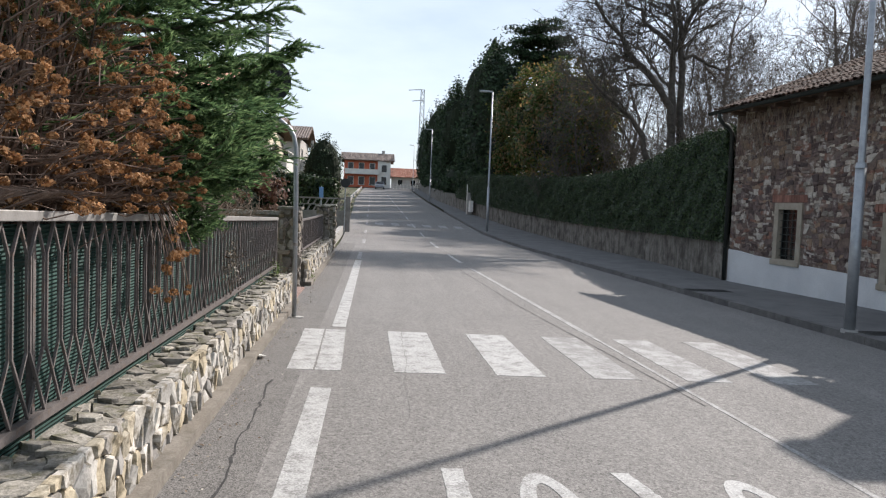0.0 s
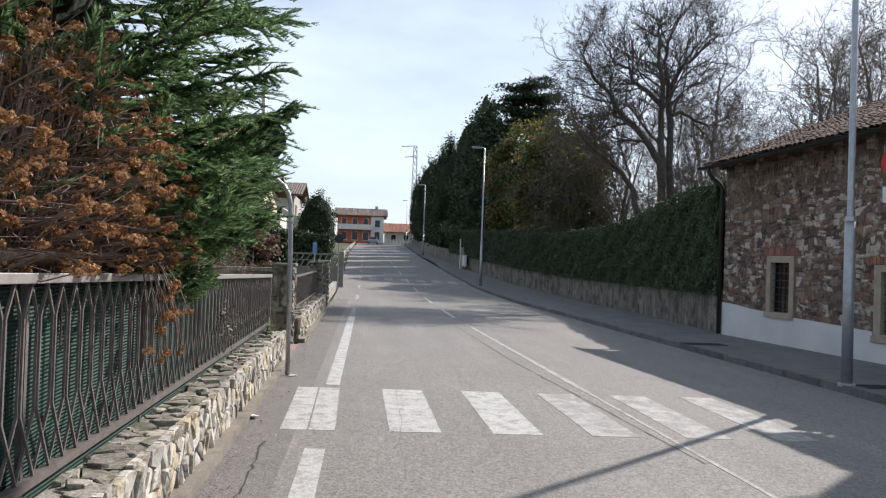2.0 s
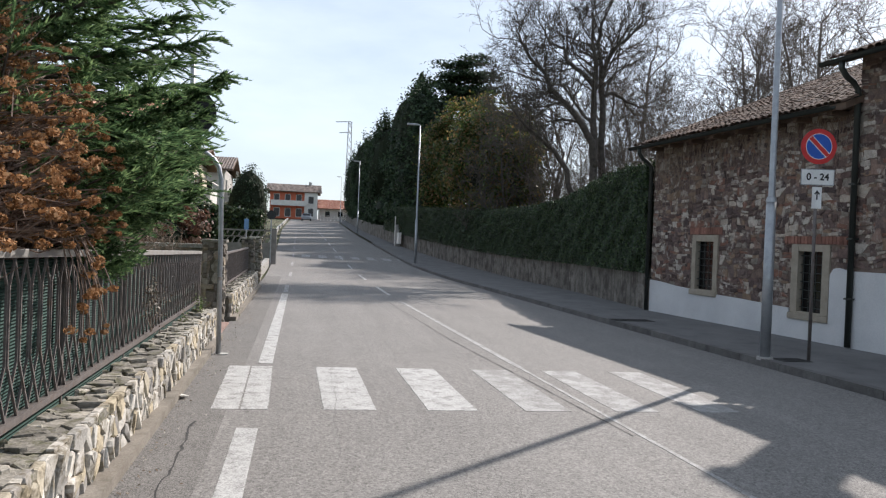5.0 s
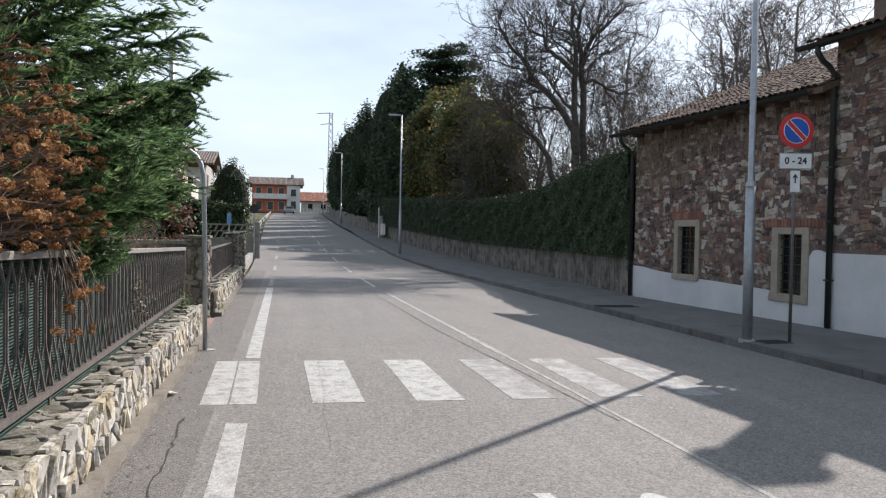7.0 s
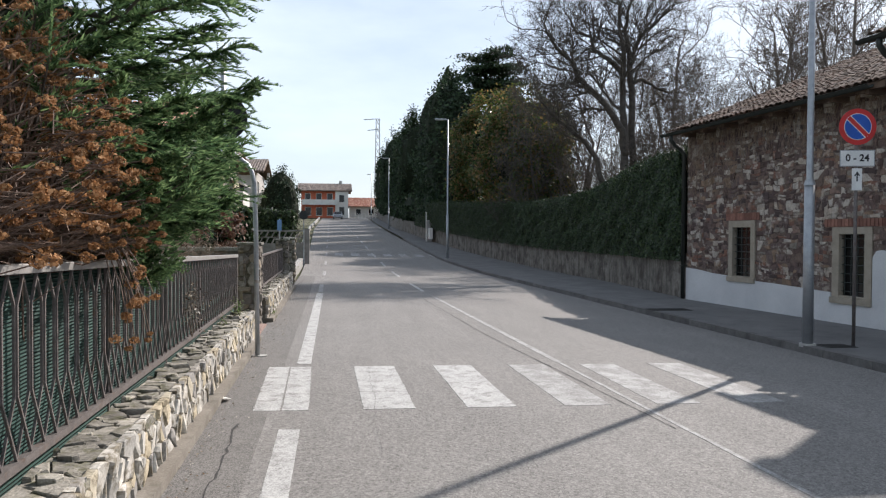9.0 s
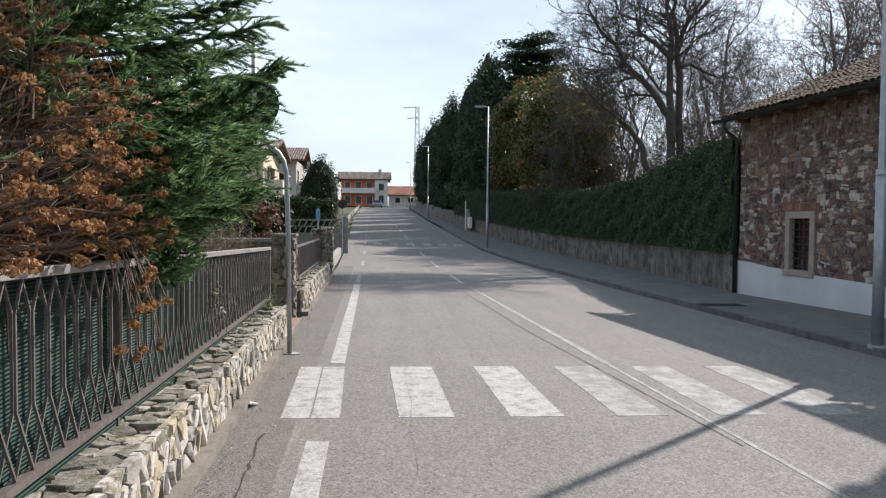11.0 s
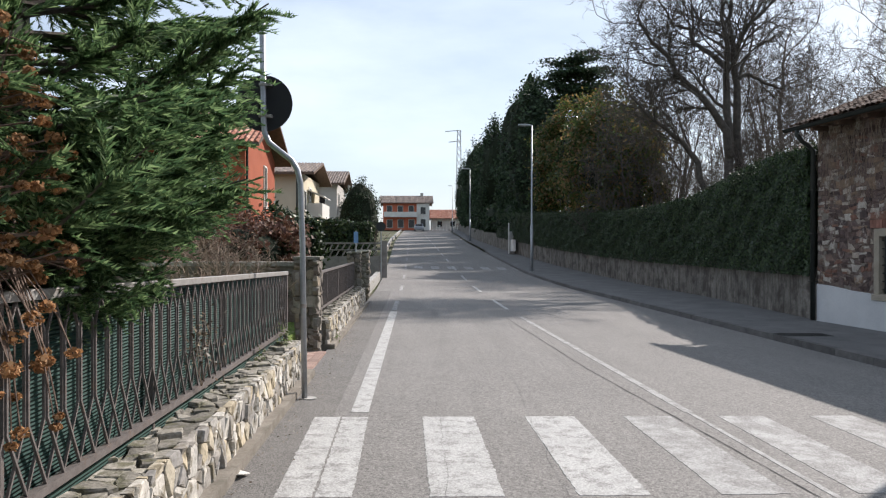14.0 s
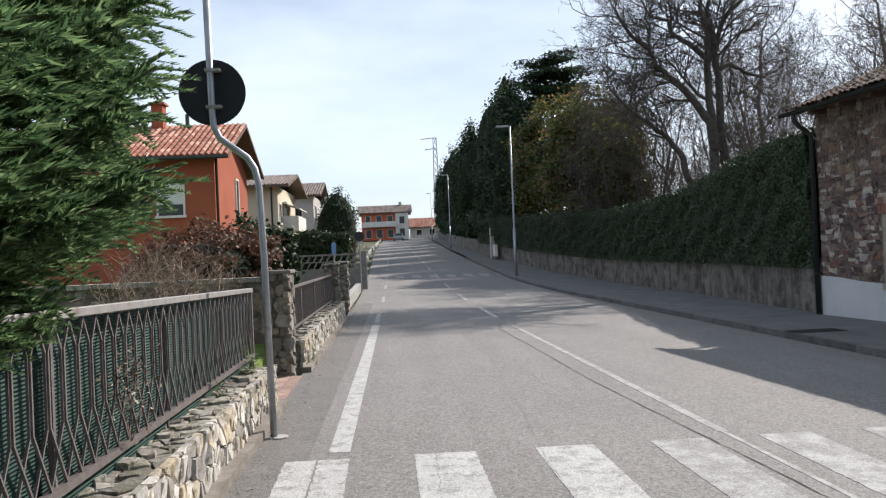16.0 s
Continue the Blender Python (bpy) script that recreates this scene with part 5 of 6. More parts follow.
def lumpy(g, c, r, seed, n=14):
    """An uneven near-black body that stands for the shade inside a crown."""
    rng = random.Random(seed)
    c, k = Vector(c), len(g.v)
    ph = [(rng.uniform(0, 6), rng.uniform(1.5, 4), rng.uniform(0.05, 0.12)) for _ in range(4)]
    vs = []
    for j in range(n + 1):
        th = math.pi * j / n
        for i in range(n * 2):
            f = math.pi * i / n
            s = 1 + sum(a * math.sin(f * round(w) + p + th * w) for p, w, a in ph) * math.sin(th)
            vs.append((c.x + r[0] * s * math.sin(th) * math.cos(f), c.y + r[1] * s * math.sin(th) * math.sin(f), c.z + r[2] * s * math.cos(th)))
    m = n * 2
    g.add(vs, [(j * m + i, (j + 1) * m + i, (j + 1) * m + (i + 1) % m, j * m + (i + 1) % m) for j in range(n) for i in range(m)])


def make_crown_tree(name, base, c, r, n, size, leaf, seed, label, clumps=70, cone=False, trunk_r=0.2, core=0.72, group="", category="tree", loose=0.9):
    """A leafy tree or shrub: trunk, a near-black body as painted inner shade, and a crown of many leaves in clumps."""
    rng = np.random.default_rng(seed)
    t = thing(name, base, label, category, group)
    c, r = np.array(c, float), np.array(r, float)
    cc = unit(rng.normal(0, 1, (clumps, 3)))
    rad = rng.uniform(0.72, 1.06, (clumps, 1))
    centre = cc * rad
    if cone:
        h = rng.random(clumps) ** 1.25
        f = rng.uniform(0, math.tau, clumps)
        w = (1 - h ** 1.6) ** 0.8 * rng.uniform(0.75, 1.1, clumps) + 0.04
        centre = np.stack([w * np.cos(f), w * np.sin(f), h * 2 - 1], 1)
        cc = unit(np.stack([np.cos(f), np.sin(f), np.full(clumps, 0.35)], 1))
    which = rng.integers(0, clumps, n)
    spread = 0.11 if not cone else 0.1
    at = (centre[which] + rng.normal(0, spread, (n, 3)) * np.array([1, 1, 0.75 if not cone else 0.35])) * r + c
    q = leaf_quads(at, cc[which] + np.array([0, 0, 0.5]), size, rng, 0.55, loose)
    part("trunk", Geo().tube([(0, 0, -0.1), (0.03, 0, c[2] * 0.5), (c[0], c[1], c[2] + r[2] * 0.4)], trunk_r, trunk_r * 0.5, 8), BARK, t)
    # body within the crown whose near-black colour does the work of shade
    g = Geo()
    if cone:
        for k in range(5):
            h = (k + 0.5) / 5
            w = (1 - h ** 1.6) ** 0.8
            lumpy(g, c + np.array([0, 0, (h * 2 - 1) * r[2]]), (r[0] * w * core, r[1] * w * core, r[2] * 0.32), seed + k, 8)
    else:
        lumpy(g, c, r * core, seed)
    part("inner_growth", g, FOLIAGE_SHADE, t)
    part("crown", quads_mesh("crown", q, leaf), None, t)["kind"] = "stuff"
    return t


def make_feather_conifer(base, h, rad, n_branch, seed, label, sprays=33, blade=0.068, reach=()):
    """A conifer with long drooping branches of feathery sprays."""
    rng = np.random.default_rng(seed)
    t = thing("conifer", base, label, "tree")
    part("trunk", Geo().tube([(0, 0, -0.1), (0.05, 0.03, h * 0.5), (0, 0, h)], 0.14, 0.02, 9), BARK, t)
    wood = Geo()
    limit = lambda y, z: -0.85 - 0.25 * (y - 6.0) + 0.45 * np.clip((z - 2.9) / 0.7, 0, 1)
    bases, dirs, free = [], [], []
    count = sprays
    for k in range(n_branch + len(reach)):
        z = 0.75 + (h - 0.9) * rng.random() ** 1.6
        f = rng.uniform(0, math.tau)
        L = rad * (1 - (z / h) ** 1.7) * rng.uniform(0.6, 1.1) + 0.25
        up = rng.uniform(0.05, 0.6)
        d = np.array([math.cos(f), math.sin(f), up])
        if k >= n_branch:
            tip = np.array(reach[k - n_branch]) - np.array(base)
            z = tip[2] - (0.9 if k < n_branch + 4 else 0.35)
            d, L = tip - np.array([0, 0, z]), 1.0
        for _ in range(12 if k < n_branch else 0):
            tip = np.array(base) + np.array([0, 0, z]) + d * (L + 0.22)
            low = tip[2] - 0.3 * L < 1.62 and tip[0] > -1.75
            if low:
                d[2] += 0.12
            if tip[0] >= limit(tip[1], tip[2]):
                L *= 0.9
            elif not low:
                break
        end = np.array(base) + np.array([0, 0, z]) + d * L
        if k < n_branch and end[0] > -1.9 and 2.2 < end[2] < 3.2 and rng.random() < 0.3:
            continue
        pts = [np.array([0, 0, z]) + d * L * s + np.array([0, 0, -0.3 * L * s * s + 0.5 * L * max(0, s - 0.7) if k < n_branch else 0.25 * (s * s - s)]) for s in np.linspace(0, 1, 7)]
        wood.tube(pts, 0.016 + 0.007 * L, 0.004, 4, False)
        sprays = count if k < n_branch else count * 2
        s = rng.uniform(0.3, 1.0, sprays) ** 0.8 if k < n_branch else rng.uniform(0.45, 0.95, sprays)
        idx = np.clip((s * 6).astype(int), 0, 5)
        P = np.array(pts)
        p = P[idx] + (P[idx + 1] - P[idx]) * (s * 6 - idx)[:, None]
        D = unit(P[idx + 1] - P[idx])
        side = np.cross(D, np.array([0, 0, 1.0]))
        sg = rng.choice([-1, 1], sprays)[:, None]
        a = rng.uniform(0.15, 0.7, sprays)[:, None]
        ax = unit(D * np.cos(a) + unit(side) * sg * np.sin(a) + rng.normal(0, 0.16, (sprays, 3)) + np.array([0, 0, 0.05]))
        bases.append(p)
        dirs.append(ax)
        free.append(np.full(sprays, k >= n_branch))
    p, ax = np.concatenate(bases), np.concatenate(dirs)
    # nothing hangs below the rail or far out over the road
    world = p + np.array(base)
    keep = (world[:, 0] < limit(world[:, 1], world[:, 2]) + rng.normal(0.0, 0.06, len(world))) & ((world[:, 2] > 1.5) | (world[:, 0] < -1.55)) | np.concatenate(free)
    p, ax = p[keep], ax[keep]
    n = len(p)
    quads = []
    size = np.where(np.concatenate(free)[keep], rng.uniform(0.14, 0.26, n), rng.uniform(0.24, 0.46, n))[:, None]
    flat = unit(np.cross(ax, np.array([0, 0, 1.0]) + rng.normal(0, 0.45, (n, 3))))
    bend = np.array([0, 0, -0.08]) + rng.normal(0, 0.05, (n, 3))
    for k in range(23):
        s = (k + 0.5) / 23
        for side in (-1, 1):
            L = blade * (1.1 - 0.5 * s) * np.clip(size / 0.3, 0.7, 1.2) * rng.uniform(0.6, 1.3, n)[:, None]
            at = p + ax * size * s + bend * s * s
            b = unit(ax * 0.9 + flat * side * rng.uniform(0.25, 0.6, n)[:, None] + rng.normal(0, 0.09, (n, 3)) + np.array([0, 0, -0.03]))
            w = unit(np.cross(b, rng.normal(0, 1, (n, 3)))) * 0.0068
            quads.append(np.stack([at - w, at + w, at + b * L], 1))
    part("branches", wood, BARK, t)["kind"] = "stuff"
    part("sprays", tris_mesh("sprays", np.concatenate(quads), CONIFER), None, t)["kind"] = "stuff"
    # near-black lumps painted as the shade among the branches and low down
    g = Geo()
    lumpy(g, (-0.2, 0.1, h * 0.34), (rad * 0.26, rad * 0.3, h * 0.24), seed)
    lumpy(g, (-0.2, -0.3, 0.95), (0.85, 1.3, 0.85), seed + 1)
    part("inner_growth", g, FOLIAGE_SHADE, t)
    return t


def make_dry_bush():
    rng = random.Random(6)
    nr = np.random.default_rng(6)
    base = Vector((-1.98, 4.15, 0.38))
    t = thing("dry_bush", base, "dry brown shrub with withered flower heads over the fence", "shrub")
    stems, heads = Geo(), []
    for k in range(1350):
        f, u = rng.uniform(0, math.tau), rng.uniform(-0.35, 1)
        s = math.sqrt(1 - min(1, u * u))
        rr = rng.uniform(0.6, 1.03)
        p = Vector((1.02 * s * math.cos(f) * rr, 1.6 * s * math.sin(f) * rr, 1.28 + 1.32 * u * rr))
        if p.z < 1.08 and p.x > 0.3:
            p.z = 1.08 + rng.random() * 0.7
        heads.append(p)
    for k in range(16):
        heads.append(Vector((rng.uniform(0.78, 0.9), rng.uniform(0.25, 0.75), rng.uniform(0.5, 1.05))))
    for p in heads:
        b = Vector((rng.gauss(0, 0.24), rng.gauss(0, 0.5), 0))
        mid = Vector((b.x + (p.x - b.x) * 0.6, b.y + (p.y - b.y) * 0.72, p.z * rng.uniform(0.4, 0.6))) + Vector((rng.uniform(-0.1, 0.1), rng.uniform(-0.12, 0.12), 0))
        if p.x > 0.5:
            mid = Vector((0.45, p.y * 0.9, max(1.12, p.z - 0.1)))
            b = Vector((0.1, p.y * 0.5, 0))
            if p.z < 1.06:
                mid = Vector((0.7, p.y * 0.95, 1.16))
        wob = lambda w: Vector((rng.uniform(-w, w), rng.uniform(-w, w), rng.uniform(-w, w)))
        out = mid.lerp(p, 0.5) + wob(0.07)
        if p.z < 1.06:
            stems.tube([b, Vector((0.15, p.y * 0.8, 0.7)), Vector((0.3, p.y * 0.88, 1.1)), Vector((0.52, p.y * 0.93, 1.19)), Vector((0.72, p.y * 0.97, 1.17)), p.lerp(Vector((0.78, p.y, 1.1)), 0.5), p], 0.006, 0.003, 4, False)
            continue
        if rng.random() < 0.75:
            stems.tube([b, b.lerp(mid, 0.35) + wob(0.09), b.lerp(mid, 0.7) + wob(0.09), mid, out, p], 0.007, 0.004, 4, False)
        else:
            stems.tube([p - (p - mid).normalized() * 0.3 + wob(0.1), p - (p - mid).normalized() * 0.15 + wob(0.03), p], 0.005, 0.003, 4, False)
        for _ in range(1):
            a = mid.lerp(p, rng.uniform(0.0, 0.8))
            stems.tube([a, a + Vector((rng.uniform(-0.25, 0.25), rng.uniform(-0.25, 0.25), rng.uniform(-0.08, 0.3)))], 0.004, 0.002, 3, False)
    # near-black lump: the shade between the stems, put into its colour
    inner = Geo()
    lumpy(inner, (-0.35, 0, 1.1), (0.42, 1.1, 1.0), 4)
    part("inner_growth", inner, FOLIAGE_SHADE, t)
    part("stems", stems, BUSH_STEM, t, "bare brown stems")["kind"] = "stuff"
    m = 60
    H = np.array([tuple(p) for p in heads])
    d = unit(nr.normal(0, 1, (len(H), m, 3)))
    rad = nr.uniform(0.016, 0.042, (len(H), 1, 1))
    at = (H[:, None] + d * rad * np.array([1, 1, 0.65]) * nr.uniform(0.7, 1.1, (len(H), m, 1))).reshape(-1, 3)
    q = leaf_quads(at, d.reshape(-1, 3), 0.0105, nr, 0.8, 0.7)
    part("flower_heads", quads_mesh("flower_heads", q, DRY_FLOWER), None, t, "withered brown flower heads")["kind"] = "stuff"


def make_bare_shrub(x, y, h, n, seed, label):
    rng = random.Random(seed)
    t = thing("bare_shrub", (x, y, ground_z(x, y) + 0.1), label, "shrub")
    g = Geo()
    for _ in range(n):
        f = rng.uniform(0, math.tau)
        d = Vector((math.cos(f) * rng.uniform(0.1, 0.7), math.sin(f) * rng.uniform(0.1, 0.7), 1)).normalized()
        p = Vector((rng.uniform(-0.15, 0.15), rng.uniform(-0.15, 0.15), 0))
        pts = [p]
        for _ in range(5):
            d = (d + Vector((rng.gauss(0, 0.2), rng.gauss(0, 0.2), 0.02))).normalized()
            pts.append(pts[-1] + d * h / 5 * rng.uniform(0.7, 1.1))
        g.tube(pts, 0.01, 0.003, 4, False)
        for q in pts[2:]:
            for _ in range(2):
                g.tube([q, q + Vector((rng.uniform(-0.3, 0.3), rng.uniform(-0.3, 0.3), rng.uniform(0, 0.3)))], 0.004, 0.002, 3, False)
    part("stems", g, STEM, t)["kind"] = "stuff"


def make_box_hedge(name, x0, x1, y0, y1, z0, z1, n, size, leaf, seed, label):
    rng = np.random.default_rng(seed)
    cx, cy = (x0 + x1) / 2, (y0 + y1) / 2
    t = thing(name, (cx, cy, z0), label, "hedge")
    # near-black box under the leaves, coloured as the hedge's inner shade
    part("inner_growth", Geo().box(x0 - cx + 0.12, y0 - cy + 0.12, -0.3, x1 - cx - 0.12, y1 - cy - 0.12, z1 - z0 - 0.12), FOLIAGE_SHADE, t)
    at = rng.random((n, 3)) * np.array([x1 - x0, y1 - y0, z1 - z0])
    side = rng.integers(0, 4, n)
    at[side == 0, 1] = 0
    at[side == 1, 2] = z1 - z0
    at[side == 2, 0] = x1 - x0
    at[side == 3, 1] = 0
    at += rng.normal(0, 0.07, (n, 3)) + np.array([x0 - cx, y0 - cy, 0])
    at[:, 2] += 0.1 * np.sin(at[:, 0] * 2.3 + seed)
    face = np.array([[0, -1, 0.3], [0, -0.2, 1], [1, 0, 0.3], [0, -1, 0.3]])[side]
    part("leaves", quads_mesh("leaves", leaf_quads(at, face, size, rng, 0.55, 0.6), leaf), None, t)["kind"] = "stuff"


def make_plants():
    z = lambda x, y: ground_z(x, y)
    make_dry_bush()
    make_feather_conifer((-2.45, 6.0, 0.35), 8.5, 2.35, 470, 7, "tall feathery green conifer leaning over the fence",
                         reach=((-0.46, 5.5, 2.74), (-0.52, 5.55, 2.66), (-0.6, 5.7, 2.5), (-0.62, 5.85, 2.3), (-0.72, 5.8, 2.1), (-0.65, 5.95, 1.9), (-0.8, 5.7, 1.78), (-0.6, 6.05, 3.12), (-0.85, 6.2, 3.3), (-0.85, 5.75, 2.3), (-1.22, 5.5, 1.42), (-1.18, 5.8, 1.36), (-1.2, 6.1, 1.38), (-1.25, 6.4, 1.45), (-1.28, 5.25, 1.5), (-0.72, 6.2, 2.38), (-0.72, 6.2, 1.98), (-0.78, 6.15, 2.2), (-0.86, 6.2, 2.5), (-0.88, 6.1, 2.08)))
    make_feather_conifer((-4.3, 4.4, 0.3), 7.0, 1.8, 70, 9, "dense green conifer deeper in the garden")
    make_bare_shrub(-2.6, 12.6, 1.7, 110, 3, "bare tangled shrub in the garden")
    make_bare_shrub(-3.6, 15.8, 1.9, 120, 4, "bare tangled shrub behind the wall")
    make_crown_tree("red_shrub", (-3.3, 17.6, z(-3, 17)), (0, 0, 1.5), (1.2, 1.0, 1.0), 5000, 0.055, REDLEAF, 12, "reddish-brown leafy shrub in the garden", 60, trunk_r=0.05, core=0.5, category="shrub")
    make_crown_tree("laurel_shrub", (-2.7, 19.2, z(-2, 19)), (0, 0, 1.45), (0.8, 0.9, 1.2), 5000, 0.06, HEDGE_LEAF, 13, "glossy dark green laurel shrub", 60, trunk_r=0.05, core=0.7, category="shrub")
    make_crown_tree("red_shrub", (-4.9, 21.5, z(-3, 21)), (0, 0, 1.3), (1.3, 1.0, 1.2), 4000, 0.06, REDLEAF, 14, "reddish-brown leafy shrub in the garden", 60, trunk_r=0.05, core=0.5, category="shrub")
    make_box_hedge("garden_hedge", -9.5, -1.9, 38.2, 40.0, 1.1, 2.75, 9000, 0.085, HEDGE_LEAF, 3, "trimmed green hedge behind the pierced block fence")
    # the two main stems of the great bare tree, then the wood behind the house
    make_branching((13.0, 31.0, z(9, 31)), [([(-0.15, 0, -0.2), (-0.16, 0, 5.0), (-0.22, 0.1, 7.4), (-0.23, 0, 9.3), (-0.3, 0.1, 10.6), (-0.45, 0, 12.0)], 0.21, 0.4),
                                             ([(0.55, 0.4, -0.2), (0.42, 0.4, 5.4), (0.3, 0.3, 8.4), (0.16, 0.3, 10.0), (-0.1, 0.2, 11.0), (0.15, 0.1, 12.2)], 0.2, 0.35),
                                             ([(0.13, 0.3, 9.3), (0.35, 0.2, 10.1), (0.75, 0.0, 10.9), (1.3, -0.2, 11.4), (1.8, -0.3, 12.0)], 0.12, 0.2),
                                             ([(-0.1, 0, 5.4), (-0.3, -0.1, 6.5), (-0.95, -0.2, 7.35), (-1.74, -0.4, 8.1), (-2.52, -0.5, 8.65), (-2.8, -0.6, 9.3), (-3.5, -0.7, 9.8), (-4.1, -0.8, 10.8)], 0.18, 0.3),
                                             ([(-0.25, 0, 9.0), (-0.9, 0.2, 9.7), (-1.45, 0.4, 10.1), (-1.55, 0.5, 10.7), (-2.2, 0.6, 10.9), (-2.7, 0.7, 11.8)], 0.12, 0.2),
                                             ([(-0.6, 0.2, -0.2), (-1.0, 0.1, 3.6), (-1.4, 0, 5.2), (-2.0, -0.2, 5.9), (-2.7, -0.4, 6.4), (-3.6, -0.6, 7.0), (-4.4, -0.7, 7.8)], 0.16, 0.5),
                                             ([(0.2, 0.3, 8.6), (0.8, 0.4, 8.9), (1.5, 0.6, 8.6), (2.3, 0.8, 8.4), (3.2, 1.0, 8.8)], 0.1, 0.25)],
                   2.5, 1, 5, "great bare tree with dark spreading limbs", BARK, 5, thin=0.006)
    for k, (x, y, h, r) in enumerate(((22.0, 34, 12, 0.17), (20.5, 27, 11.5, 0.16), (24, 33, 13, 0.18), (26, 38.5, 13, 0.16), (21, 42, 13, 0.2), (25.3, 35.5, 12.5, 0.16), (24.5, 28, 11, 0.16), (20.3, 30.5, 10.5, 0.15), (14.6, 41.0, 10.0, 0.14)  )):
        rng = random.Random(k)
        stem = [(0, 0, -0.2), (rng.uniform(-0.3, 0.3), 0, h * 0.35), (rng.uniform(-0.6, 0.6), 0.2, h * 0.7), (rng.uniform(-0.8, 0.8), 0, h)]
        fork = [(0, 0, h * 0.25), (rng.uniform(-1.2, 1.2), 0.4, h * 0.5), (rng.uniform(-2, 2), 0.5, h * 0.85)]
        make_branching((x, y, z(9, y)), [(stem, r), (fork, r * 0.7)], 3.4, 1, 20 + k, "bare grey tree in the park", BARK if x < 19 else BARK_LIGHT, 4, thin=0.009)
    for k, (x, y, h) in enumerate(((13.6, 32.6, 5.6), (12.7, 33.6, 5.0), (14.6, 31.6, 5.8), (14.4, 36.0, 7.8), (15.4, 33.2, 7.4), (16.6, 38.0, 9.5), (13.8, 40.5, 9.5), (18.2, 36.0, 9.5), (15.2, 29.0, 6.6), (17.4, 29.8, 7.8), (14.6, 44.0, 10.5), (19.4, 39.0, 10.5))):
        rng = random.Random(200 + k)
        stems = []
        for j in range(4):
            f = j * 1.6 + rng.uniform(-0.5, 0.5)
            q = rng.uniform(0.12, 0.3) * h
            stems.append(([(0.1 * math.cos(f), 0.1 * math.sin(f), -0.2), (0.4 * q * math.cos(f), 0.4 * q * math.sin(f), h * 0.4), (q * math.cos(f), q * math.sin(f), h * rng.uniform(0.75, 1.0))], 0.075, 0.15))
        make_branching((x, y, z(9, y)), stems, h * 0.27, 1, 220 + k, "many-stemmed bare tree with fine brown twigs", BARK_LIGHT, 4, thin=0.0072)
    for k, (x, y) in enumerate(((11.9, 40.5),)):
        make_branching((x, y, z(9, y)), [([(0, 0, -0.2), (0.2, 0, 2.2), (-0.4, 0.2, 4.2), (-0.7, 0, 6.5)], 0.13), ([(0, 0, 1.0), (0.8, 0, 3.0), (1.4, 0.3, 5.2)], 0.1), ([(0, 0, 0.8), (-1.0, 0, 2.6), (-1.9, 0.1, 4.6)], 0.08)],
                       2.4, 1, 50 + k, "small bare tree with fine crossing twigs", BARK, 4, thin=0.012)
    mag = [(12.9, 47.5, 6.6, (3.1, 3.2, 4.4), 21000, 0.62), (12.2, 55.0, 7.0, (3.0, 3.2, 4.8), 21000, 0.62), (12.4, 43.0, 4.9, (1.9, 2.4, 3.5), 9000, 0.3)]
    for k, (x, y, cz, r, n, core) in enumerate(mag):
        make_crown_tree("magnolia_tree", (x, y, z(9, y)), (0, 0, cz), r, n, 0.12, MAGNOLIA_LEAF, 60 + k, "broad evergreen with glossy brown-green leaves", 110, trunk_r=0.22, core=core, group="evergreens")
    for k in range(10):
        y = 63 + k * 10.6
        x = along(WALL_X, y) + 2.3 + 0.6 * math.sin(k * 2.1)
        h = 6.7 + 0.8 * math.sin(k * 1.7) - 0.008 * (y - 60)
        make_crown_tree("cypress_tree", (x, y, z(9, y)), (0, 0, h + 0.6), (2.4, 3.2, h), 13000, 0.15, CYPRESS_LEAF, 80 + k, "tall dense dark evergreen in the row behind the wall", 130, False, 0.25, 0.86, "cypresses")
    for k in range(6):
        y = 66 + k * 13
        x = along(WALL_X, y) + 0.9
        make_crown_tree("yew_shrub", (x, y, z(9, y)), (0, 0, 2.7), (1.2, 5.6, 1.6), 5000, 0.16, CYPRESS_LEAF, 110 + k, "dark dense shrubs growing over the wall", 80, trunk_r=0.1, core=0.85, category="shrub")
    make_cedar((14.4, 66.0, z(9, 66)), 17.2, 5.4, 5)
    make_crown_tree("dark_fir", (12.2, 77, z(9, 77)), (0, 0, 8.6), (2.8, 2.8, 8.2), 8000, 0.2, CYPRESS_LEAF, 95, "dark fir standing behind the hedge", 120, True, 0.25, 0.7)
    make_crown_tree("round_evergreen", (-3.6, 56.0, z(-1.5, 56)), (0, 0, 2.9), (1.35, 1.3, 2.7), 13000, 0.07, CYPRESS_LEAF, 97, "dark clipped evergreen in a front garden", 160, trunk_r=0.12, core=0.95)
    make_bare_shrub(-2.6, 52, 2.6, 60, 9, "bare brown shrub beside the evergreen")


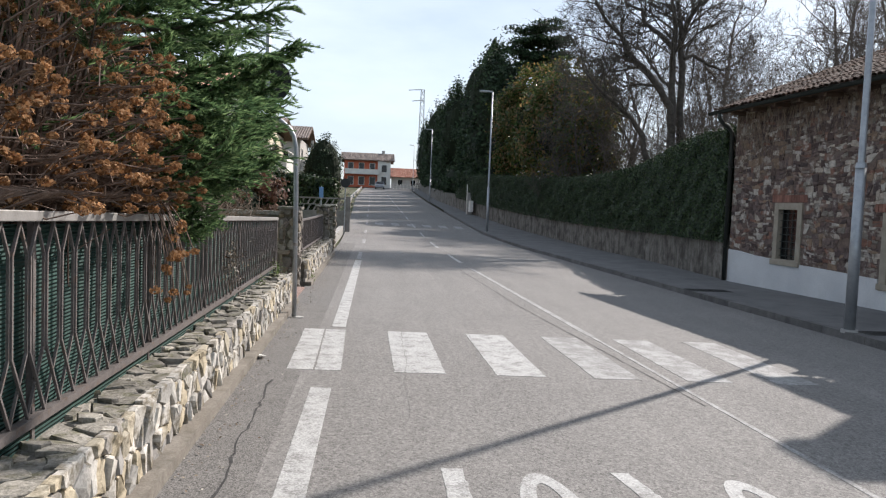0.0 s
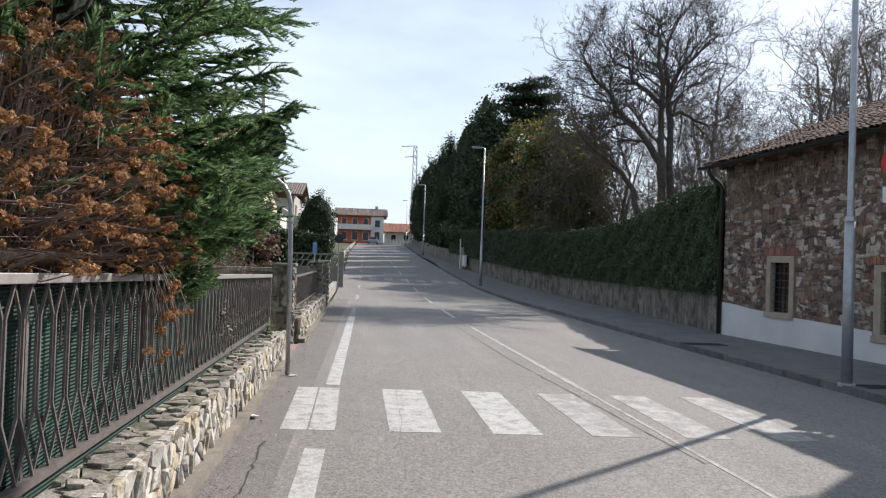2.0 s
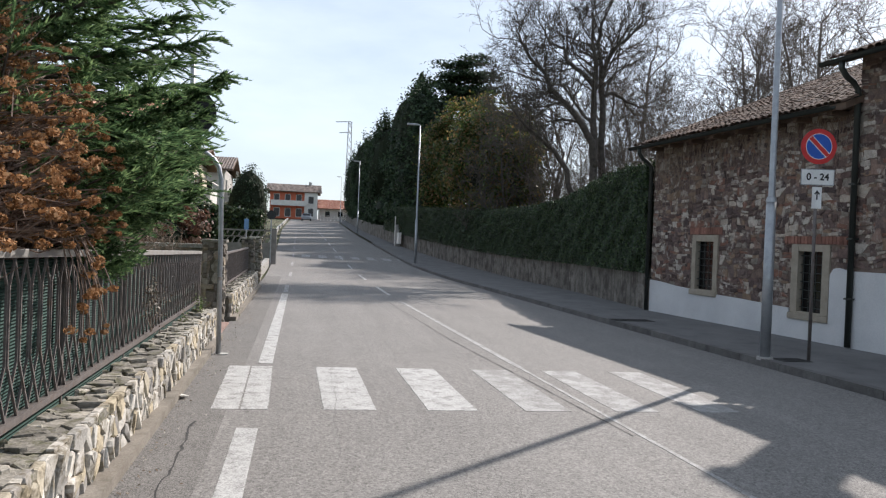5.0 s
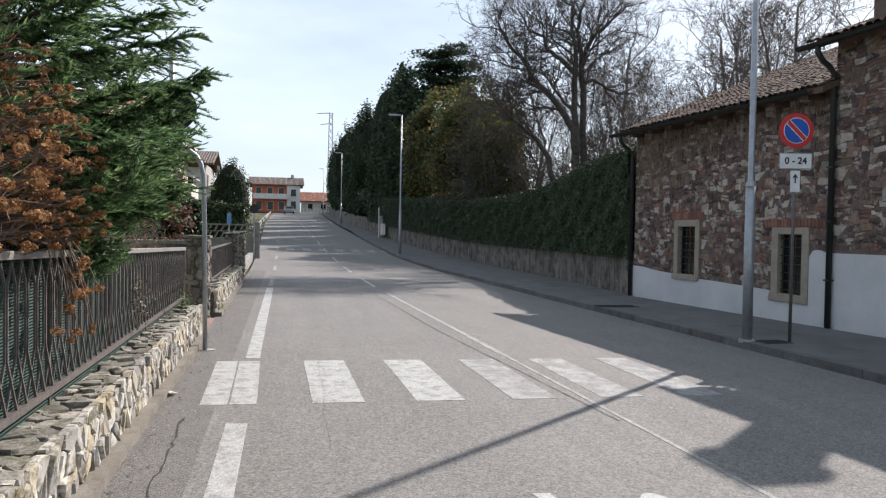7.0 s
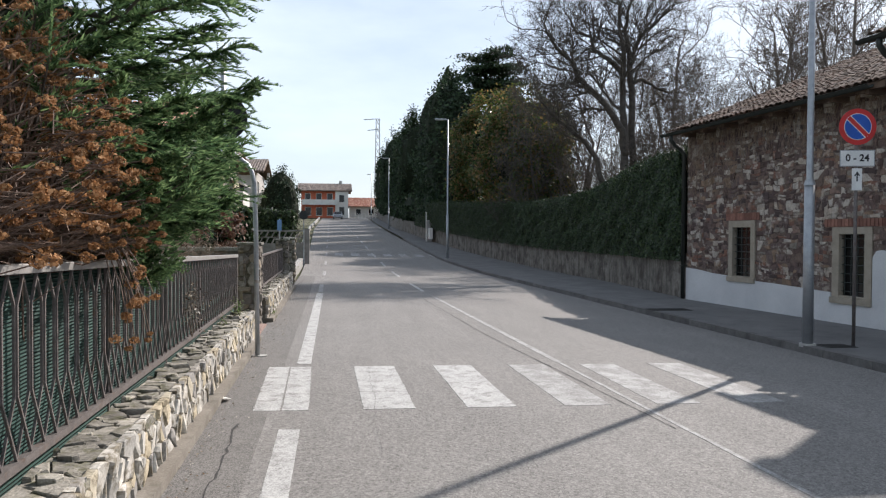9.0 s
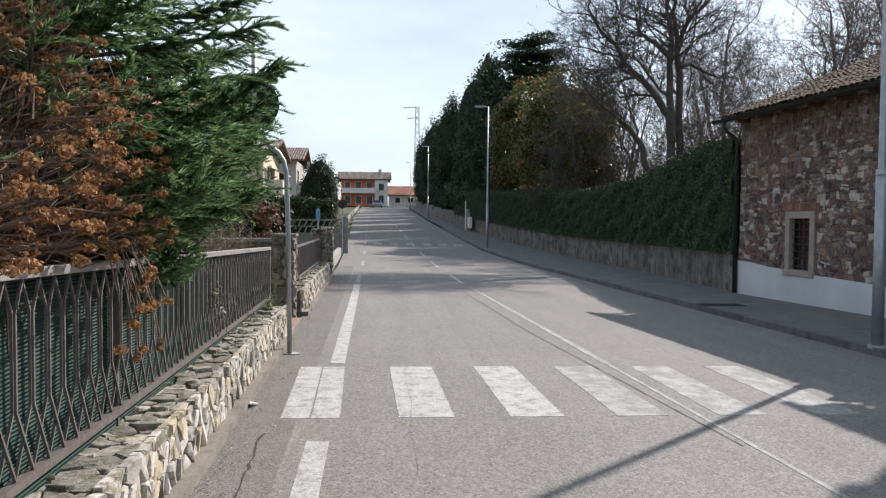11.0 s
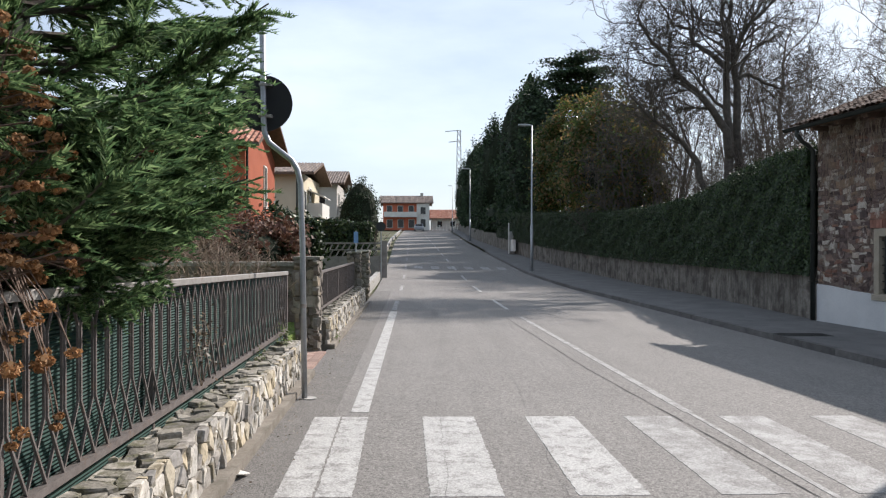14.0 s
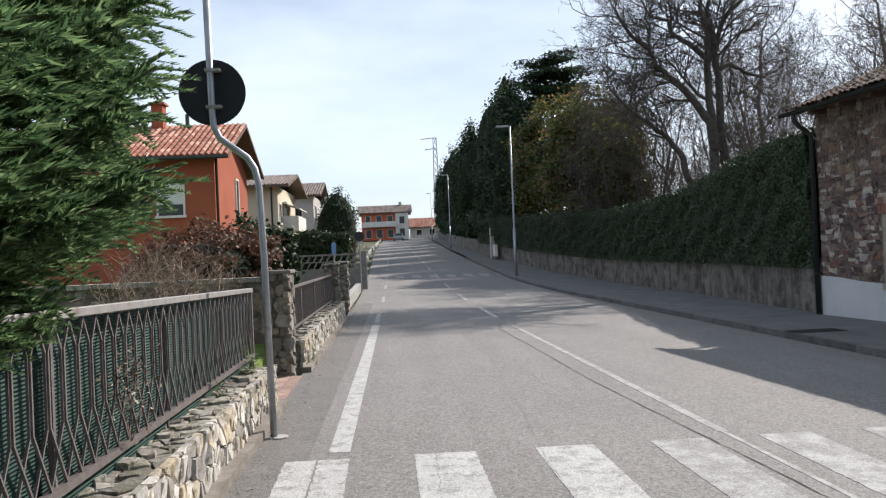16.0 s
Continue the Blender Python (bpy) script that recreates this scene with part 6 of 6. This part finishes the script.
def make_cedar(base, h, rad, seed):
    rng = np.random.default_rng(seed)
    t = thing("cedar", base, "tall dark cedar with flat layered branches", "tree")
    part("trunk", Geo().tube([(0, 0, -0.1), (0.2, 0, h * 0.5), (0, 0, h)], 0.4, 0.06, 10), BARK, t)
    wood, at = Geo(), []
    for k in range(110):
        z = h * (0.3 + 0.7 * rng.random() ** 0.8)
        f = rng.uniform(0, math.tau)
        L = rad * (1.15 - 0.75 * (z / h) ** 2.5) * rng.uniform(0.5, 1.05)
        d = np.array([math.cos(f), math.sin(f), rng.uniform(0.05, 0.4)])
        pts = [np.array([0, 0, z]) + d * L * s + np.array([0, 0, -0.1 * L * s * s]) for s in np.linspace(0, 1, 5)]
        wood.tube(pts, 0.07, 0.02, 5, False)
        s = rng.uniform(0.25, 1.0, 240)
        p = np.array([0, 0, z]) + d * (L * s)[:, None]
        p[:, 2] += -0.1 * L * s * s
        at.append(p + rng.normal(0, 1, (240, 3)) * np.array([0.5, 0.5, 0.1]))
    part("branches", wood, BARK, t)["kind"] = "stuff"
    at = np.concatenate(at)
    part("needles", quads_mesh("needles", leaf_quads(at, np.tile([0, 0, 1.0], (len(at), 1)), 0.17, rng, 0.35, 0.7), CYPRESS_LEAF), None, t)["kind"] = "stuff"


make_plants()


# houses and things up the road
def roof_gable(parent, x0, x1, y0, y1, z, rise, material, axis, label, over=0.6):
    """A gabled tiled roof over a box; axis: the way the ridge runs."""
    a, b, c, d = x0 - over, x1 + over, y0 - over, y1 + over
    if axis == "x":
        m = (c + d) / 2
        prism = [(a, c, z), (b, c, z), (b, m, z + rise), (a, m, z + rise), (a, d, z), (b, d, z)]
    else:
        m = (a + b) / 2
        prism = [(b, c, z), (b, d, z), (m, d, z + rise), (m, c, z + rise), (a, c, z), (a, d, z)]
    lo = [(x, y, zz - 0.16) for x, y, zz in prism]
    g = Geo().add(prism + lo, [(0, 1, 2, 3), (3, 2, 5, 4), (7, 6, 9, 8), (8, 9, 10, 11), (0, 6, 7, 1), (4, 5, 11, 10), (1, 7, 8, 2), (2, 8, 11, 5), (6, 0, 3, 9), (9, 3, 4, 10)])
    roof = part("roof", g, mat_deck(), parent, label)
    tiles = Geo()
    P = [Vector(p) for p in prism]
    for o, e, up in ((P[0], P[1], P[3]), (P[5], P[4], P[2])):
        u, v = e - o, up - o
        nu, nv = int(u.length / 0.24), int(v.length / 0.42)
        n = u.cross(v).normalized()
        for i in range(nu):
            for j in range(nv):
                q = o + u * ((i + 0.08) / nu) + v * (j / nv) + n * 0.01
                w, l = u * (0.84 / nu), v * (1.04 / nv)
                tiles.add([q, q + w * 0.5 + n * 0.09, q + w, q + l, q + l + w * 0.5 + n * 0.06, q + l + w], [(0, 1, 4, 3), (1, 2, 5, 4), (0, 2, 1)])
    part("tiles", tiles, material, roof)["kind"] = "stuff"
    return roof


def flat_window(parent, face, a, z, w, h, wall_at, shutter=None):
    """A window in a wall: face "front" (towards -y) or "side" (towards +x)."""
    def bx(g, u0, u1, z0, z1, d0, d1):
        return g.box(u0, wall_at - d1, z0, u1, wall_at - d0, z1) if face == "front" else g.box(wall_at + d0, u0, z0, wall_at + d1, u1, z1)
    win = part("window", bx(Geo(), a, a + w, z, z + h, 0.0, 0.02), DARK_GLASS, parent)
    g = Geo()
    bx(g, a - 0.08, a, z - 0.08, z + h + 0.08, 0, 0.06)
    bx(g, a + w, a + w + 0.08, z - 0.08, z + h + 0.08, 0, 0.06)
    bx(g, a, a + w, z + h, z + h + 0.08, 0, 0.06)
    bx(g, a - 0.12, a + w + 0.12, z - 0.1, z, 0, 0.12)
    part("frame", g, OFFWHITE, win)
    if shutter:
        part("shutter", bx(Geo(), a, a + w, z + h * 0.35, z + h, 0.02, 0.05), shutter, win)


OFFWHITE = mat("off_white_plaster", (0.62, 0.6, 0.55), (0.74, 0.72, 0.67), 1.5, 0.9, 0.2)
ORANGE = mat("orange_plaster", (0.29, 0.075, 0.038), (0.37, 0.105, 0.054), 0.8, 0.9, 0.2, stain=((0.34, 0.12, 0.07), 1.2, 0.5, 0.75, 0.4))
CREAM = mat("cream_plaster", (0.52, 0.46, 0.34), (0.62, 0.56, 0.43), 0.8, 0.9, 0.2)
GREYP = mat("grey_plaster", (0.4, 0.38, 0.35), (0.5, 0.48, 0.45), 0.8, 0.9, 0.2)


def balcony(parent, face, a, b, z, wall_at, deep, wall_mat):
    if face == "front":
        slab, rail = Geo().box(a, wall_at - deep, z, b, wall_at, z + 0.16), Geo().box(a, wall_at - deep, z + 0.16, b, wall_at - deep + 0.08, z + 1.05).box(a, wall_at - deep + 0.08, z + 0.16, a + 0.08, wall_at, z + 1.05).box(b - 0.08, wall_at - deep + 0.08, z + 0.16, b, wall_at, z + 1.05)
    else:
        slab, rail = Geo().box(wall_at, a, z, wall_at + deep, b, z + 0.16), Geo().box(wall_at + deep - 0.08, a, z + 0.16, wall_at + deep, b, z + 1.05).box(wall_at, a, z + 0.16, wall_at + deep - 0.08, a + 0.08, z + 1.05).box(wall_at, b - 0.08, z + 0.16, wall_at + deep - 0.08, b, z + 1.05)
    s = part("balcony", slab, OFFWHITE, parent)
    part("parapet", rail, wall_mat, s)


def make_orange_house():
    h = thing("orange_house", (-11.0, 37.5, ground_z(-2, 37)), "two-storey orange plastered house with red tiled roof", "house")
    x0, x1, y0, y1, top = -5.0, 4.0, -3.4, 3.4, 5.95
    part("wall", Geo().box(x0, y0, 0, x1, y1, top).add([(x1, y0, top), (x1, y1, top), (x1, 0, top + 1.75), (x0, y0, top), (x0, y1, top), (x0, 0, top + 1.75)], [(0, 1, 2), (4, 3, 5), (0, 2, 5, 3), (1, 4, 5, 2)]), ORANGE, h, "orange plaster walls")
    roof_gable(h, x0, x1, y0, y1, top, 1.95, TILE_RED, "x", "red clay tiled roof", 0.75)
    flat_window(h, "front", 1.7, 3.6, 1.0, 1.3, y0, OFFWHITE)
    flat_window(h, "front", -1.7, 3.6, 1.0, 1.3, y0, OFFWHITE)
    flat_window(h, "front", 1.6, 0.9, 1.1, 1.4, y0, OFFWHITE)
    flat_window(h, "side", 0.6, 3.5, 0.5, 1.9, x1)
    flat_window(h, "side", -2.0, 0.9, 1.0, 1.3, x1)
    part("downpipe", Geo().tube([(x1 + 0.05, y0 + 0.2, top), (x1 + 0.05, y0 + 0.2, 0)], 0.05), GUTTER, h)
    part("gutter", Geo().tube([(x0 - 0.7, y0 - 0.78, top - 0.1), (x1 + 0.7, y0 - 0.78, top - 0.1)], 0.07), GUTTER, h)
    c = part("chimney", Geo().box(0.6, -0.35, top + 1.2, 1.1, 0.2, top + 2.9), ORANGE, h)
    part("cap", Geo().box(0.5, -0.45, top + 2.9, 1.2, 0.3, top + 3.0), TILE_RED, c)
    part("vent_pipe", Geo().tube([(2.2, -0.4, top + 1.4), (2.2, -0.4, top + 2.4)], 0.09), GUTTER, h)


def make_cream_house():
    h = thing("cream_house", (-11.4, 58.0, ground_z(-2, 58)), "cream plastered house with balcony and white awning", "house")
    x0, x1, y0, y1, top = -5.0, 4.0, -4.5, 4.5, 5.9
    part("wall", Geo().box(x0, y0, 0, x1, y1, top), CREAM, h, "cream plaster walls")
    roof_gable(h, x0, x1, y0, y1, top, 1.2, TILE_GREY, "x", "brown tiled roof", 0.9)
    balcony(h, "side", -2.5, 2.0, 2.9, x1, 1.1, OFFWHITE)
    part("awning", Geo().hexa([(x1, -2.4, 4.9), (x1 + 1.2, -2.4, 4.4), (x1 + 1.2, 1.9, 4.4), (x1, 1.9, 4.9), (x1, -2.4, 4.97), (x1 + 1.2, -2.4, 4.47), (x1 + 1.2, 1.9, 4.47), (x1, 1.9, 4.97)]), OFFWHITE, h, "white awning over the balcony")
    flat_window(h, "side", -1.6, 3.2, 1.2, 1.9, x1)
    flat_window(h, "side", -4.0, 3.4, 0.8, 1.3, x1)
    flat_window(h, "side", -4.0, 0.9, 0.8, 1.3, x1)
    part("downpipe", Geo().tube([(x1 - 0.4, y0 - 0.05, top), (x1 - 0.4, y0 - 0.05, 0)], 0.06), GUTTER, h)
    part("chimney", Geo().box(1.6, -2.2, top + 0.2, 2.2, -1.6, top + 1.9), GREYP, h)


def make_grey_house():
    h = thing("grey_house", (-11.2, 77.0, ground_z(-2, 77)), "grey plastered house with an outside stair and tiled roof", "house")
    x0, x1, y0, y1, top = -4.5, 4.2, -4.5, 4.5, 6.0
    part("wall", Geo().box(x0, y0, 0, x1, y1, top).add([(x0, y0, top), (x1, y0, top), (0, y0, top + 1.3), (x0, y1, top), (x1, y1, top), (0, y1, top + 1.3)], [(0, 1, 2), (4, 3, 5), (0, 2, 5, 3), (1, 4, 5, 2)]), GREYP, h, "grey plaster walls")
    roof_gable(h, x0, x1, y0, y1, top, 1.6, TILE_GREY, "x", "brown tiled roof", 0.8)
    balcony(h, "side", -4.0, 1.0, 2.9, x1, 1.2, GREYP)
    part("porch_column", Geo().box(x1 + 1.0, -4.0, 0, x1 + 1.2, -3.8, 5.9), GREYP, h)
    flat_window(h, "side", -3.4, 3.2, 1.2, 1.9, x1)
    flat_window(h, "front", 2.0, 3.6, 1.1, 1.2, y0)
    flat_window(h, "side", 1.6, 0.8, 1.2, 1.3, x1)


def make_far_house():
    y = 156
    h = thing("far_house", (-1.2, y, ground_z(2, y)), "two-storey red and white house with balcony at the road's end", "house")
    red = mat("red_plaster", (0.52, 0.13, 0.07), (0.62, 0.18, 0.1), 0.8, 0.9, 0.1)
    part("wall", Geo().box(-4.6, -4, 0, 2.2, 4, 5.5), red, h, "red plaster walls")
    part("side_wing", Geo().box(2.2, -4.6, 0, 4.8, 4, 5.5), OFFWHITE, h, "white plaster wing")
    roof_gable(h, -4.6, 4.8, -4, 4, 5.5, 1.7, TILE_GREY, "x", "brown tiled roof", 0.8)
    balcony(h, "front", -4.4, 2.4, 2.6, -4, 1.5, OFFWHITE)
    for a in (-3.8, -1.6, 0.6):
        flat_window(h, "front", a, 3.0, 1.0, 1.9, -4)
        flat_window(h, "front", a, 0.5, 1.1, 1.6, -4)
    flat_window(h, "front", 3.0, 3.2, 1.0, 1.4, -4.6)
    flat_window(h, "front", 3.0, 0.6, 1.0, 1.6, -4.6)
    part("chimney", Geo().box(3.0, -0.3, 6.2, 3.6, 0.3, 7.8), GREYP, h)
    g = thing("far_house", (9.5, 176, ground_z(2, 176)), "low brick-red house beyond the junction", "house")
    part("wall", Geo().box(-5, -3, 0, 5, 4, 2.8), GREYP, g)
    roof_gable(g, -5, 5, -3, 4, 2.8, 2.2, TILE_RED, "x", "red tiled roof", 0.6)
    for a in (-3.6, -0.6, 2.2):
        flat_window(g, "front", a, 0.9, 1.1, 1.3, -3)


def make_pylon():
    x, y, h = 12.0, 190.0, 25.8
    p = thing("power_pylon", (x, y, ground_z(7, y)), "lattice steel power pylon behind the trees", "pylon")
    w = lambda z: 0.85 - 0.45 * z / h
    for sx in (-1, 1):
        for sy in (-1, 1):
            part("leg", Geo().tube([(sx * w(0), sy * w(0), -0.5), (sx * w(h), sy * w(h), h)], 0.09, 0.07, 4), GALV, p)
    for k in range(14):
        a, b = h * k / 14, h * (k + 1) / 14
        for sy in (-1, 1):
            for sx in (-1, 1):
                part("brace", Geo().tube([(sx * w(a), sy * w(a), a), (-sx * w(b), sy * w(b), b)], 0.045, sides=4), GALV, p)
    for z, L in ((h - 0.3, 3.6), (h - 3.0, 2.6)):
        part("arm", Geo().tube([(-L, 0, z), (0, 0, z + 0.3), (0.6, 0, z)], 0.1, sides=4), GALV, p)


def make_block_fence():
    y = 37.0
    f = thing("block_fence", (-5.2, y, 0.0), "pierced pale concrete block fence on a plain wall", "fence")
    zb = ground_z(-2, y)
    part("base_wall", Geo().box(-3.9, -0.1, zb - 0.2, 3.9, 0.1, 1.12), BLOCKS, f)
    part("top_rail", Geo().box(-3.9, -0.09, 1.7, 3.9, 0.09, 1.78), BLOCKS, f)
    part("mid_rail", Geo().box(-3.9, -0.07, 1.4, 3.9, 0.07, 1.45), BLOCKS, f)
    for k in range(27):
        x = -3.85 + k * 0.295
        for z in (1.12, 1.45):
            part("block", Geo().hexa([(x, -0.06, z), (x + 0.07, -0.06, z), (x + 0.07, 0.06, z), (x, 0.06, z), (x + 0.14, -0.06, z + 0.27), (x + 0.21, -0.06, z + 0.27), (x + 0.21, 0.06, z + 0.27), (x + 0.14, 0.06, z + 0.27)]), BLOCKS, f)
    part("end_post", Geo().box(3.9, -0.18, zb - 0.2, 4.2, 0.18, 1.85), BLOCKS, f)


def make_far_things():
    w = Geo()
    for k in range(10):
        a, b = 26.5 + k * 1.0, 26.5 + (k + 1) * 1.0
        za, zb = road_z(-1.2, a), road_z(-1.2, b)
        w.hexa([(-1.5, a, za - 0.2), (-1.3, a, za - 0.2), (-1.3, b, zb - 0.2), (-1.5, b, zb - 0.2), (-1.5, a, za + 0.3), (-1.3, a, za + 0.3), (-1.3, b, zb + 0.3), (-1.5, b, zb + 0.3)])
    single("low_kerb_wall", w, CONCRETE, "low pale concrete garden kerb", "wall", "structure")
    g = Geo()
    for y0 in range(40, 150, 10):
        x, z0, z1 = along(LEFT_X, y0) - 0.4, road_z(-1.5, y0), road_z(-1.5, y0 + 10)
        x1 = along(LEFT_X, y0 + 10) - 0.4
        g.hexa([(x - 0.2, y0, z0 - 0.2), (x, y0, z0 - 0.2), (x1, y0 + 10, z1 - 0.2), (x1 - 0.2, y0 + 10, z1 - 0.2), (x - 0.2, y0, z0 + 0.3), (x, y0, z0 + 0.3), (x1, y0 + 10, z1 + 0.3), (x1 - 0.2, y0 + 10, z1 + 0.3)])
    single("far_garden_wall", g, CONCRETE, "pale garden walls along the far road", "wall", "structure")
    for x, y, h, kind in ((-2.35, 35.5, 2.3, "blue"), (-1.25, 36.2, 2.7, "dark")):
        s = thing("small_sign", (x, y, ground_z(x, y)), "small blue sign on a thin post" if kind == "blue" else "dark round sign back on a thin post", "road sign")
        part("post", Geo().tube([(0, 0, -0.1), (0, 0, h)], 0.03), GALV, s)
        if kind == "blue":
            part("plate", Geo().box(-0.1, -0.04, h - 0.55, 0.1, -0.03, h - 0.05), plain("small_sign_blue", (0.12, 0.22, 0.42), 0.5), s)
        else:
            part("disc", Geo().disc((0, -0.04, h - 0.2), (0, 1, 0), 0.22, 0.01), BLACK, s)
    y = 60.0
    x = along(WALL_X, y)
    s = thing("meter_cabinet", (x - 0.25, y, walk_z(y)), "pale pillar and meter boxes set into the wall", "cabinet")
    part("pillar", Geo().box(-0.2, -0.25, -0.1, 0.2, 0.25, 1.75), CONCRETE, s)
    for k in range(3):
        part("box", Geo().box(-0.12, -1.6 + k * 0.42, 0.2, 0.1, -1.25 + k * 0.42, 1.1), OFFWHITE, s)
    part("post", Geo().tube([(-0.3, -0.6, 0), (-0.3, -0.6, 2.4)], 0.04), OFFWHITE, s)
    y = 141.0
    c = thing("parked_car", (1.4, y, road_z(1.4, y)), "small grey car parked at the end of the road", "car")
    paint = plain("car_grey", (0.3, 0.31, 0.33), 0.3, 0.3)
    prof = [(-2.0, 0.35), (-2.0, 0.8), (-1.2, 0.95), (-0.7, 1.42), (0.9, 1.45), (1.7, 1.0), (2.05, 0.9), (2.05, 0.35)]
    n = len(prof)
    g = Geo().add([(sx * (0.85 if z < 1.1 else 0.68), yy, z) for sx in (-1, 1) for yy, z in prof], [tuple(range(n))[::-1], tuple(range(n, 2 * n))] + [(k, (k + 1) % n, n + (k + 1) % n, n + k) for k in range(n)])
    bevelled(part("body", g, paint, c), 0.05)
    part("windscreen", Geo().hexa([(-0.7, -1.19, 0.98), (0.7, -1.19, 0.98), (0.7, -1.15, 0.98), (-0.7, -1.15, 0.98), (-0.6, -0.76, 1.39), (0.6, -0.76, 1.39), (0.6, -0.72, 1.39), (-0.6, -0.72, 1.39)]), DARK_GLASS, c)
    for sx in (-0.78, 0.78):
        for yy in (-1.25, 1.3):
            w = part("wheel", Geo().disc((sx, yy, 0.32), (1, 0, 0), 0.32, 0.2, 20), BLACK, c)
            part("rim", Geo().disc((sx * 1.13, yy, 0.32), (1, 0, 0), 0.19, 0.03, 16), GALV, w)
        part("headlight", Geo().box(sx - 0.15, -2.03, 0.62, sx + 0.05, -1.98, 0.78), OFFWHITE, c)
    y = 150
    for k in range(9):
        pst = thing("guard_rail", (3.6 + k * 0.7, y, road_z(4, y)), "pale railing section at the junction", "railing", "railing sections")
        part("frame", Geo().tube([(0, 0, -0.1), (0, 0, 1.0), (0.6, 0, 1.0), (0.6, 0, -0.1)], 0.035, sides=6), OFFWHITE, pst)
        part("rail", Geo().tube([(0, 0, 0.5), (0.6, 0, 0.5)], 0.03, sides=6), OFFWHITE, pst)
    lawn = Geo().box(-9, 14.7, -0.08, -1.6, 36.8, 0.02).box(-9, -4, -0.1, -1.5, 14.4, 0.34)
    single("garden_lawn", lawn, GRASS, "bright green garden lawn", "lawn", "structure")
    p = Geo()
    p.add([(-1.05, 7.05, 0.05), (-0.93, 7.02, 0.07), (-0.9, 7.12, 0.045), (-1.0, 7.16, 0.06)], [(0, 1, 2, 3)])
    ob = single("litter_paper", p, OFFWHITE, "crumpled scrap of white paper by the kerb", "litter")
    ob.modifiers.new("thickness", "SOLIDIFY").thickness = 0.004




def make_litter():
    """Dead leaves and grit gathered along the foot of the garden wall."""
    rng = np.random.default_rng(2)
    n = 600
    x = -1.0 + np.abs(rng.normal(0, 0.13, n))
    y = rng.uniform(1.5, 24, n)
    at = np.stack([x, y, np.array([road_z(a, b) for a, b in zip(x, y)]) + 0.012], 1)
    q = leaf_quads(at, np.tile([0, 0, 1.0], (n, 1)), 0.011, rng, 0.6, 0.25)
    tagged(new("leaf_litter", quads_mesh("leaf_litter", q, LITTER)), "dead leaves and grit along the wall foot", "litter", kind="stuff")


LITTER = leafy("litter", [(0.2, 0.14, 0.09), (0.32, 0.27, 0.2), (0.12, 0.08, 0.05), (0.4, 0.37, 0.32)], 0.9, 0.3, 0.0)


def make_weeds():
    rng = np.random.default_rng(8)
    for x, y, z, n, r, leaf, label in ((-1.25, 10.55, 0.46, 160, 0.1, WEED, "small pale green weeds on the wall top"), (-1.3, 7.35, 0.62, 220, 0.13, LITTER, "dry weed caught in the fence"), (-1.28, 9.3, 0.46, 60, 0.05, WEED, "small pale green weeds on the wall top"), (-1.0, 14.0, 0.06, 60, 0.07, WEED, "weeds at the foot of the wall"), (-1.35, 25.6, 0.1, 400, 0.35, WEED, "overgrown grass beside the pillar")):
        t = thing("weeds", (x, y, z), label, "weeds")
        at = rng.normal(0, 1, (n, 3)) * np.array([r * 0.5, r, r * 0.8]) + np.array([0, 0, r * (2.2 if leaf is LITTER else 0.8)])
        part("leaves", quads_mesh("leaves", leaf_quads(at, np.tile([0.3, -0.3, 0.6], (n, 1)), 0.017, rng, 0.4, 0.9), leaf), None, t)["kind"] = "stuff"
        g = Geo()
        for k in range(5):
            a = at[k]
            g.tube([(0, 0.01 * k, -0.02), (a[0] * 0.5, a[1] * 0.5, max(0.02, a[2] * 0.6)), tuple(a)], 0.003, 0.0015, 3, False)
        part("stems", g, STEM, t)["kind"] = "stuff"


WEED = leafy("weed_leaf", [(0.16, 0.22, 0.08), (0.24, 0.28, 0.13), (0.3, 0.32, 0.2), (0.12, 0.18, 0.05)], 0.7, 0.3, 0.3)
make_litter()
make_weeds()
make_orange_house()
make_cream_house()
make_grey_house()
make_far_house()
make_pylon()
make_block_fence()
make_far_things()


# small stones of the walls, laid last
def lay_house_stones():
    h, keep, rest, to = LOW
    rng = random.Random(17)
    lay_cells("stone", keep + rest, len(keep), rng, h, to, RUBBLE, RUBBLE_JOINED, 0.013, 0.003, "rubble stones of the house front", 0.92, 0.12)


lay_house_stones()
lay_wall_stones(WALL_A, 14.0, 0.44, 300, 51, SLABS)
lay_wall_stones(WALL_B, 8.65, 0.44, 280, 53, SLABS)
